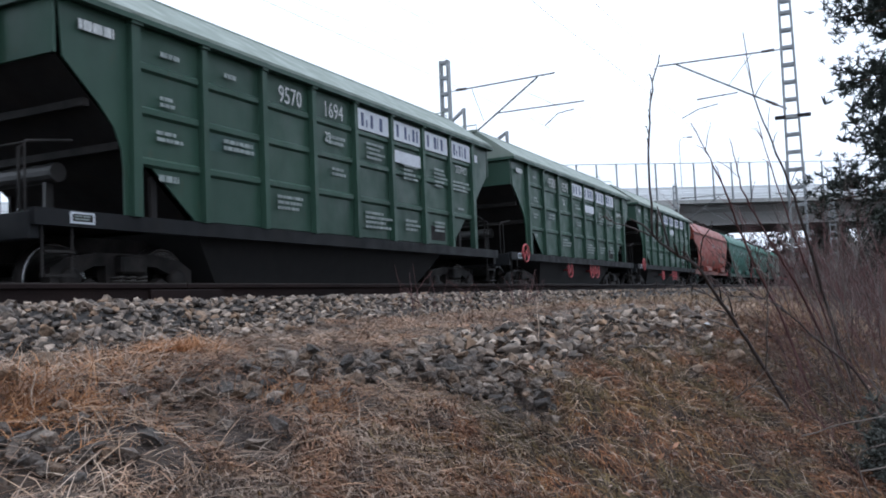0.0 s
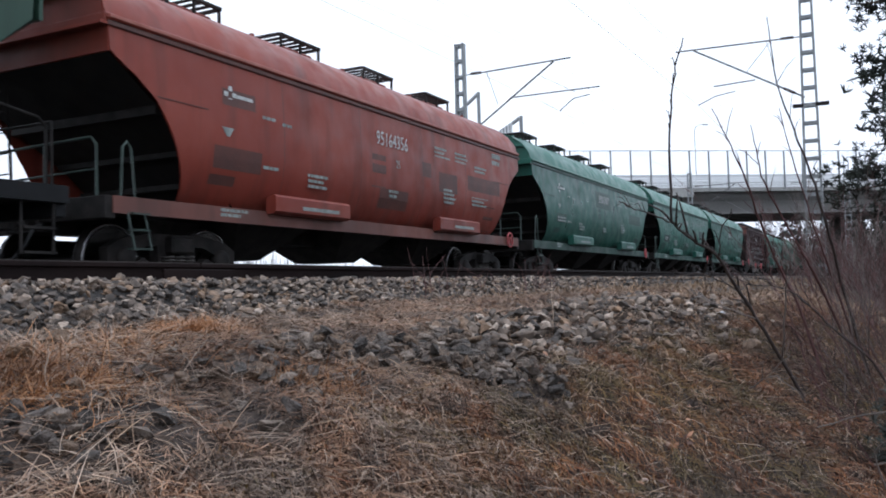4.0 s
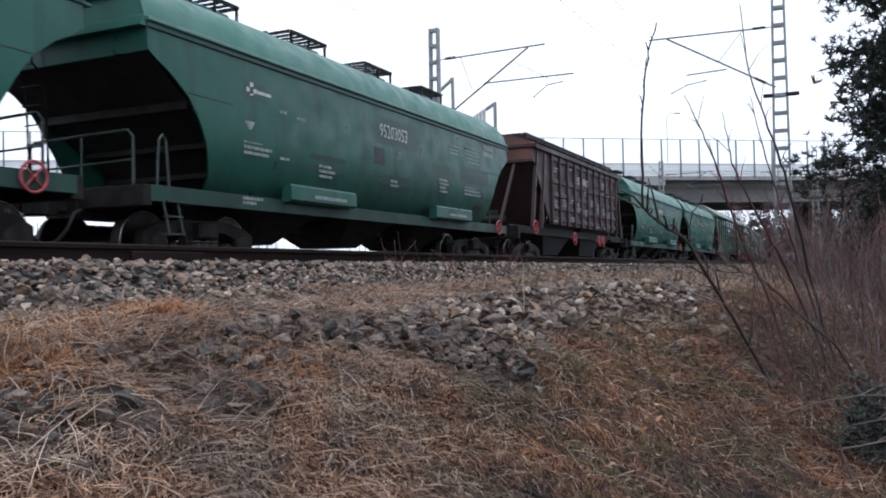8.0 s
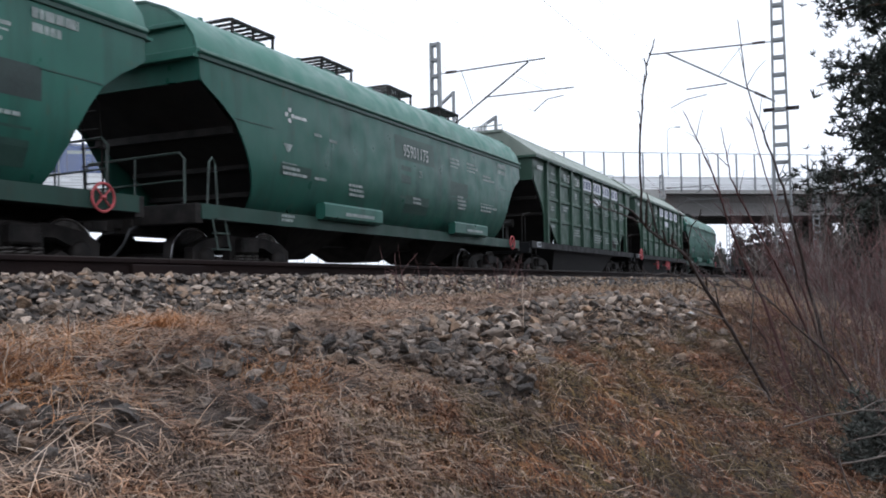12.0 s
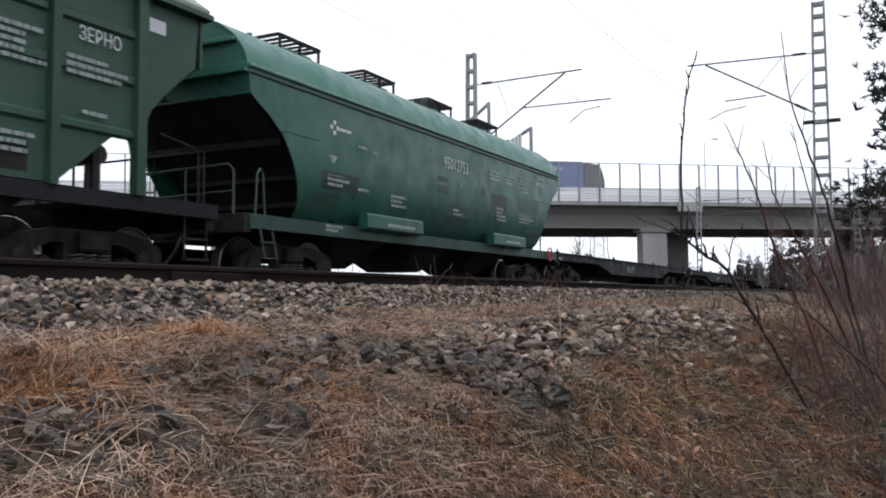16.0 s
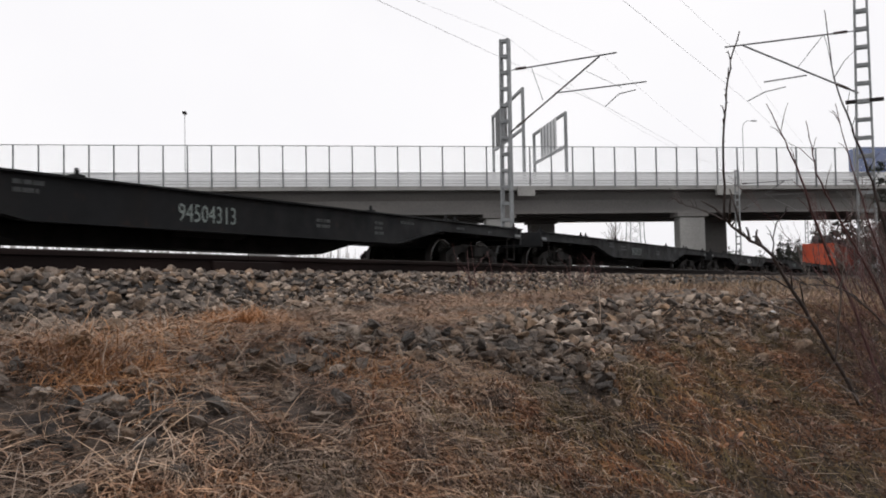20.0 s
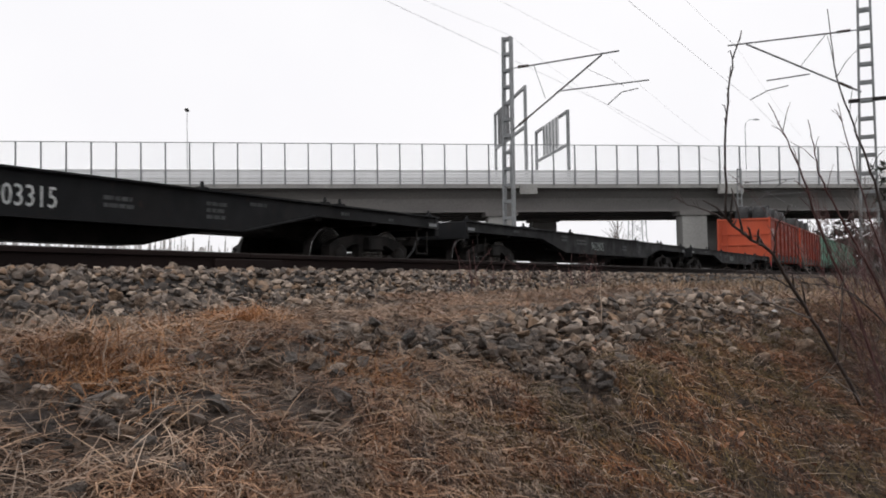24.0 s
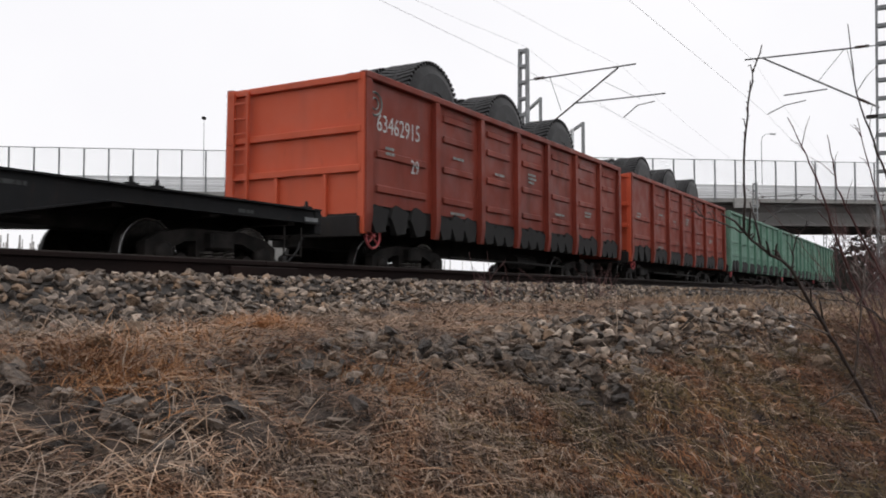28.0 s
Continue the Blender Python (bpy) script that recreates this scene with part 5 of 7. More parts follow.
def make_gondola(side_name, end_name, label, ladder=True):
    w = thing("gondola_wagon", label, "gondola wagon", "goods train wagons")
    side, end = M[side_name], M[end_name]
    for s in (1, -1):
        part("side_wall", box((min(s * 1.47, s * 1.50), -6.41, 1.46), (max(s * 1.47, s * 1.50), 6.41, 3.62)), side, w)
        for y in GRIBS:
            d = 0.09 if abs(y) > 6 else 0.075
            bm = bmesh.new()
            add_loft(bm, [[(s * 1.49, y - d, z), (s * 1.49 + s * t, y - d, z), (s * 1.49 + s * t, y + d, z), (s * 1.49, y + d, z)] for z, t in ((0.98, 0.09), (1.3, 0.13), (3.6, 0.10))])
            part("rib", bm, side, w)
        for a, b in zip(GRIBS, GRIBS[1:]):
            for z, t in (((1.75, 0.04), (2.35, 0.04), (2.95, 0.04), (3.35, 0.03)) if a > -6 else ((1.75, 0.04), (2.35, 0.04))):
                bm = bmesh.new()
                pad = 0.32 if b - a > 1.6 else 0.2
                add_loft(bm, [[(s * 1.502, a + pad * 0.7, z + 0.1), (s * 1.502, a + pad * 0.7, z - 0.1)], [(s * (1.50 + t), a + pad, z + 0.05), (s * (1.50 + t), a + pad, z - 0.06)], [(s * (1.50 + t), b - pad, z + 0.05), (s * (1.50 + t), b - pad, z - 0.06)], [(s * 1.502, b - pad * 0.7, z + 0.1), (s * 1.502, b - pad * 0.7, z - 0.1)]], closed=False)
                bm2 = box((min(s * 1.501, s * (1.50 + t)), a + pad, z - 0.07), (max(s * 1.501, s * (1.50 + t)), b - pad, z + 0.07), 0.02)
                bm.free()
                part("pressing", bm2, side, w)
        part("top_rail", box((min(s * 1.44, s * 1.60), -6.46, 3.58), (max(s * 1.44, s * 1.60), 6.46, 3.70), 0.015), side, w)
        part("side_sill", box((min(s * 1.36, s * 1.48), -6.41, 1.14), (max(s * 1.36, s * 1.48), 6.41, 1.46)), M["soot_shade"], w, "sooty black lower sill")
        edge_rng = random.Random(17)
        for a, b in zip(GRIBS[:-1], GRIBS[1:]):
            for k in range(3):
                y = a + 0.25 + (b - a - 0.3) * k / 3
                bm = bmesh.new()
                up = edge_rng.uniform(1.40, 1.53)
                add_prism(bm, ((y - 0.16, 1.28), (y - 0.10, up - 0.08), (y + 0.02, up), (y + 0.18, up - 0.04), (y + 0.40, 1.38), (y + 0.32, 1.02), (y + 0.04, 0.98)), "x", min(s * 1.42, s * 1.548), max(s * 1.42, s * 1.548))
                part("hatch_hinge", bm, M["soot_shade"], w)
    for e in (-1, 1):
        lo, hi = sorted((e * 6.38, e * 6.42))
        part("end_wall", box((-1.48, lo, 0.98), (1.48, hi, 3.66)), end, w)
        for z in (2.05, 2.72, 3.6):
            part("end_beam", box((-1.5, min(e * 6.42, e * 6.50), z - 0.06), (1.5, max(e * 6.42, e * 6.50), z + 0.06), 0.01), end, w)
        for x in (-1.50, 1.50):
            part("corner_post", box((x - 0.07, min(e * 6.36, e * 6.48), 0.95), (x + 0.07, max(e * 6.36, e * 6.48), 3.66), 0.01), end, w)
        for x in (-0.35, 0.75):
            part("end_rib", box((x - 0.035, min(e * 6.42, e * 6.49), 1.0), (x + 0.035, max(e * 6.42, e * 6.49), 2.0)), end, w)
        if ladder:
            bm = bmesh.new()
            for x in (-1.35, -1.0):
                add_box(bm, (x - 0.03, min(e * 6.50, e * 6.55), 1.0), (x + 0.03, max(e * 6.50, e * 6.55), 3.6))
            for k in range(9):
                add_box(bm, (-1.35, min(e * 6.51, e * 6.54), 1.15 + 0.28 * k), (-1.0, max(e * 6.51, e * 6.54), 1.18 + 0.28 * k))
            part("ladder", bm, end, w)
        part("end_sill", box((-1.5, min(e * 6.42, e * 6.58), 0.9), (1.5, max(e * 6.42, e * 6.58), 1.25), 0.01), M["dark"], w)
        add_bogie(w, e * 4.325)
    part("floor", box((-1.45, -6.45, 1.2), (1.45, 6.45, 1.3)), M["under"], w)
    part("centre_sill", box((-0.3, -6.6, 0.75), (0.3, 6.6, 1.2)), M["under"], w)
    bm = bmesh.new()
    add_rod(bm, (0.9, 0.5, 0.72), (0.9, 1.6, 0.72), 0.17, 12)
    add_rod(bm, (1.2, -3, 0.68), (1.2, 3, 0.66), 0.03, 6)
    part("brake_rigging", bm, M["under"], w)
    add_couplers(w, 6.96)
    part("brake_wheel", BRAKE_WHEEL, None, w, "rusty brake handwheel", at=Matrix.Translation((1.5, -6.1, 0.92)))
    return w


def roll_mesh():
    prof = [(-0.45, 0.44), (-0.45, 0.80), (-0.38, 0.99), (-0.2, 1.04), (0.2, 1.04), (0.38, 0.99), (0.45, 0.80), (0.45, 0.44), (0.34, 0.40), (-0.34, 0.40)]
    bm = bmesh.new()
    sides = 40
    rings = [[(x, r * math.cos(2 * math.pi * k / sides), r * math.sin(2 * math.pi * k / sides)) for k in range(sides)] for x, r in prof]
    vs = add_loft(bm, rings + [rings[0]], caps=False)
    bmesh.ops.remove_doubles(bm, verts=bm.verts[:], dist=0.0005)
    add_rod(bm, (-0.44, 0, 0), (0.44, 0, 0), 0.72, 36)
    for k in range(56):
        t = 2 * math.pi * k / 56
        m = Matrix.Rotation(t, 4, "X")
        for sx in (-1, 1):
            add_box(bm, (min(sx * 0.03, sx * 0.42), -0.035, 0.99), (max(sx * 0.03, sx * 0.42), 0.030, 1.055), m @ Matrix.Rotation(sx * 0.25, 4, "Z"))
    return mesh_of("giant_tyre", bm, M["black"], False)


ROLL = roll_mesh()

# ---- the train put together ----
SPEED, START, EASE = 10.7866, 20.921, 0.00514


def run_of(t):
    """How far the train's first coupling stands along the track at t seconds."""
    return START - SPEED * t - EASE * 0.5 * (t - 14) ** 2


T_, B_, G_, F_, K_ = 14.331, 14.618, 14.72, 19.62, 13.92
TRAIN = []


def couple(w, mid):
    """Enter a wagon with the place of its middle behind the train's first coupling."""
    TRAIN.append((w, mid))
    w.matrix_basis = Matrix.Translation((FAR_X, mid + run_of(0), 0))


at_y = -2 * T_
ribbed_label = "dark green ribbed hopper wagon with pale faded roof"
ribbed = make_ribbed(ribbed_label)
ribbed_plain = [copy_thing(ribbed, Matrix()) for k in range(5)]
for k, w in enumerate([ribbed] + ribbed_plain):
    ribbed_marks(w, 30 + k, ((-5.89, -1.55, 0.95, 1.58) if k in (2, 3, 5) else ()), 4 if k < 2 else 3)
    base = (-2 * T_ - 1.0, -T_ - 0.64, -0.21, T_ + 0.06, None, None)[k]
    if base is not None:
        couple(w, base + 8.07)
for w, words in zip([ribbed] + ribbed_plain, ("9570 1694", "9570 1694", "9583 0295", "9110 2251", "9110 2269", "9110 2301")):
    back = 0.1 if w in (ribbed, ribbed_plain[0]) else 1.33
    lettering(w, words.split()[0], 0.41, 1.580, -1.85 - back, 3.52)
    lettering(w, words.split()[1], 0.41, 1.580, -0.55 - back, 3.52)
    lettering(w, "22", 0.26, 1.580, -0.75 - back, 3.02)
    lettering(w, "ЗЕРНО", 0.24, 1.580, 4.82, 3.10)
y = 2 * T_
red = make_grain("red", "red", "faded red grain hopper wagon with arched roof")
grain_marks(red, "95164356", 50)
couple(red, y + 8.15)
y += G_
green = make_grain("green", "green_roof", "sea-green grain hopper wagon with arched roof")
greens = [green] + [copy_thing(green, Matrix()) for k in range(5)]
for k, (w, number) in enumerate(zip(greens, ("95012407", "95872230", "95203053", "95908713", "95901175", "95012753"))):
    grain_marks(w, number, 60 + k)
for k in range(3):
    couple(greens[k], y + 8.15)
    y += G_
brown = make_brown("dark brown hopper wagon with ribbed sides and worn ends")
couple(brown, y + 8.25)
y += B_
for k in (3, 4):
    couple(greens[k], y + 8.15)
    y += G_
for k in (4, 5):
    couple(([ribbed] + ribbed_plain)[k], y + 8.07)
    y += T_
couple(greens[5], y + 8.15)
y += G_
flat = make_flat("empty black container flat wagon with bare deck")
flats = [flat] + [copy_thing(flat, Matrix()) for k in range(5)]
for k, (w, number) in enumerate(zip(flats, ("94515939", "94504313", "94501310", "94503315", "94523875", "94506011"))):
    flat_marks(w, number, 80 + k)
    couple(w, y + 9.75)
    y += F_
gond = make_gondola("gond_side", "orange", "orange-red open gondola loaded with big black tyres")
gond_b = copy_thing(gond, Matrix())
gond_c = make_gondola("gond_green", "gond_green", "pale green open gondola wagon")
gond_d = copy_thing(gond_c, Matrix())
gond_e = copy_thing(gond_c, Matrix())
for w in (gond, gond_b, gond_c, gond_d, gond_e):
    couple(w, y + 6.8)
    y += K_
lettering(gond, "63462915", 0.44, 1.503, -5.32, 2.88)
lettering(gond, "29", 0.36, 1.543, -4.85, 2.24)
rng = random.Random(5)
for w in (gond, gond_b):
    for yy, z, rows, width in ((-3.2, 2.6, 1, 0.5), (-1.4, 2.5, 1, 0.5), (-3.2, 1.5, 1, 0.7), (0.3, 2.7, 3, 0.5), (-5.6, 2.45, 2, 0.4), (2.0, 1.9, 1, 0.7), (3.9, 2.1, 2, 0.5)):
        bars(w, 1.545, yy, z, rows, width, 0.05, 0.04, "white_dim", rng)
bm = bmesh.new()
add_ring(bm, (1.505, -6.08, 3.2), (1, 0, 0), 0.2, 0.02, 20, 4)
add_ring(bm, (1.505, -6.08, 3.2), (1, 0, 0), 0.1, 0.015, 16, 4)
part("owner_mark", bm, M["white_dim"], gond, "faded round white mark")
TYRES = []
for w, mid in TRAIN:
    if w in (gond, gond_b):
        for k in range(6):
            for x in (-0.62, 0.62):
                TYRES.append((mid - 5.2 + 1.98 * k, x, 2.28))
        for yy in (-3.25, 0.05, 3.35):
            for x in (-0.50, 0.56):
                TYRES.append((mid + yy, x, 3.60))
tyre_obs = []
for yy, x, z in TYRES:
    ob = tagged(new("giant_tyre", ROLL), "black off-road tyre with deep tread blocks", "tyre", "tyres in the gondolas")
    ob.matrix_basis = Matrix.Translation((FAR_X + x, yy + run_of(0), z))
    tyre_obs.append((ob, yy, x, z))

# ---- on the bridge ----
part("roadway", box((B0, 0.3, 10.75), (B1, 17.2, 11.6)), M["concrete_dark"], bridge)


def sign_gantry(x, top, low, width, panel, label, face="parapet"):
    g = thing("sign_gantry", label, "sign gantry", "gantries on the bridge", at=BRIDGE @ Matrix.Translation((x, 0.1, 0)))
    for y in (0.0, width):
        part("post", box((-0.16, y - 0.16, 11.0 if y else 10.2), (0.16, y + 0.16, top)), M["galv"], g)
    for z in (low, top - 0.3):
        part("beam", box((-0.14, 0.16, z), (0.14, width - 0.16, z + 0.3)), M["galv"], g)
    a, b = panel
    part("sign_panel", box((-0.22, width * a, low + 0.2), (-0.15, width * b, top - 0.1)), M[face], g, "dark road sign" if face == "mast_dark" else "grey back of a road sign")
    for k in range(5):
        y = width * (a + (b - a) * (k + 0.5) / 5)
        part("stiffener", box((-0.30, y - 0.05, low + 0.3), (-0.225, y + 0.05, top - 0.2)), M["galv"], g)
    return g


sign_gantry(3.55, 22.0, 17.2, 16.4, (0.45, 0.85), "grey steel gantry with a dark road sign over the bridge", "mast_dark")
sign_gantry(8.5, 19.3, 15.2, 14.2, (0.22, 0.72), "grey steel gantry with a road sign over the bridge")
lamp_post = thing("street_lamp", "slim grey lamp post rising above the bridge", "street lamp", at=BRIDGE @ Matrix.Translation((-33.6, 0.6, 0)))
bm = bmesh.new()
add_rod(bm, (0, 0, 11.6), (0, 0, 18.8), 0.045, 8, 0.028)
part("pole", bm, M["galv"], lamp_post)
part("lamp_head", box((-0.2, -0.5, 18.7), (0.2, 0.3, 18.95), 0.05), M["dark"], lamp_post, "dark lamp head")
bearing = part("drain_box", box((26.2, -0.75, 9.6), (29.2, -0.26, 10.75), 0.03), M["concrete"], bridge, "pale box under the parapet")
part("bracket_plate", box((2.6, -0.6, 9.6), (4.6, -0.26, 10.75), 0.03), M["concrete"], bridge, "pale bracket under the parapet")
far_lamp = thing("street_lamp", "slim grey lamp post with a bent arm above the bridge", "street lamp", at=BRIDGE @ Matrix.Translation((30.3, 0.6, 0)))
bm = bmesh.new()
add_path(bm, [(0, 0, 11.6), (0, 0, 17.6), (0.15, 0, 18.2), (0.6, 0, 18.5), (1.3, 0, 18.55)], [0.05, 0.04, 0.035, 0.03, 0.028], 8)
part("pole", bm, M["galv"], far_lamp)
part("lamp_head", box((1.1, -0.12, 18.46), (1.8, 0.12, 18.60), 0.04), M["galv"], far_lamp, "flat grey lamp head")
ROAD = 11.6


def make_lorry(name, label, body, body_label, length, height):
    t = thing(name, label, "lorry")
    part("trailer_body", box((-length / 2, -1.27, 1.1), (length / 2 - 2.7, 1.27, height), 0.05), body, t, body_label)
    part("chassis", box((-length / 2, -1.1, 0.75), (length / 2 - 2.2, 1.1, 1.1)), M["under"], t)
    bm = bmesh.new()
    x = length / 2
    add_prism(bm, ((x - 2.4, 0.6), (x, 0.6), (x, 2.1), (x - 0.35, 3.3), (x - 0.7, height - 0.35), (x - 2.4, height - 0.1)), "y", -1.22, 1.22)
    part("cab", bm, M["dark"], t, "dark driver's cab")
    bm = bmesh.new()
    add_prism(bm, ((x - 1.5, 2.1), (x - 0.35, 2.1), (x - 0.6, 3.0), (x - 1.5, 3.0)), "y", -1.235, -1.221)
    part("side_window", bm, M["truck_glass"], t)
    for k in (-length / 2 + 1.6, -length / 2 + 2.9, -length / 2 + 4.2, length / 2 - 7.5, length / 2 - 1.4):
        for y in (-1.05, 1.05):
            bm = bmesh.new()
            add_rod(bm, (k, y - 0.15, 0.5), (k, y + 0.15, 0.5), 0.5, 16)
            part("wheel", bm, M["black"], t)
    for k in range(6):
        xx = -length / 2 + 1.2 + k * (length - 4.5) / 6
        part("strap", box((xx, -1.285, 1.2), (xx + 0.06, -1.271, height - 0.1)), M["dark"], t)
    return t


m_tg, tn, tl, tb = nodes_of("tinted_side_glass")
tb.inputs["Base Color"].default_value = (0.02, 0.025, 0.03, 1)
tb.inputs["Roughness"].default_value = 0.05
M["truck_glass"] = m_tg
lorry = make_lorry("lorry", "long lorry with blue tarpaulin sides crossing the bridge", M["truck_blue"], "blue tarpaulin body", 19.6, 4.25)
part("body_lettering", box((1.5, -1.285, 3.2), (4.5, -1.275, 3.55)), M["white_dim"], lorry, "faded white sign shape")
pale_lorry = make_lorry("pale_lorry", "pale grey box lorry crossing the bridge", M["grey_light"], "pale grey box body", 16.0, 3.4)
LORRY_Y, PALE_Y = 4.2, 11.5
lorry.matrix_basis = BRIDGE @ Matrix.Translation((14.7 - 12.05 * 16.5, LORRY_Y, ROAD))
pale_lorry.matrix_basis = BRIDGE @ Matrix.Translation((-45.4 + 18.0 * 18.2, PALE_Y, ROAD)) @ pose(0, 0, 0, 0, 0, 180)

# ---- far pylon ----
pylon = thing("power_pylon", "far grey lattice power pylon", "pylon", at=Matrix.Translation((-77.0, 255.0, -1)))
for sx in (-1, 1):
    for sy in (-1, 1):
        bm = bmesh.new()
        add_path(bm, [(sx * 4.0, sy * 4.0, 0), (sx * 2.2, sy * 2.2, 14), (sx * 1.6, sy * 1.6, 34)], 0.14, 4)
        part("leg", bm, M["galv"], pylon)
for k in range(9):
    z = 2 + 3.2 * k
    w0, w1 = 4.0 - 0.12 * z, 4.0 - 0.12 * (z + 3.2)
    w0, w1 = max(1.6, w0), max(1.6, w1)
    for sy in (-1, 1):
        bm = bmesh.new()
        add_rod(bm, (-w0, sy * w0, z), (w1, sy * w1, z + 3.2), 0.07, 4)
        add_rod(bm, (w0, sy * w0, z), (-w1, sy * w1, z + 3.2), 0.07, 4)
        part("bracing", bm, M["galv"], pylon)
for z in (22, 28):
    bm = bmesh.new()
    add_rod(bm, (-7, 0, z), (7, 0, z), 0.14, 4)
    part("cross_arm", bm, M["galv"], pylon)

# ---- stones ----
def stone_mesh(rng):
    """A flat angular piece of broken rock, about one across: the hull of a few points."""
    sx, sy, sz = rng.uniform(0.85, 1.2), rng.uniform(0.6, 0.95), rng.uniform(0.38, 0.68)
    bm = bmesh.new()
    for k in range(13):
        p = Vector((rng.gauss(0, 1), rng.gauss(0, 1), rng.gauss(0, 1))).normalized()
        m = max(abs(p.x), abs(p.y), abs(p.z))
        p = p.lerp(p / m, 0.45) * rng.uniform(0.82, 1.0)
        bm.verts.new((0.5 * p.x * sx, 0.5 * p.y * sy, 0.5 * p.z * sz))
    hull = bmesh.ops.convex_hull(bm, input=bm.verts)
    for v in [v for v in bm.verts if not v.link_faces]:
        bm.verts.remove(v)
    bm.verts.index_update()
    pts = [tuple(v.co) for v in bm.verts]
    faces = [tuple(v.index for v in f.verts) for f in bm.faces]
    bm.free()
    return pts, faces


def stone_material(name, dark, mid, light, per_island):
    m, n, l, bsdf = nodes_of(name)
    vec = n.new("ShaderNodeTexCoord").outputs["Object"]
    if per_island:
        rand = n.new("ShaderNodeNewGeometry").outputs["Random Per Island"]
    else:
        rand = n.new("ShaderNodeObjectInfo").outputs["Random"]
    r = n.new("ShaderNodeValToRGB")
    e = r.color_ramp.elements
    e[0].position, e[0].color = 0.0, rgb(dark)
    e[1].position, e[1].color = 1.0, rgb(light)
    for at, c in ((0.22, (mid[0] * 0.62, mid[1] * 0.66, mid[2] * 0.70)), (0.45, mid), (0.62, (mid[0] * 1.35, mid[1] * 1.12, mid[2] * 0.86)), (0.72, (mid[0] * 0.8, mid[1] * 0.86, mid[2] * 0.95)), (0.86, (mid[0] * 1.5, mid[1] * 1.52, mid[2] * 1.5))):
        r.color_ramp.elements.new(at).color = rgb(c)
    l.new(rand, r.inputs["Fac"])
    spots = ramp_node(n, l, noise_node(n, l, vec, 35 if per_island else 3.0, 8), 0.35, 0.68, (0.55, 0.54, 0.53), (1.3, 1.25, 1.2))
    col = mix_node(n, l, 1.0, r.outputs["Color"], spots, "MULTIPLY")
    l.new(col, bsdf.inputs["Base Color"])
    bsdf.inputs["Roughness"].default_value = 0.85
    bump_node(n, l, noise_node(n, l, vec, 60 if per_island else 5.0, 8), 0.7, 0.004 if per_island else 0.06, bsdf)
    return m


srng = random.Random(11)
SHAPES = [stone_mesh(srng) for k in range(24)]
M["stone_one"] = stone_material("broken_granite", (0.026, 0.021, 0.018), (0.122, 0.097, 0.080), (0.27, 0.225, 0.19), False)
M["stone_many"] = stone_material("crushed_granite", (0.030, 0.024, 0.020), (0.165, 0.130, 0.105), (0.42, 0.35, 0.29), True)
STONES = []
for pts, faces in SHAPES:
    me = bpy.data.meshes.new("stone")
    me.from_pydata(pts, [], faces)
    me.materials.append(M["stone_one"])
    STONES.append(me)


def full_ground(x, y):
    return ground_z(x, y) + roughness(x, y)


def spin(rng, tip=0.42):
    return Euler((rng.gauss(0, tip), rng.gauss(0, tip), rng.uniform(0, 6.283))).to_matrix()


def loose_stones(name, parent, places, rng):
    """Stones as parts: each one an object on a shared mesh."""
    for x, y, size, lift in places:
        m = Matrix.Translation((x, y, full_ground(x, y) + size * lift)) @ spin(rng).to_4x4() @ Matrix.Diagonal((size, size, size, 1))
        part(name, rng.choice(STONES), None, parent, at=m)


def joined_stones(name, label, places, rng, parent=None):
    verts, faces = [], []
    for x, y, size, lift in places:
        r = spin(rng)
        z = full_ground(x, y) + size * lift
        k = len(verts)
        pts, tris = rng.choice(SHAPES)
        for p in pts:
            q = r @ Vector(p)
            verts.append((x + q.x * size, y + q.y * size, z + q.z * size))
        faces += [tuple(i + k for i in f) for f in tris]
    me = bpy.data.meshes.new(name)
    me.from_pydata(verts, [], faces)
    me.materials.append(M["stone_many"])
    ob = tagged(new(name, me), label, "" if parent else "stones", kind="stuff")
    ob.parent = parent
    return ob


def ballast_foot(y):
    """Where the slope of the ballast runs out into the grass."""
    return -2.98 - 0.27 * smooth(2.2, 3.6, y) - 0.37 * smooth(3.4, 6.0, y)


brng = random.Random(21)
shoulder = []
for k in range(8600):
    y = 1.0 + 13.0 * brng.random() ** 1.25
    foot = ballast_foot(y) + 0.16 * noise.noise(Vector((y * 1.7, 0, 0)))
    x = brng.uniform(-4.75, foot + 0.05)
    if x > foot - 0.22 and brng.random() < 0.45:
        continue
    shoulder.append((x, y, brng.choice((0.035, 0.045, 0.055, 0.06, 0.07, 0.085)) * brng.uniform(0.85, 1.2), brng.uniform(0.1, 0.55)))
near_shoulder = [p for p in shoulder if 1.9 < p[1] < 4.2 and -3.75 < p[0] < -3.2][:300]
picked = set(near_shoulder)
joined_stones("ballast", "grey crushed granite ballast along the rail", [p for p in shoulder if p not in picked], brng)
ballast_edge = thing("ballast_shoulder", "sloping shoulder of loose grey ballast stones", "ballast", kind="structure")
loose_stones("stone", ballast_edge, near_shoulder, brng)
joined_stones("track_ballast", "grey ballast between the sleepers of the near track", [(brng.uniform(-7.3, -4.3), brng.uniform(-8, 16), brng.uniform(0.04, 0.08), 0.1) for k in range(6500)] + [(brng.uniform(-4.5, -3.6), brng.uniform(-8, 1.0), brng.uniform(0.04, 0.08), 0.25) for k in range(2600)], brng)
joined_stones("far_ballast", "grey ballast stones along the track further off", [(brng.uniform(-4.7, -3.6), 14 + 45 * brng.random() ** 1.5, brng.uniform(0.06, 0.11), 0.3) for k in range(1800)], brng)

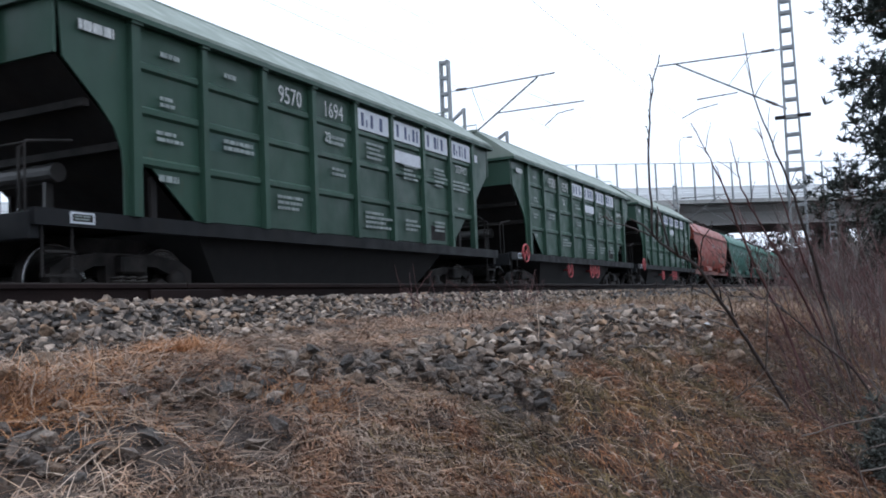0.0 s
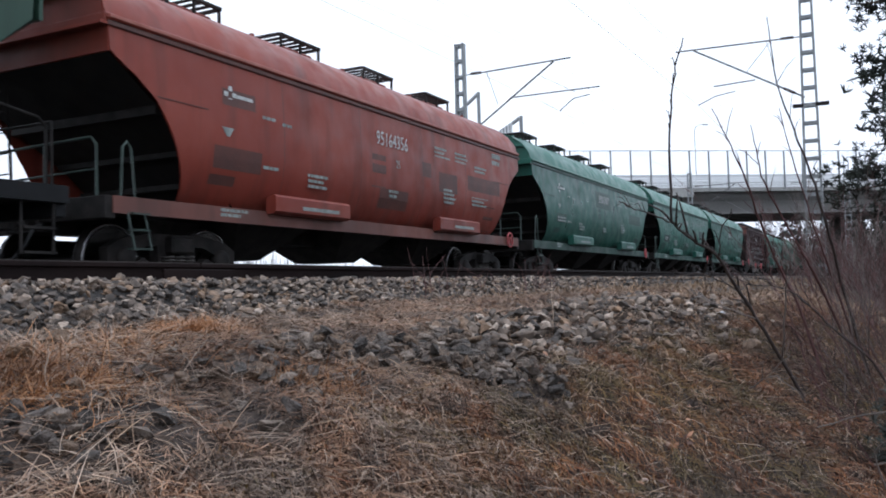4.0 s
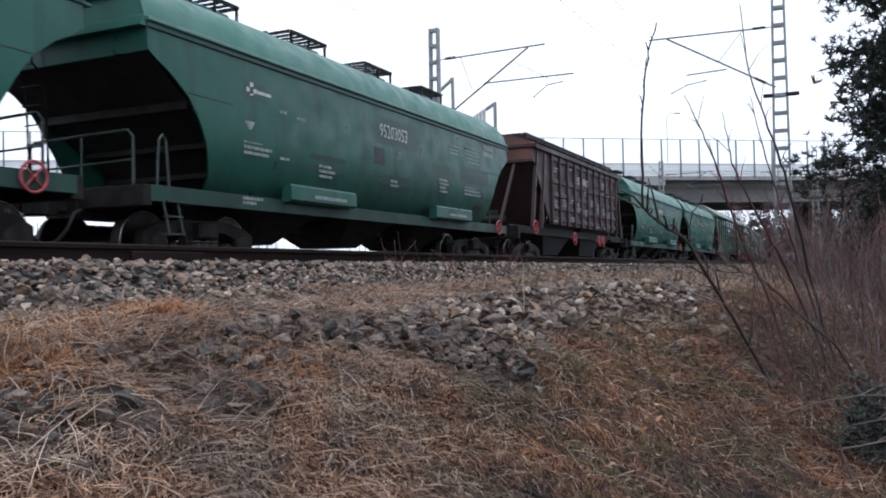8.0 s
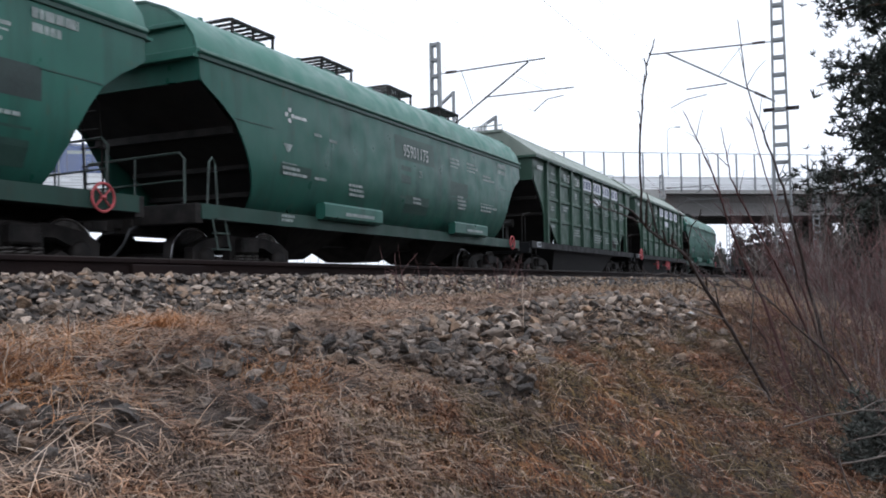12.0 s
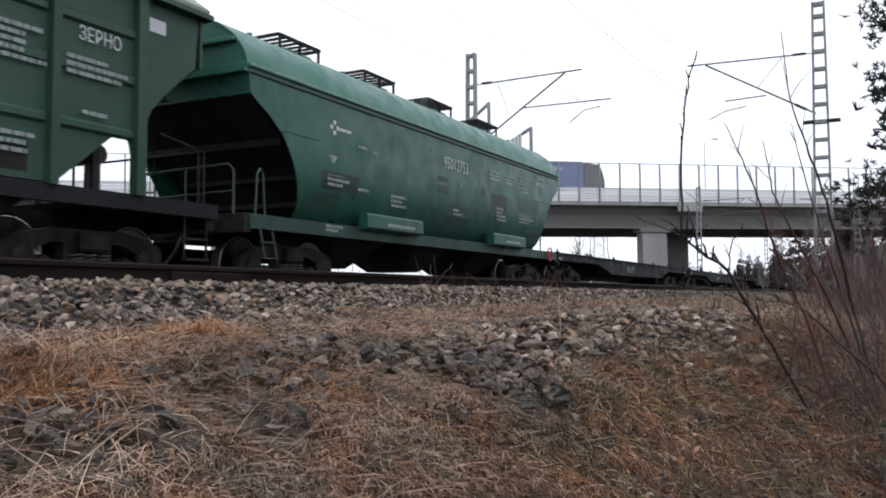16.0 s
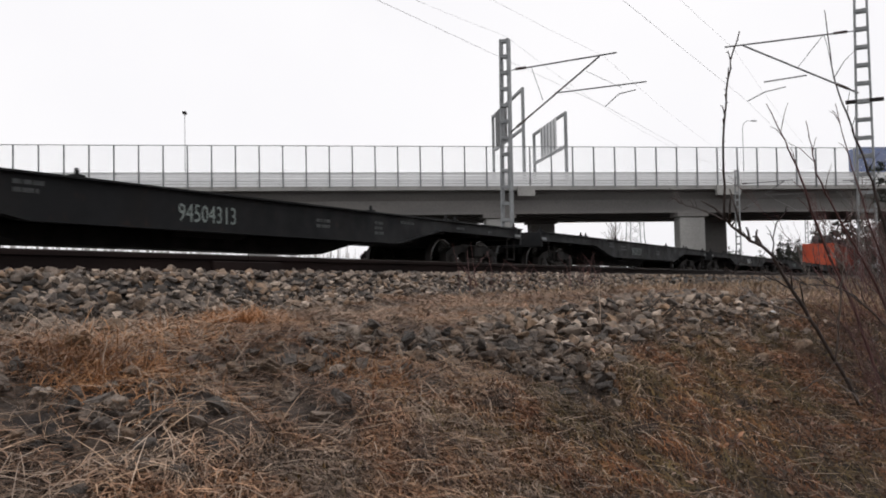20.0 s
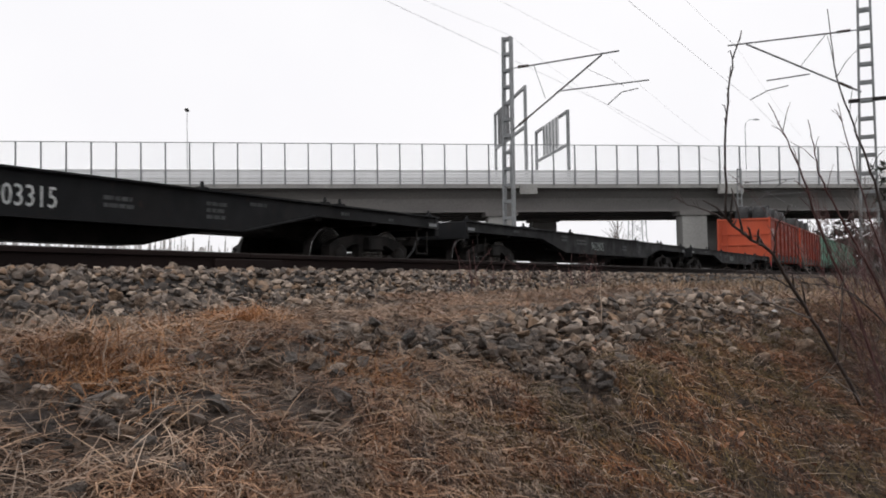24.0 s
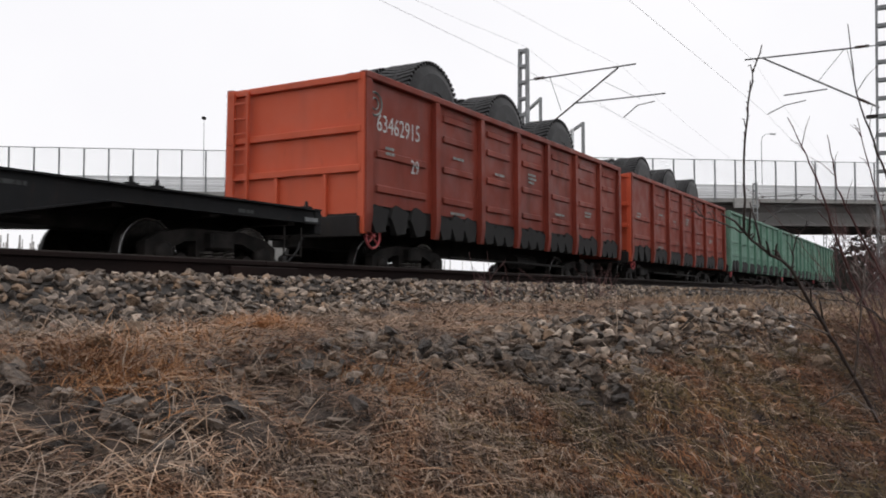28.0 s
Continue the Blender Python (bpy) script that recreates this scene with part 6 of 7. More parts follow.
heap = thing("stone_heap", "spread heap of broken grey granite stones in dry grass", "stone heap")
line = ((-1.90, 2.95, 0.14), (-1.68, 3.5, 0.26), (-1.62, 4.0, 0.34), (-1.58, 4.6, 0.46), (-1.48, 5.4, 0.62), (-1.40, 6.2, 0.68), (-1.34, 7.0, 0.62))
places = []
for k in range(1150):
    t = brng.random() ** 0.9 * (len(line) - 1.001)
    i = int(t)
    f = t - i
    (xa, ya, wa), (xb, yb, wb) = line[i], line[i + 1]
    w = wa + (wb - wa) * f
    g = brng.gauss(0, 0.55)
    if abs(g) > 1.25:
        continue
    places.append((xa + (xb - xa) * f + g * w, ya + (yb - ya) * f + brng.uniform(-0.15, 0.15), brng.uniform(0.04, 0.10), brng.uniform(0.3, 0.9) if abs(g) < 0.6 else 0.35))
for k in range(70):
    places.append((-1.43 + brng.gauss(0, 0.13), 3.55 + brng.gauss(0, 0.16), brng.uniform(0.045, 0.10), brng.uniform(0.3, 0.8)))
for k in range(60):
    places.append((-1.15 + brng.gauss(0, 0.16), 5.6 + brng.gauss(0, 0.5), brng.uniform(0.04, 0.10), brng.uniform(0.2, 0.6)))
places.sort(key=lambda p: p[0] ** 2 + p[1] ** 2)
loose_stones("stone", heap, places[:300], brng)
joined_stones("rubble", "broken grey granite further back in the heap", places[300:], brng, heap)

scattered = thing("scattered_stones", "loose grey stones strewn among dry grass", "stones")
places = [(-1.84 + brng.gauss(0, 0.20), 1.40 + brng.gauss(0, 0.14), brng.uniform(0.035, 0.075), brng.uniform(0.2, 0.5)) for k in range(64)]
places += [(-1.88, 1.50, 0.11, 0.2), (-1.66, 1.62, 0.09, 0.25), (-1.70, 1.74, 0.10, 0.15), (-1.62, 1.90, 0.08, 0.2), (-1.58, 2.06, 0.12, 0.15), (-1.60, 2.16, 0.09, 0.5), (-2.25, 1.72, 0.12, 0.25), (-2.10, 1.35, 0.12, 0.3), (-2.12, 1.28, 0.10, 0.3), (-1.92, 1.12, 0.13, 0.15), (-1.85, 1.05, 0.10, 0.3), (-2.50, 2.03, 0.12, 0.3), (-1.95, 2.35, 0.10, 0.3), (-1.88, 2.42, 0.09, 0.3), (-1.98, 2.10, 0.11, 0.2), (-1.80, 2.55, 0.12, 0.25), (-1.72, 2.62, 0.09, 0.3), (-0.67, 5.6, 0.2, 0.3)]
places += [(-1.93 + brng.gauss(0, 0.14), 2.45 + brng.gauss(0, 0.22), brng.uniform(0.05, 0.11), brng.uniform(0.1, 0.35)) for k in range(44)]
places += [(-2.02 + brng.gauss(0, 0.10), 3.0 + brng.gauss(0, 0.22), brng.uniform(0.05, 0.11), brng.uniform(0.2, 0.5)) for k in range(40)]
places += [(brng.uniform(-3.65, -3.1), brng.uniform(1.0, 6.0), brng.uniform(0.03, 0.075), brng.uniform(0.1, 0.3)) for k in range(70)]
places += [(brng.uniform(-3.3, -1.7), brng.uniform(1.2, 5.5), brng.uniform(0.03, 0.085), brng.uniform(0.1, 0.35)) for k in range(120)]
places += [(brng.uniform(-1.2, -0.8), brng.uniform(5.6, 7.2), brng.uniform(0.04, 0.09), 0.3) for k in range(22)]
loose_stones("stone", scattered, places, brng)


# ---- dry grass ----
def straw_material(name, colours, rough=0.8, tints=None):
    m, n, l, bsdf = nodes_of(name)
    rand = n.new("ShaderNodeNewGeometry").outputs["Random Per Island"]
    r = n.new("ShaderNodeValToRGB")
    e = r.color_ramp.elements
    e[0].position, e[0].color = 0.0, rgb(colours[0])
    e[1].position, e[1].color = 1.0, rgb(colours[-1])
    for k, c in enumerate(colours[1:-1]):
        r.color_ramp.elements.new((k + 1) / (len(colours) - 1)).color = rgb(c)
    l.new(rand, r.inputs["Fac"])
    vec = n.new("ShaderNodeTexCoord").outputs["Object"]
    patch = ramp_node(n, l, noise_node(n, l, vec, 1.7, 4), 0.35, 0.68, (0.62, 0.60, 0.59), (1.28, 1.24, 1.18))
    col = mix_node(n, l, 1.0, r.outputs["Color"], patch, "MULTIPLY")
    if tints:
        hue = mix_node(n, l, ramp_node(n, l, noise_node(n, l, vec, 2.6, 5, (1.0, 1.3, 1.0)), 0.42, 0.58), tints[0], tints[1])
        hue = mix_node(n, l, ramp_node(n, l, noise_node(n, l, vec, 4.3, 4, (1.2, 0.8, 1.0)), 0.55, 0.66), hue, tints[2])
        col = mix_node(n, l, 1.0, col, hue, "MULTIPLY")
    l.new(col, bsdf.inputs["Base Color"])
    bsdf.inputs["Roughness"].default_value = rough
    return m


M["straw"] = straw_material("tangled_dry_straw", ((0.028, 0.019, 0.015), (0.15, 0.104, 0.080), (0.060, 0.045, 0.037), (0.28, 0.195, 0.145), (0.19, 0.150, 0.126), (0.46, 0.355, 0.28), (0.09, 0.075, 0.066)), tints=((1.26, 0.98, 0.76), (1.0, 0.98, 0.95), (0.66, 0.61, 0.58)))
M["stem"] = straw_material("bent_tan_stems", ((0.27, 0.165, 0.105), (0.42, 0.30, 0.205), (0.17, 0.10, 0.06), (0.32, 0.26, 0.215)))
M["pale_straw"] = straw_material("bleached_straw", ((0.33, 0.25, 0.19), (0.44, 0.345, 0.27), (0.28, 0.225, 0.185)))
M["rusty_grass"] = straw_material("rusty_dry_grass", ((0.22, 0.095, 0.035), (0.36, 0.175, 0.07), (0.27, 0.115, 0.045), (0.46, 0.25, 0.12)))
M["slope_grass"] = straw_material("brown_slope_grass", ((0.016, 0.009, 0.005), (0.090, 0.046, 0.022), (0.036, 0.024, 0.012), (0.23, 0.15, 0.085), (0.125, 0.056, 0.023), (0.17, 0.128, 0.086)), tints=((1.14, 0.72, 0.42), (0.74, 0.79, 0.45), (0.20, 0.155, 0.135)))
M["field_grass"] = straw_material("yellow_far_grass", ((0.26, 0.165, 0.095), (0.34, 0.235, 0.15), (0.15, 0.105, 0.07), (0.20, 0.165, 0.13)))


def blades(name, label, count, place, length, width, rise, heading, spread, material, seed, droop=0.6, lift=0.03, segs=3):
    """A field of bent blades, each a strip of its own. place(rng) gives x, y."""
    rg = np.random.default_rng(seed)
    rng = random.Random(seed)
    xy = np.array([place(rng) for k in range(count)])
    z = np.array([full_ground(x, y) for x, y in xy])
    ln = rg.uniform(length[0], length[1], count) * rg.uniform(0.6, 1.0, count)
    wd = rg.uniform(width[0], width[1], count)
    az = rg.normal(heading, spread, count) if spread < 3 else rg.uniform(0, 2 * math.pi, count)
    el = np.radians(rg.uniform(rise[0], rise[1], count))
    sink = droop * rg.uniform(0.2, 1.3, count) / segs
    turn = rg.normal(0, 0.3, count) / segs
    side = np.stack([-np.sin(az), np.cos(az), rg.normal(0, 0.5, count)], 1)
    side /= np.linalg.norm(side, axis=1, keepdims=True)
    s = side * (wd / 2)[:, None]
    p = np.stack([xy[:, 0], xy[:, 1], z + rg.uniform(0.0, lift * 0.6, count)], 1)
    rows = [p - s, p + s]
    over = rg.uniform(0.002, lift, count)
    for k in range(segs):
        d = np.stack([np.cos(az) * np.cos(el), np.sin(az) * np.cos(el), np.sin(el)], 1)
        p = p + d * (ln / segs)[:, None]
        low = np.array([full_ground(x, y) for x, y in p[:, :2]]) + over * (1 - 0.5 * k / segs)
        p[:, 2] = np.maximum(p[:, 2], low)
        f = 0.95 if k < segs - 1 else 0.25
        rows += [p - s * f, p + s * f]
        el, az = el - sink, az + turn
    w = 2 * (segs + 1)
    verts = np.stack(rows, 1).reshape(-1, 3)
    first = np.arange(count)[:, None] * w
    quads = np.concatenate([first + np.array([[2 * k, 2 * k + 1, 2 * k + 3, 2 * k + 2]]) for k in range(segs)], 1).reshape(-1, 4)
    me = bpy.data.meshes.new(name)
    me.from_pydata(verts.tolist(), [], quads.tolist())
    me.materials.append(material)
    return tagged(new(name, me), label, "grass", kind="stuff")


STONY = ((-1.86, 1.42, 0.25), (-1.62, 2.05, 0.13), (-1.93, 2.45, 0.2), (-1.43, 3.55, 0.22), (-2.02, 3.0, 0.2), (-2.1, 1.3, 0.12), (-1.70, 1.70, 0.14))


def bare(x, y):
    """How stony the ground is: little grass grows there."""
    for a, b, r in STONY:
        if (x - a) ** 2 + (y - b) ** 2 < r * r:
            return True
    for (xa, ya, wa), (xb, yb, wb) in zip(line, line[1:]):
        if ya <= y < yb:
            return abs(x - xa - (xb - xa) * (y - ya) / (yb - ya)) < wa * 0.8
    return False


def bench_edge(y):
    return -1.36 + 0.13 * smooth(4.0, 5.4, y) + 0.75 * smooth(5.4, 8.0, y)


def near_y(rng, a=0.75, b=9.0, power=1.6):
    return a + (b - a) * rng.random() ** power


def on_bench(rng):
    for k in range(4):
        y = near_y(rng)
        x = rng.uniform(ballast_foot(y) - 0.06, bench_edge(y) + 0.22)
        if not bare(x, y) or rng.random() < 0.17:
            break
    return x, y


def on_slope(rng):
    for k in range(4):
        y = near_y(rng, 1.0, 9.0, 1.3)
        x = bench_edge(y) - 0.06 + rng.gauss(0, 0.08) + 2.3 * rng.random() ** 1.3
        if not bare(x, y) or rng.random() < 0.12:
            break
    return x, y


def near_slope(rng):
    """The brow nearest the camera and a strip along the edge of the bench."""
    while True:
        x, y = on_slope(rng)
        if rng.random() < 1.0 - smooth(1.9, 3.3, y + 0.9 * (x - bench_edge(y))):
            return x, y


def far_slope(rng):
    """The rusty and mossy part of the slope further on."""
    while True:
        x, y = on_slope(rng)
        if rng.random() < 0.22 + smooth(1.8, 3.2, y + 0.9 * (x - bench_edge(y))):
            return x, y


def anywhere(rng):
    return on_bench(rng) if rng.random() < 0.65 else on_slope(rng)


def patches(spots):
    def place(rng):
        x, y, r = rng.choice(spots)
        return x + rng.gauss(0, r), y + rng.gauss(0, r)
    return place


blades("dry_grass", "flattened tangled dry grass covering the bench", 70000, on_bench, (0.035, 0.13), (0.0016, 0.0039), (-10, 22), 0, 9, M["straw"], 1, 0.3, 0.032)
blades("bent_stems", "long bent tan grass stems lying over one another", 2600, lambda rng: (rng.uniform(-3.0, -1.3), near_y(rng, 0.9, 5.5, 1.3)), (0.10, 0.34), (0.0014, 0.0028), (-6, 34), 0, 9, M["stem"], 12, 0.6, 0.05, 4)
blades("bleached_stems", "pale bleached grass stems lying about", 6500, anywhere, (0.06, 0.26), (0.0014, 0.0030), (-2, 40), 0, 9, M["pale_straw"], 2, 0.45, 0.05, 3)
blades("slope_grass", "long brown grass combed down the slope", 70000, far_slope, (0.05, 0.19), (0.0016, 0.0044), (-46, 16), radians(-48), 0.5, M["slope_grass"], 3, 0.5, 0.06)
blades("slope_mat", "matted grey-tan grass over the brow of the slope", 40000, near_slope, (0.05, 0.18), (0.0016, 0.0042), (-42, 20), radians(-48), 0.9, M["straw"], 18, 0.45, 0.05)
blades("slope_straw", "pale dry grass combed down the slope", 8500, on_slope, (0.05, 0.20), (0.0013, 0.0028), (-40, 24), radians(-50), 0.6, M["pale_straw"], 4, 0.4, 0.07)
blades("slope_stems", "tan dry stems leaning down the slope", 2400, on_slope, (0.10, 0.28), (0.0012, 0.0024), (-30, 34), radians(-55), 0.7, M["stem"], 14, 0.6, 0.08, 4)
blades("rusty_grass", "rust-coloured dry grass in tufts on the bench", 5200, patches(((-2.70, 2.80, 0.09), (-2.62, 2.90, 0.07), (-2.66, 2.84, 0.12), (-2.05, 1.72, 0.12), (-2.12, 1.62, 0.09), (-2.66, 2.84, 0.06), (-2.08, 1.66, 0.16), (-1.75, 2.55, 0.10), (-2.3, 2.2, 0.16))), (0.05, 0.15), (0.0013, 0.0028), (-5, 65), 0, 9, M["rusty_grass"], 5, 0.8)
blades("far_grass", "yellowed grass along the track further off", 15000, lambda rng: (rng.uniform(-3.6, 1.5), 8 + 38 * rng.random() ** 1.5), (0.06, 0.20), (0.005, 0.010), (10, 75), 0, 9, M["field_grass"], 6, 0.8)

blades("bench_grass", "short dry grass on the wider bench", 24000, lambda rng: (rng.uniform(-3.5, 0.3), 4.2 + 6.5 * rng.random()), (0.04, 0.15), (0.0025, 0.005), (-5, 45), 0, 9, M["straw"], 7, 0.6)

blades("verge_grass", "dry grass over the rest of the embankment", 26000, lambda rng: (rng.uniform(-3.6, 6.0), rng.uniform(-9.0, 0.9)), (0.08, 0.28), (0.004, 0.009), (-30, 25), radians(-50), 0.9, M["slope_grass"], 15, 0.5, 0.05, 2)
blades("verge_straw", "pale straw over the rest of the embankment", 12000, lambda rng: (rng.uniform(-3.6, 6.0), rng.uniform(-9.0, 1.2)), (0.08, 0.28), (0.003, 0.007), (-20, 25), 0, 9, M["straw"], 16, 0.5, 0.05, 2)
blades("lower_grass", "brown grass at the foot of the embankment", 14000, lambda rng: (rng.uniform(0.9, 6.0), rng.uniform(0.5, 12.0)), (0.08, 0.28), (0.004, 0.009), (-25, 25), radians(-50), 0.9, M["slope_grass"], 17, 0.5, 0.05, 2)

# ---- fallen leaves ----
M["leaf"] = straw_material("fallen_brown_leaves", ((0.20, 0.09, 0.05), (0.28, 0.15, 0.09), (0.06, 0.035, 0.028), (0.12, 0.06, 0.04), (0.36, 0.27, 0.22)), 0.6)
lv, lf = [], []
lrng = random.Random(8)
for k in range(1250):
    if k < 260:
        x, y = anywhere(lrng)
    else:
        y = lrng.uniform(3.0, 8.0)
        x = bench_edge(y) + 0.45 + 1.5 * lrng.random()
    c = Vector((x, y, full_ground(x, y) + lrng.uniform(0.01, 0.06)))
    r = spin(lrng)
    s = lrng.uniform(0.010, 0.024)
    q = len(lv)
    for u, v, w in ((-1, 0, 0), (-0.4, -0.55, 0.15), (0.5, -0.45, 0.2), (1, 0, 0), (0.5, 0.45, 0.2), (-0.4, 0.55, 0.15)):
        p = c + r @ Vector((u * s, v * s, w * s))
        lv.append(tuple(p))
    lf.append(tuple(range(q, q + 6)))
me = bpy.data.meshes.new("fallen_leaves")
me.from_pydata(lv, [], lf)
me.materials.append(M["leaf"])
tagged(new("fallen_leaves", me), "brown fallen leaves among the grass", "leaves", kind="stuff")
paper_bm = bmesh.new()
add_loft(paper_bm, [[(-0.05, -0.03, 0.0), (-0.01, -0.03, 0.02), (0.04, -0.02, 0.01)], [(-0.04, 0.03, 0.01), (0.0, 0.03, 0.03), (0.05, 0.03, 0.0)]], closed=False)
M["paper"] = plain("crumpled_white_paper", (0.42, 0.41, 0.41), (0.3, 0.29, 0.29), 9.0, 0.8)
for x, y in ((-0.94, 6.27), (-1.02, 6.75), (-1.05, 8.2)):
    ob = part("paper_scrap", paper_bm.copy(), M["paper"], at=Matrix.Translation((x, y, full_ground(x, y) + 0.02)))
    tagged(ob, "small crumpled pale paper scrap on grass", "litter")


# ---- shrubs ----
M["twig"] = plain("dark_wet_bark", (0.034, 0.026, 0.024), (0.06, 0.044, 0.039), 8.0, 0.8, fine=80)
M["twig_red"] = plain("reddish_young_bark", (0.080, 0.036, 0.034), (0.13, 0.062, 0.058), 6.0, 0.7, fine=80)
M["twig_pale"] = plain("grey_dead_twig", (0.13, 0.108, 0.098), (0.20, 0.168, 0.15), 6.0, 0.8, fine=80)


def smooth_path(pts, n=5):
    """A rounded line through a few points."""
    pts = [Vector(p) for p in pts]
    ext = [2 * pts[0] - pts[1]] + pts + [2 * pts[-1] - pts[-2]]
    out = []
    for i in range(1, len(ext) - 2):
        p0, p1, p2, p3 = ext[i - 1:i + 3]
        for k in range(n):
            t = k / n
            out.append(0.5 * (2 * p1 + (p2 - p0) * t + (2 * p0 - 5 * p1 + 4 * p2 - p3) * t * t + (3 * p1 - p0 - 3 * p2 + p3) * t ** 3))
    return out + [pts[-1]]


def branch(bm, pts, r0, r1, rng, twigs=6, length=0.25, buds=True, sides=5, jitter=0.0035):
    path = smooth_path(pts)
    path = [p + Vector((rng.gauss(0, jitter), rng.gauss(0, jitter), rng.gauss(0, jitter))) for p in path]
    n = len(path)
    add_path(bm, path, [r0 + (r1 - r0) * i / (n - 1) for i in range(n)], sides)
    for k in range(twigs):
        i = rng.randrange(max(1, n // 4), n - 1)
        d = (path[i + 1] - path[i]).normalized()
        out = (d + Vector((rng.gauss(0, 0.6), rng.gauss(0, 0.6), rng.uniform(-0.1, 0.6)))).normalized()
        ln = length * rng.uniform(0.4, 1.1)
        q = path[i] + out * ln * 0.5 + Vector((0, 0, 0.02))
        add_path(bm, [path[i], q, path[i] + out * ln + Vector((0, 0, 0.05 * ln))], [r1 * 1.3, r1, r1 * 0.6], 4)
    if buds:
        for i in range(n // 3, n - 1, 1):
            o = Vector((rng.gauss(0, 1), rng.gauss(0, 1), rng.gauss(0, 0.5))).normalized()
            add_rod(bm, path[i], path[i] + o * (r1 * 3.5) + Vector((0, 0, r1 * 3)), r1 * 1.1, 4, r1 * 0.5)


trng = random.Random(31)
willow = thing("leafless_shrub", "leafless willow shrub with long bare shoots", "shrub")
for pts, r0, r1, mat, tw, ln in (
        (((-0.30, 5.45, -0.85), (-0.361, 5.20, -0.651), (-0.496, 4.75, -0.262), (-0.571, 4.30, -0.021), (-0.604, 4.05, 0.112), (-0.658, 3.75, 0.177), (-0.703, 3.55, 0.245)), 0.012, 0.005, "twig", 7, 0.16),
        (((-0.703, 3.55, 0.245), (-0.783, 3.50, 0.282), (-0.852, 3.50, 0.309), (-0.906, 3.50, 0.345)), 0.004, 0.0016, "twig", 3, 0.10),
        (((-0.703, 3.55, 0.245), (-0.671, 3.42, 0.535), (-0.634, 3.33, 0.758), (-0.572, 3.25, 0.920)), 0.0056, 0.0024, "twig", 3, 0.05),
        (((-0.22, 5.75, -0.75), (-0.355, 5.30, -0.196), (-0.460, 4.90, 0.170), (-0.526, 4.65, 0.463), (-0.573, 4.50, 0.638), (-0.659, 4.40, 0.858)), 0.010, 0.0022, "twig_red", 6, 0.16),
        (((0.02, 6.1, -0.8), (-0.128, 5.60, -0.103), (-0.173, 5.30, 0.174), (-0.232, 5.00, 0.498), (-0.300, 4.90, 0.734), (-0.380, 4.75, 1.020), (-0.403, 4.60, 1.339)), 0.012, 0.0022, "twig", 5, 0.14),
        (((-0.02, 6.2, -0.75), (-0.265, 5.60, -0.035), (-0.351, 5.40, 0.183), (-0.472, 5.10, 0.475), (-0.511, 5.00, 0.629), (-0.531, 4.90, 0.845)), 0.010, 0.0022, "twig_red", 5, 0.14),
        (((0.0, 6.5, -0.8), (-0.217, 6.00, 0.034), (-0.282, 5.80, 0.295), (-0.385, 5.60, 0.742), (-0.439, 5.50, 1.032)), 0.009, 0.0022, "twig_red", 4, 0.14),
        (((0.15, 5.15, -0.75), (0.024, 5.00, -0.475), (-0.059, 4.90, -0.369), (-0.166, 4.80, -0.261), (-0.341, 4.60, -0.066), (-0.548, 4.40, -0.022)), 0.009, 0.0022, "twig", 8, 0.22),
        (((-0.43, 4.95, -0.45), (-0.37, 4.60, -0.10), (-0.34, 4.45, 0.08)), 0.005, 0.003, "twig_pale", 2, 0.12),
        (((-0.52, 4.62, -0.20), (-0.66, 4.45, -0.13), (-0.80, 4.35, -0.04)), 0.005, 0.002, "twig_pale", 3, 0.10),
        (((-0.56, 4.35, -0.05), (-0.70, 4.20, 0.03), (-0.84, 4.1, 0.02)), 0.004, 0.0018, "twig", 4, 0.12),
        (((-0.60, 4.05, 0.11), (-0.56, 3.9, 0.22), (-0.50, 3.82, 0.29)), 0.0035, 0.0018, "twig", 2, 0.08)):
    bm = bmesh.new()
    branch(bm, pts, r0, r1, trng, int(tw * 1.8), ln * 1.15, jitter=0.0022)
    part("shoot", bm, M[mat], willow, smooth=True)
for cx, cy, n in ((0.10, 4.85, 8), (0.42, 4.45, 9), (0.42, 5.05, 16), (-0.22, 5.55, 8), (0.10, 5.6, 26), (0.45, 5.9, 34), (0.25, 6.6, 36), (0.75, 6.6, 36), (0.1, 7.4, 34), (0.6, 7.6, 36), (1.1, 7.4, 30), (0.5, 8.8, 36), (1.2, 9.0, 32), (0.2, 10.2, 30), (0.8, 5.2, 18), (-0.85, 13.6, 34), (-0.45, 12.4, 38), (0.05, 13.4, 38), (0.35, 11.6, 30)):
    shrub = thing("thicket_shrub", "dense leafless reddish-brown thicket", "shrub", "thicket beside the track")
    for k in range(int(n * 0.8)):
        bx, by = cx + 0.10 + trng.gauss(0, 0.30), cy + trng.gauss(0, 0.3)
        h = trng.uniform(0.6, 1.35) * (1.0 if k % 7 else 1.3) * (0.8 if cy < 5.2 else 1.0)
        lean = Vector((trng.gauss(-0.14, 0.36), trng.gauss(-0.05, 0.30), 1)).normalized()
        b = Vector((bx, by, full_ground(bx, by) - 0.03))
        bend = Vector((trng.gauss(0, 0.11), trng.gauss(0, 0.09), 0))
        bm = bmesh.new()
        branch(bm, (b, b + lean * h * 0.45 + bend, b + lean * h + bend * 0.3), trng.uniform(0.0022, 0.0045) * (2.0 if cy > 11 else 1.0), 0.0009 * (3.0 if cy > 11 else 1.0), trng, 20, 0.26, False, 4)
        part("shoot", bm, M[trng.choice(("twig", "twig_red", "twig_red", "twig_red", "twig_pale"))], shrub)
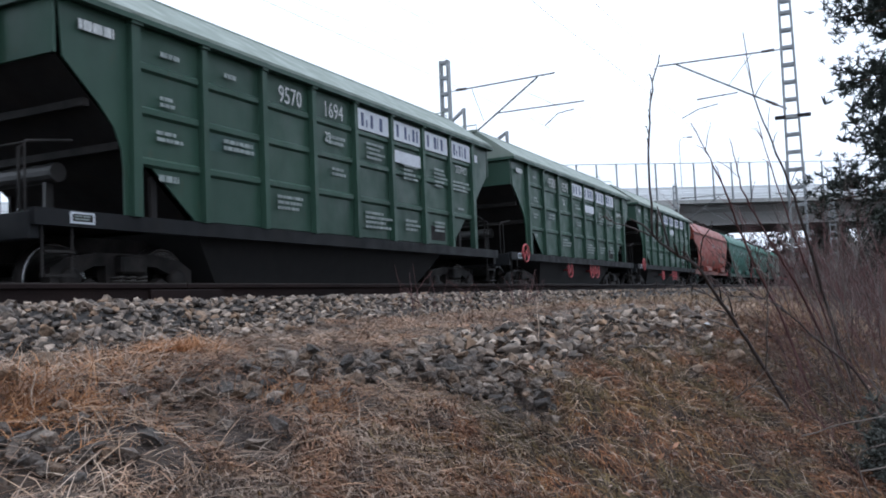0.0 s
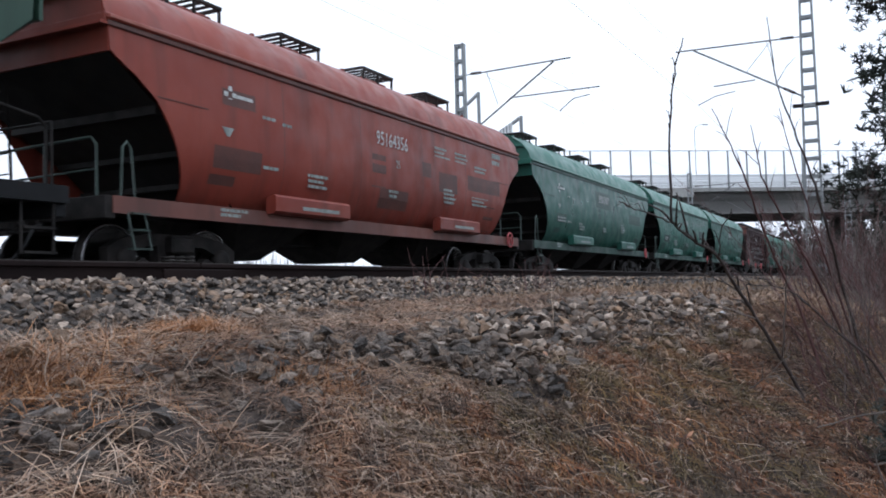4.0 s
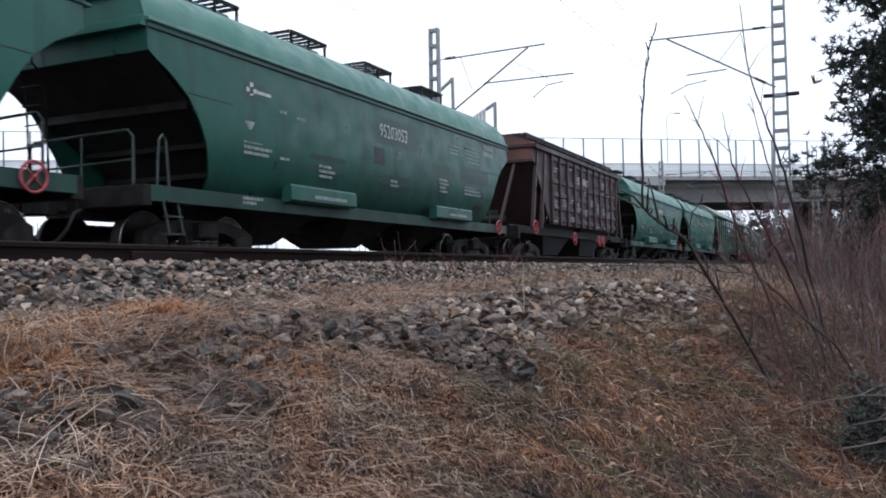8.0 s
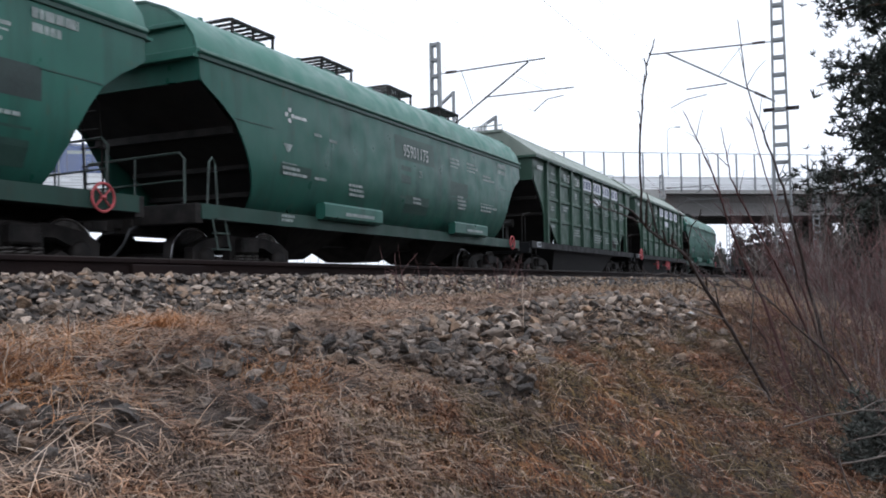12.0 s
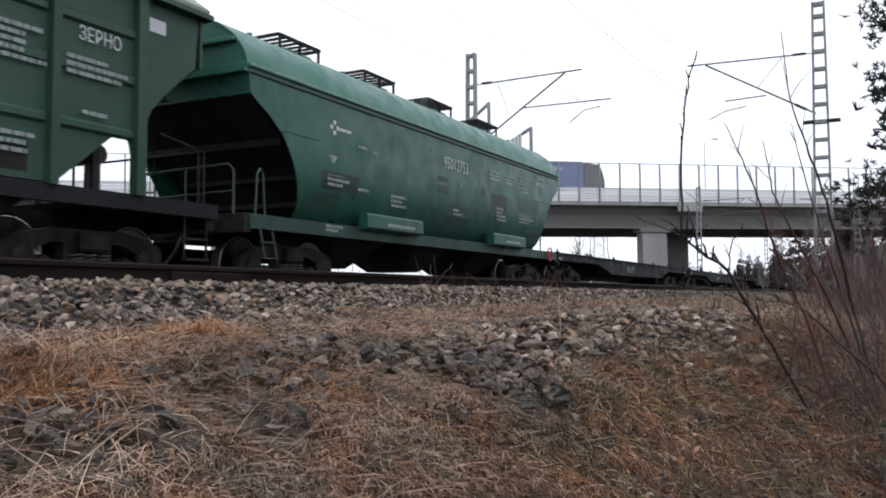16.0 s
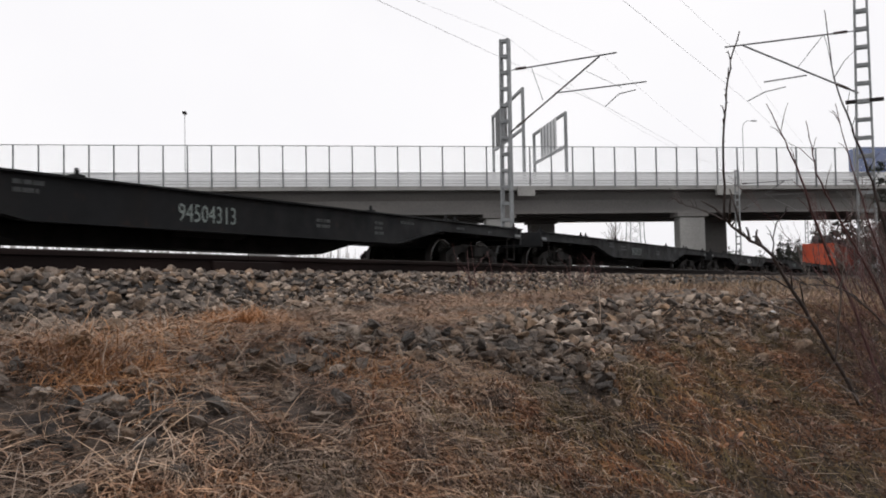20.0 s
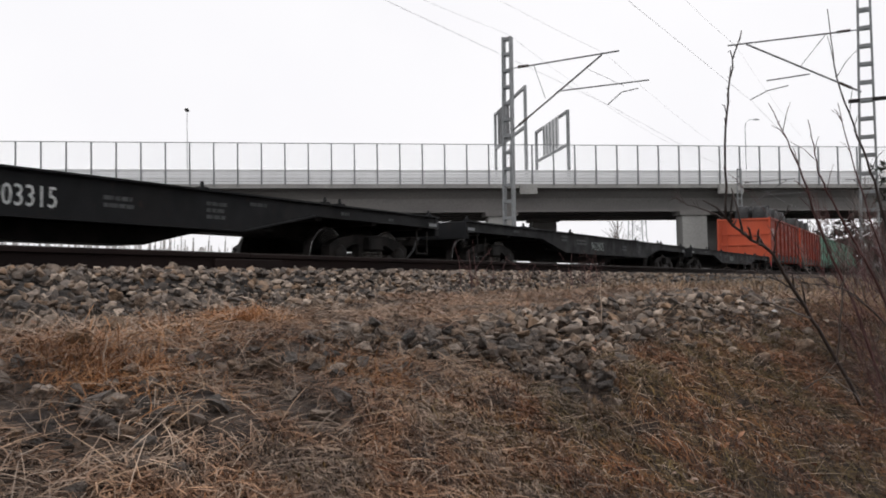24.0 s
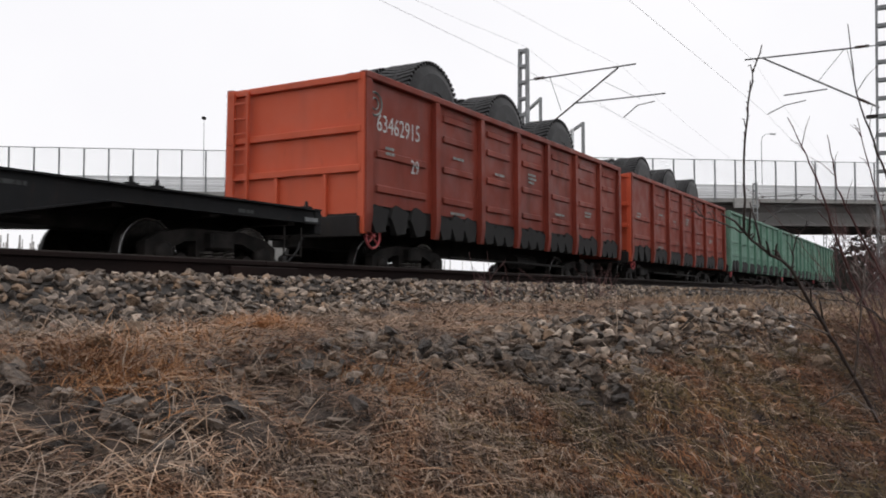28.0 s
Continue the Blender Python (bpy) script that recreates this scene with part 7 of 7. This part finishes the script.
for k, pts in enumerate((((0.05, 3.95, -0.9), (0.02, 3.6, -0.62), (0.35, 3.3, -0.5)), ((-0.25, 4.7, -0.75), (0.1, 4.5, -0.62), (0.5, 4.4, -0.63)), ((0.0, 4.2, -0.82), (0.35, 4.0, -0.72), (0.7, 3.6, -0.85)), ((0.1, 4.9, -0.7), (0.5, 4.7, -0.4), (0.8, 4.7, -0.42)), ((-0.55, 4.55, -0.55), (-0.42, 4.35, -0.46), (-0.32, 4.3, -0.52)))):
    bm = bmesh.new()
    branch(bm, pts, 0.0042, 0.002, trng, 4, 0.2, False)
    tagged(part("dead_twig", bm, M["twig_pale"]), "bare pale dead twig lying in the grass", "twig", "dead twigs")
# weeds by the rail
for k in range(46):
    y = trng.choice((7.0, 7.7, 8.6, 9.6, 10.6)) + trng.gauss(0, 0.2)
    x = -3.80 + trng.gauss(0, 0.10)
    b = Vector((x, y, full_ground(x, y) - 0.02))
    h = trng.uniform(0.15, 0.52)
    bm = bmesh.new()
    branch(bm, (b, b + Vector((trng.gauss(0, 0.03), trng.gauss(0, 0.03), h * 0.5)), b + Vector((trng.gauss(0, 0.08), trng.gauss(0, 0.08), h))), 0.0035, 0.0018, trng, 0, 0.16, False, 4)
    tagged(part("dry_weed", bm, M["twig_red"]), "thin dry reddish weed stalk beside the rail", "weed", "weeds by the rail")
for x, y, h in ((-3.1, 4.55, 0.17), (-2.95, 2.95, 0.16), (-2.2, 1.72, 0.12), (-2.02, 1.62, 0.14), (-1.55, 4.45, 0.3)):
    b = Vector((x, y, full_ground(x, y)))
    bm = bmesh.new()
    branch(bm, (b, b + Vector((0.005, 0, h * 0.5)), b + Vector((0.0, 0.01, h))), 0.003, 0.0018, trng, 0, 0.1, False, 4)
    tagged(part("grass_stalk", bm, M["pale_straw"]), "single upright dry straw stalk", "weed", "weeds by the rail")


# ---- pines and far woods ----
M["bark"] = plain("flaky_pine_bark", (0.12, 0.07, 0.045), (0.06, 0.045, 0.038), 3.0, 0.9, fine=18, bump=0.6, dist=0.03)
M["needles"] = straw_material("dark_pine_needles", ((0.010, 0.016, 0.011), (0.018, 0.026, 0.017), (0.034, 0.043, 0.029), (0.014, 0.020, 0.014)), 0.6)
# Distance haze is mixed into the next two wood colours.
M["far_needles"] = straw_material("hazed_conifer_green", ((0.045, 0.055, 0.048), (0.075, 0.082, 0.072), (0.10, 0.100, 0.088)), 0.8)
M["pale_wood"] = straw_material("haze_whitened_birch_wood", ((0.66, 0.66, 0.67), (0.52, 0.52, 0.53), (0.78, 0.78, 0.79)), 0.9)


def tufts(places, size, rng, spikes=12):
    verts, faces = [], []
    for p in places:
        for k in range(spikes):
            d = Vector((rng.gauss(0, 1), rng.gauss(0, 1), rng.gauss(0.35, 0.8))).normalized()
            s = d.orthogonal().normalized() * size * 0.13
            s.rotate(Matrix.Rotation(rng.uniform(0, 6.28), 3, d))
            tip = p + d * size * rng.uniform(0.7, 1.2)
            q = len(verts)
            verts += [tuple(p - s), tuple(p + s), tuple(tip + s * 0.4), tuple(tip - s * 0.4)]
            faces.append((q, q + 1, q + 2, q + 3))
    return verts, faces


def make_pine(x, y, height, radius, seed, limbs=46, first=0.12, size=0.17, per=70, thick=1.0):
    rng = random.Random(seed)
    t = thing("pine_tree", "dark green pine with ragged drooping boughs", "tree", "pines beside the track", at=Matrix.Translation((x, y, ground_z(x, y) - 0.1)))
    bm = bmesh.new()
    add_path(bm, [(0, 0, 0), (0.06 * thick, 0.03 * thick, height * 0.35), (-0.04 * thick, 0.05 * thick, height * 0.7), (0, 0, height)], [0.17 * thick, 0.13 * thick, 0.08 * thick, 0.02 * thick], 9)
    part("trunk", bm, M["bark"], t, smooth=True)
    verts, faces = [], []
    for k in range(limbs):
        f = first + (1 - first) * (k + rng.random()) / limbs
        z = height * f
        reach = radius * (1.08 - f) ** 0.42 * rng.uniform(0.6, 1.15)
        a = k * 2.4 + rng.uniform(-0.4, 0.4)
        out = Vector((math.cos(a), math.sin(a), 0))
        p0 = Vector((0, 0, z))
        p1 = p0 + out * reach * 0.5 + Vector((0, 0, reach * 0.10))
        p2 = p0 + out * reach + Vector((0, 0, reach * rng.uniform(-0.05, 0.18)))
        bm = bmesh.new()
        add_path(bm, [p0, p1, p2], [0.035 * thick, 0.022 * thick, 0.008 * thick], 5)
        part("limb", bm, M["bark"], t)
        spots = []
        clumps = []
        for j in range(max(6, per // 5)):
            s = rng.uniform(0.15, 1.05)
            c = p0.lerp(p1, s * 2) if s < 0.5 else p1.lerp(p2, s * 2 - 1)
            w = 0.30 * reach * (1.15 - s)
            clumps.append(c + Vector((rng.gauss(0, w), rng.gauss(0, w), rng.gauss(0.02, 0.07 + 0.05 * reach))))
        for j in range(per):
            spots.append(rng.choice(clumps) + Vector((rng.gauss(0, size * 1.4), rng.gauss(0, size * 1.4), rng.gauss(0, size * 0.8))))
        v, fc = tufts(spots, size, rng)
        q = len(verts)
        verts += v
        faces += [tuple(i + q for i in g) for g in fc]
    me = bpy.data.meshes.new("crown")
    me.from_pydata(verts, [], faces)
    me.materials.append(M["needles"])
    part("crown", me, None, t)
    return t


make_pine(1.95, 15.0, 9.0, 2.3, 41, limbs=104, first=0.02, size=0.085, per=290)
make_pine(2.7, 20.5, 11.0, 2.9, 42, limbs=50, first=0.03, size=0.22, per=80)
make_pine(2.6, 24.0, 5.0, 2.4, 43, first=0.05, per=45)
for px_, py_, h in ((0.16, 4.8, 0.36), (0.48, 4.55, 0.42)):
    sapling = make_pine(px_, py_, h, 0.62 * h, 45, 26, 0.0, 0.035, 26, 0.05)
    sapling.name = "conifer_sapling"
    for child in sapling.children:
        if child.name.startswith("crown"):
            child.data.materials[0] = M["far_needles"]
    tagged(sapling, "small dark green conifer sapling under the bare thicket", "sapling", "saplings under the thicket")
make_pine(4.2, 12.0, 7.5, 2.6, 44, per=45)


def far_wood(name, label, spots, material, seed, layers=7):
    rng = random.Random(seed)
    verts, faces = [], []
    for x, y, h in spots:
        z0 = -1.2
        for k in range(layers):
            f = (k + 0.5) / layers
            w = h * 0.17 * (1.12 - f)
            for j in range(46):
                c = Vector((x + rng.gauss(0, w * 0.6), y + rng.gauss(0, w * 0.6), z0 + h * (0.1 + 0.9 * f) + rng.gauss(0, h * 0.03)))
                q = len(verts)
                n = 5
                for i in range(n):
                    a = 2 * math.pi * i / n + rng.random()
                    rr = w * rng.uniform(0.12, 0.34)
                    verts.append((c.x + rr * math.cos(a), c.y + rr * math.cos(a) * 0.3, c.z + rr * math.sin(a) * 0.8))
                faces.append(tuple(range(q, q + n)))
    me = bpy.data.meshes.new(name)
    me.from_pydata(verts, [], faces)
    me.materials.append(material)
    tagged(new(name, me), label, "woods", kind="stuff")


frng = random.Random(77)
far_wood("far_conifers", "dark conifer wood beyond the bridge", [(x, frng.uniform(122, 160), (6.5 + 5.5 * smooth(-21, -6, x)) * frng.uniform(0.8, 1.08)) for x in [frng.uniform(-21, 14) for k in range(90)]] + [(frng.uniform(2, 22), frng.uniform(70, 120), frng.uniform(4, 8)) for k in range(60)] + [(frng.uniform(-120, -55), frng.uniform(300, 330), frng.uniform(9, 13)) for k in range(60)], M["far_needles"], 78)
pv, pf = [], []
for k in range(2600):
    a = frng.uniform(radians(100), radians(185))
    d = frng.uniform(110, 190)
    x, y = d * math.cos(a) - 20, d * math.sin(a)
    if y > 40 and x > -90:
        continue
    w, h = frng.uniform(0.1, 0.5), frng.uniform(2, 8)
    q = len(pv)
    pv += [(x, y - w, -1.2), (x, y + w, -1.2), (x + 0.3, y + w * 0.3, h), (x + 0.3, y - w * 0.3, h)]
    pf.append((q, q + 1, q + 2, q + 3))
me = bpy.data.meshes.new("far_birches")
me.from_pydata(pv, [], pf)
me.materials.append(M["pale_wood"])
tagged(new("far_birches", me), "leafless birch wood beyond the tracks, whitened by painted haze", "woods", kind="stuff")
for x, y, h in ((-62, 190, 14), (-66, 200, 12)):
    tree = thing("bare_tree", "far leafless grey tree", "tree", "bare trees", at=Matrix.Translation((x, y, -1.2)))
    bm = bmesh.new()
    branch(bm, ((0, 0, 0), (0.3, 0, h * 0.5), (0, 0, h)), 0.25, 0.05, frng, 45, h * 0.35, False, 5, 0.05)
    part("trunk", bm, M["twig_pale"], tree)



# ---- what moves ----
def motions():
    stops = [0, 2, 4, 6, 8, 10, 12, 14, 16, 18, 20, 22, 24, 26, 28]
    for w, mid in TRAIN:
        walk(w, [(t, Matrix.Translation((FAR_X, mid + run_of(t), 0))) for t in stops])
    for ob, yy, x, z in tyre_obs:
        walk(ob, [(t, Matrix.Translation((FAR_X + x, yy + run_of(t), z))) for t in stops])

    for ob, x0, v, yy, turn in ((lorry, 14.7 - 12.05 * 16.5, 12.05, LORRY_Y, 0), (pale_lorry, -45.4 + 18.0 * 18.2, -18.0, PALE_Y, 180)):
        walk(ob, [(t, BRIDGE @ Matrix.Translation((x0 + v * t, yy, ROAD)) @ pose(0, 0, 0, 0, 0, turn)) for t in stops])


motions()
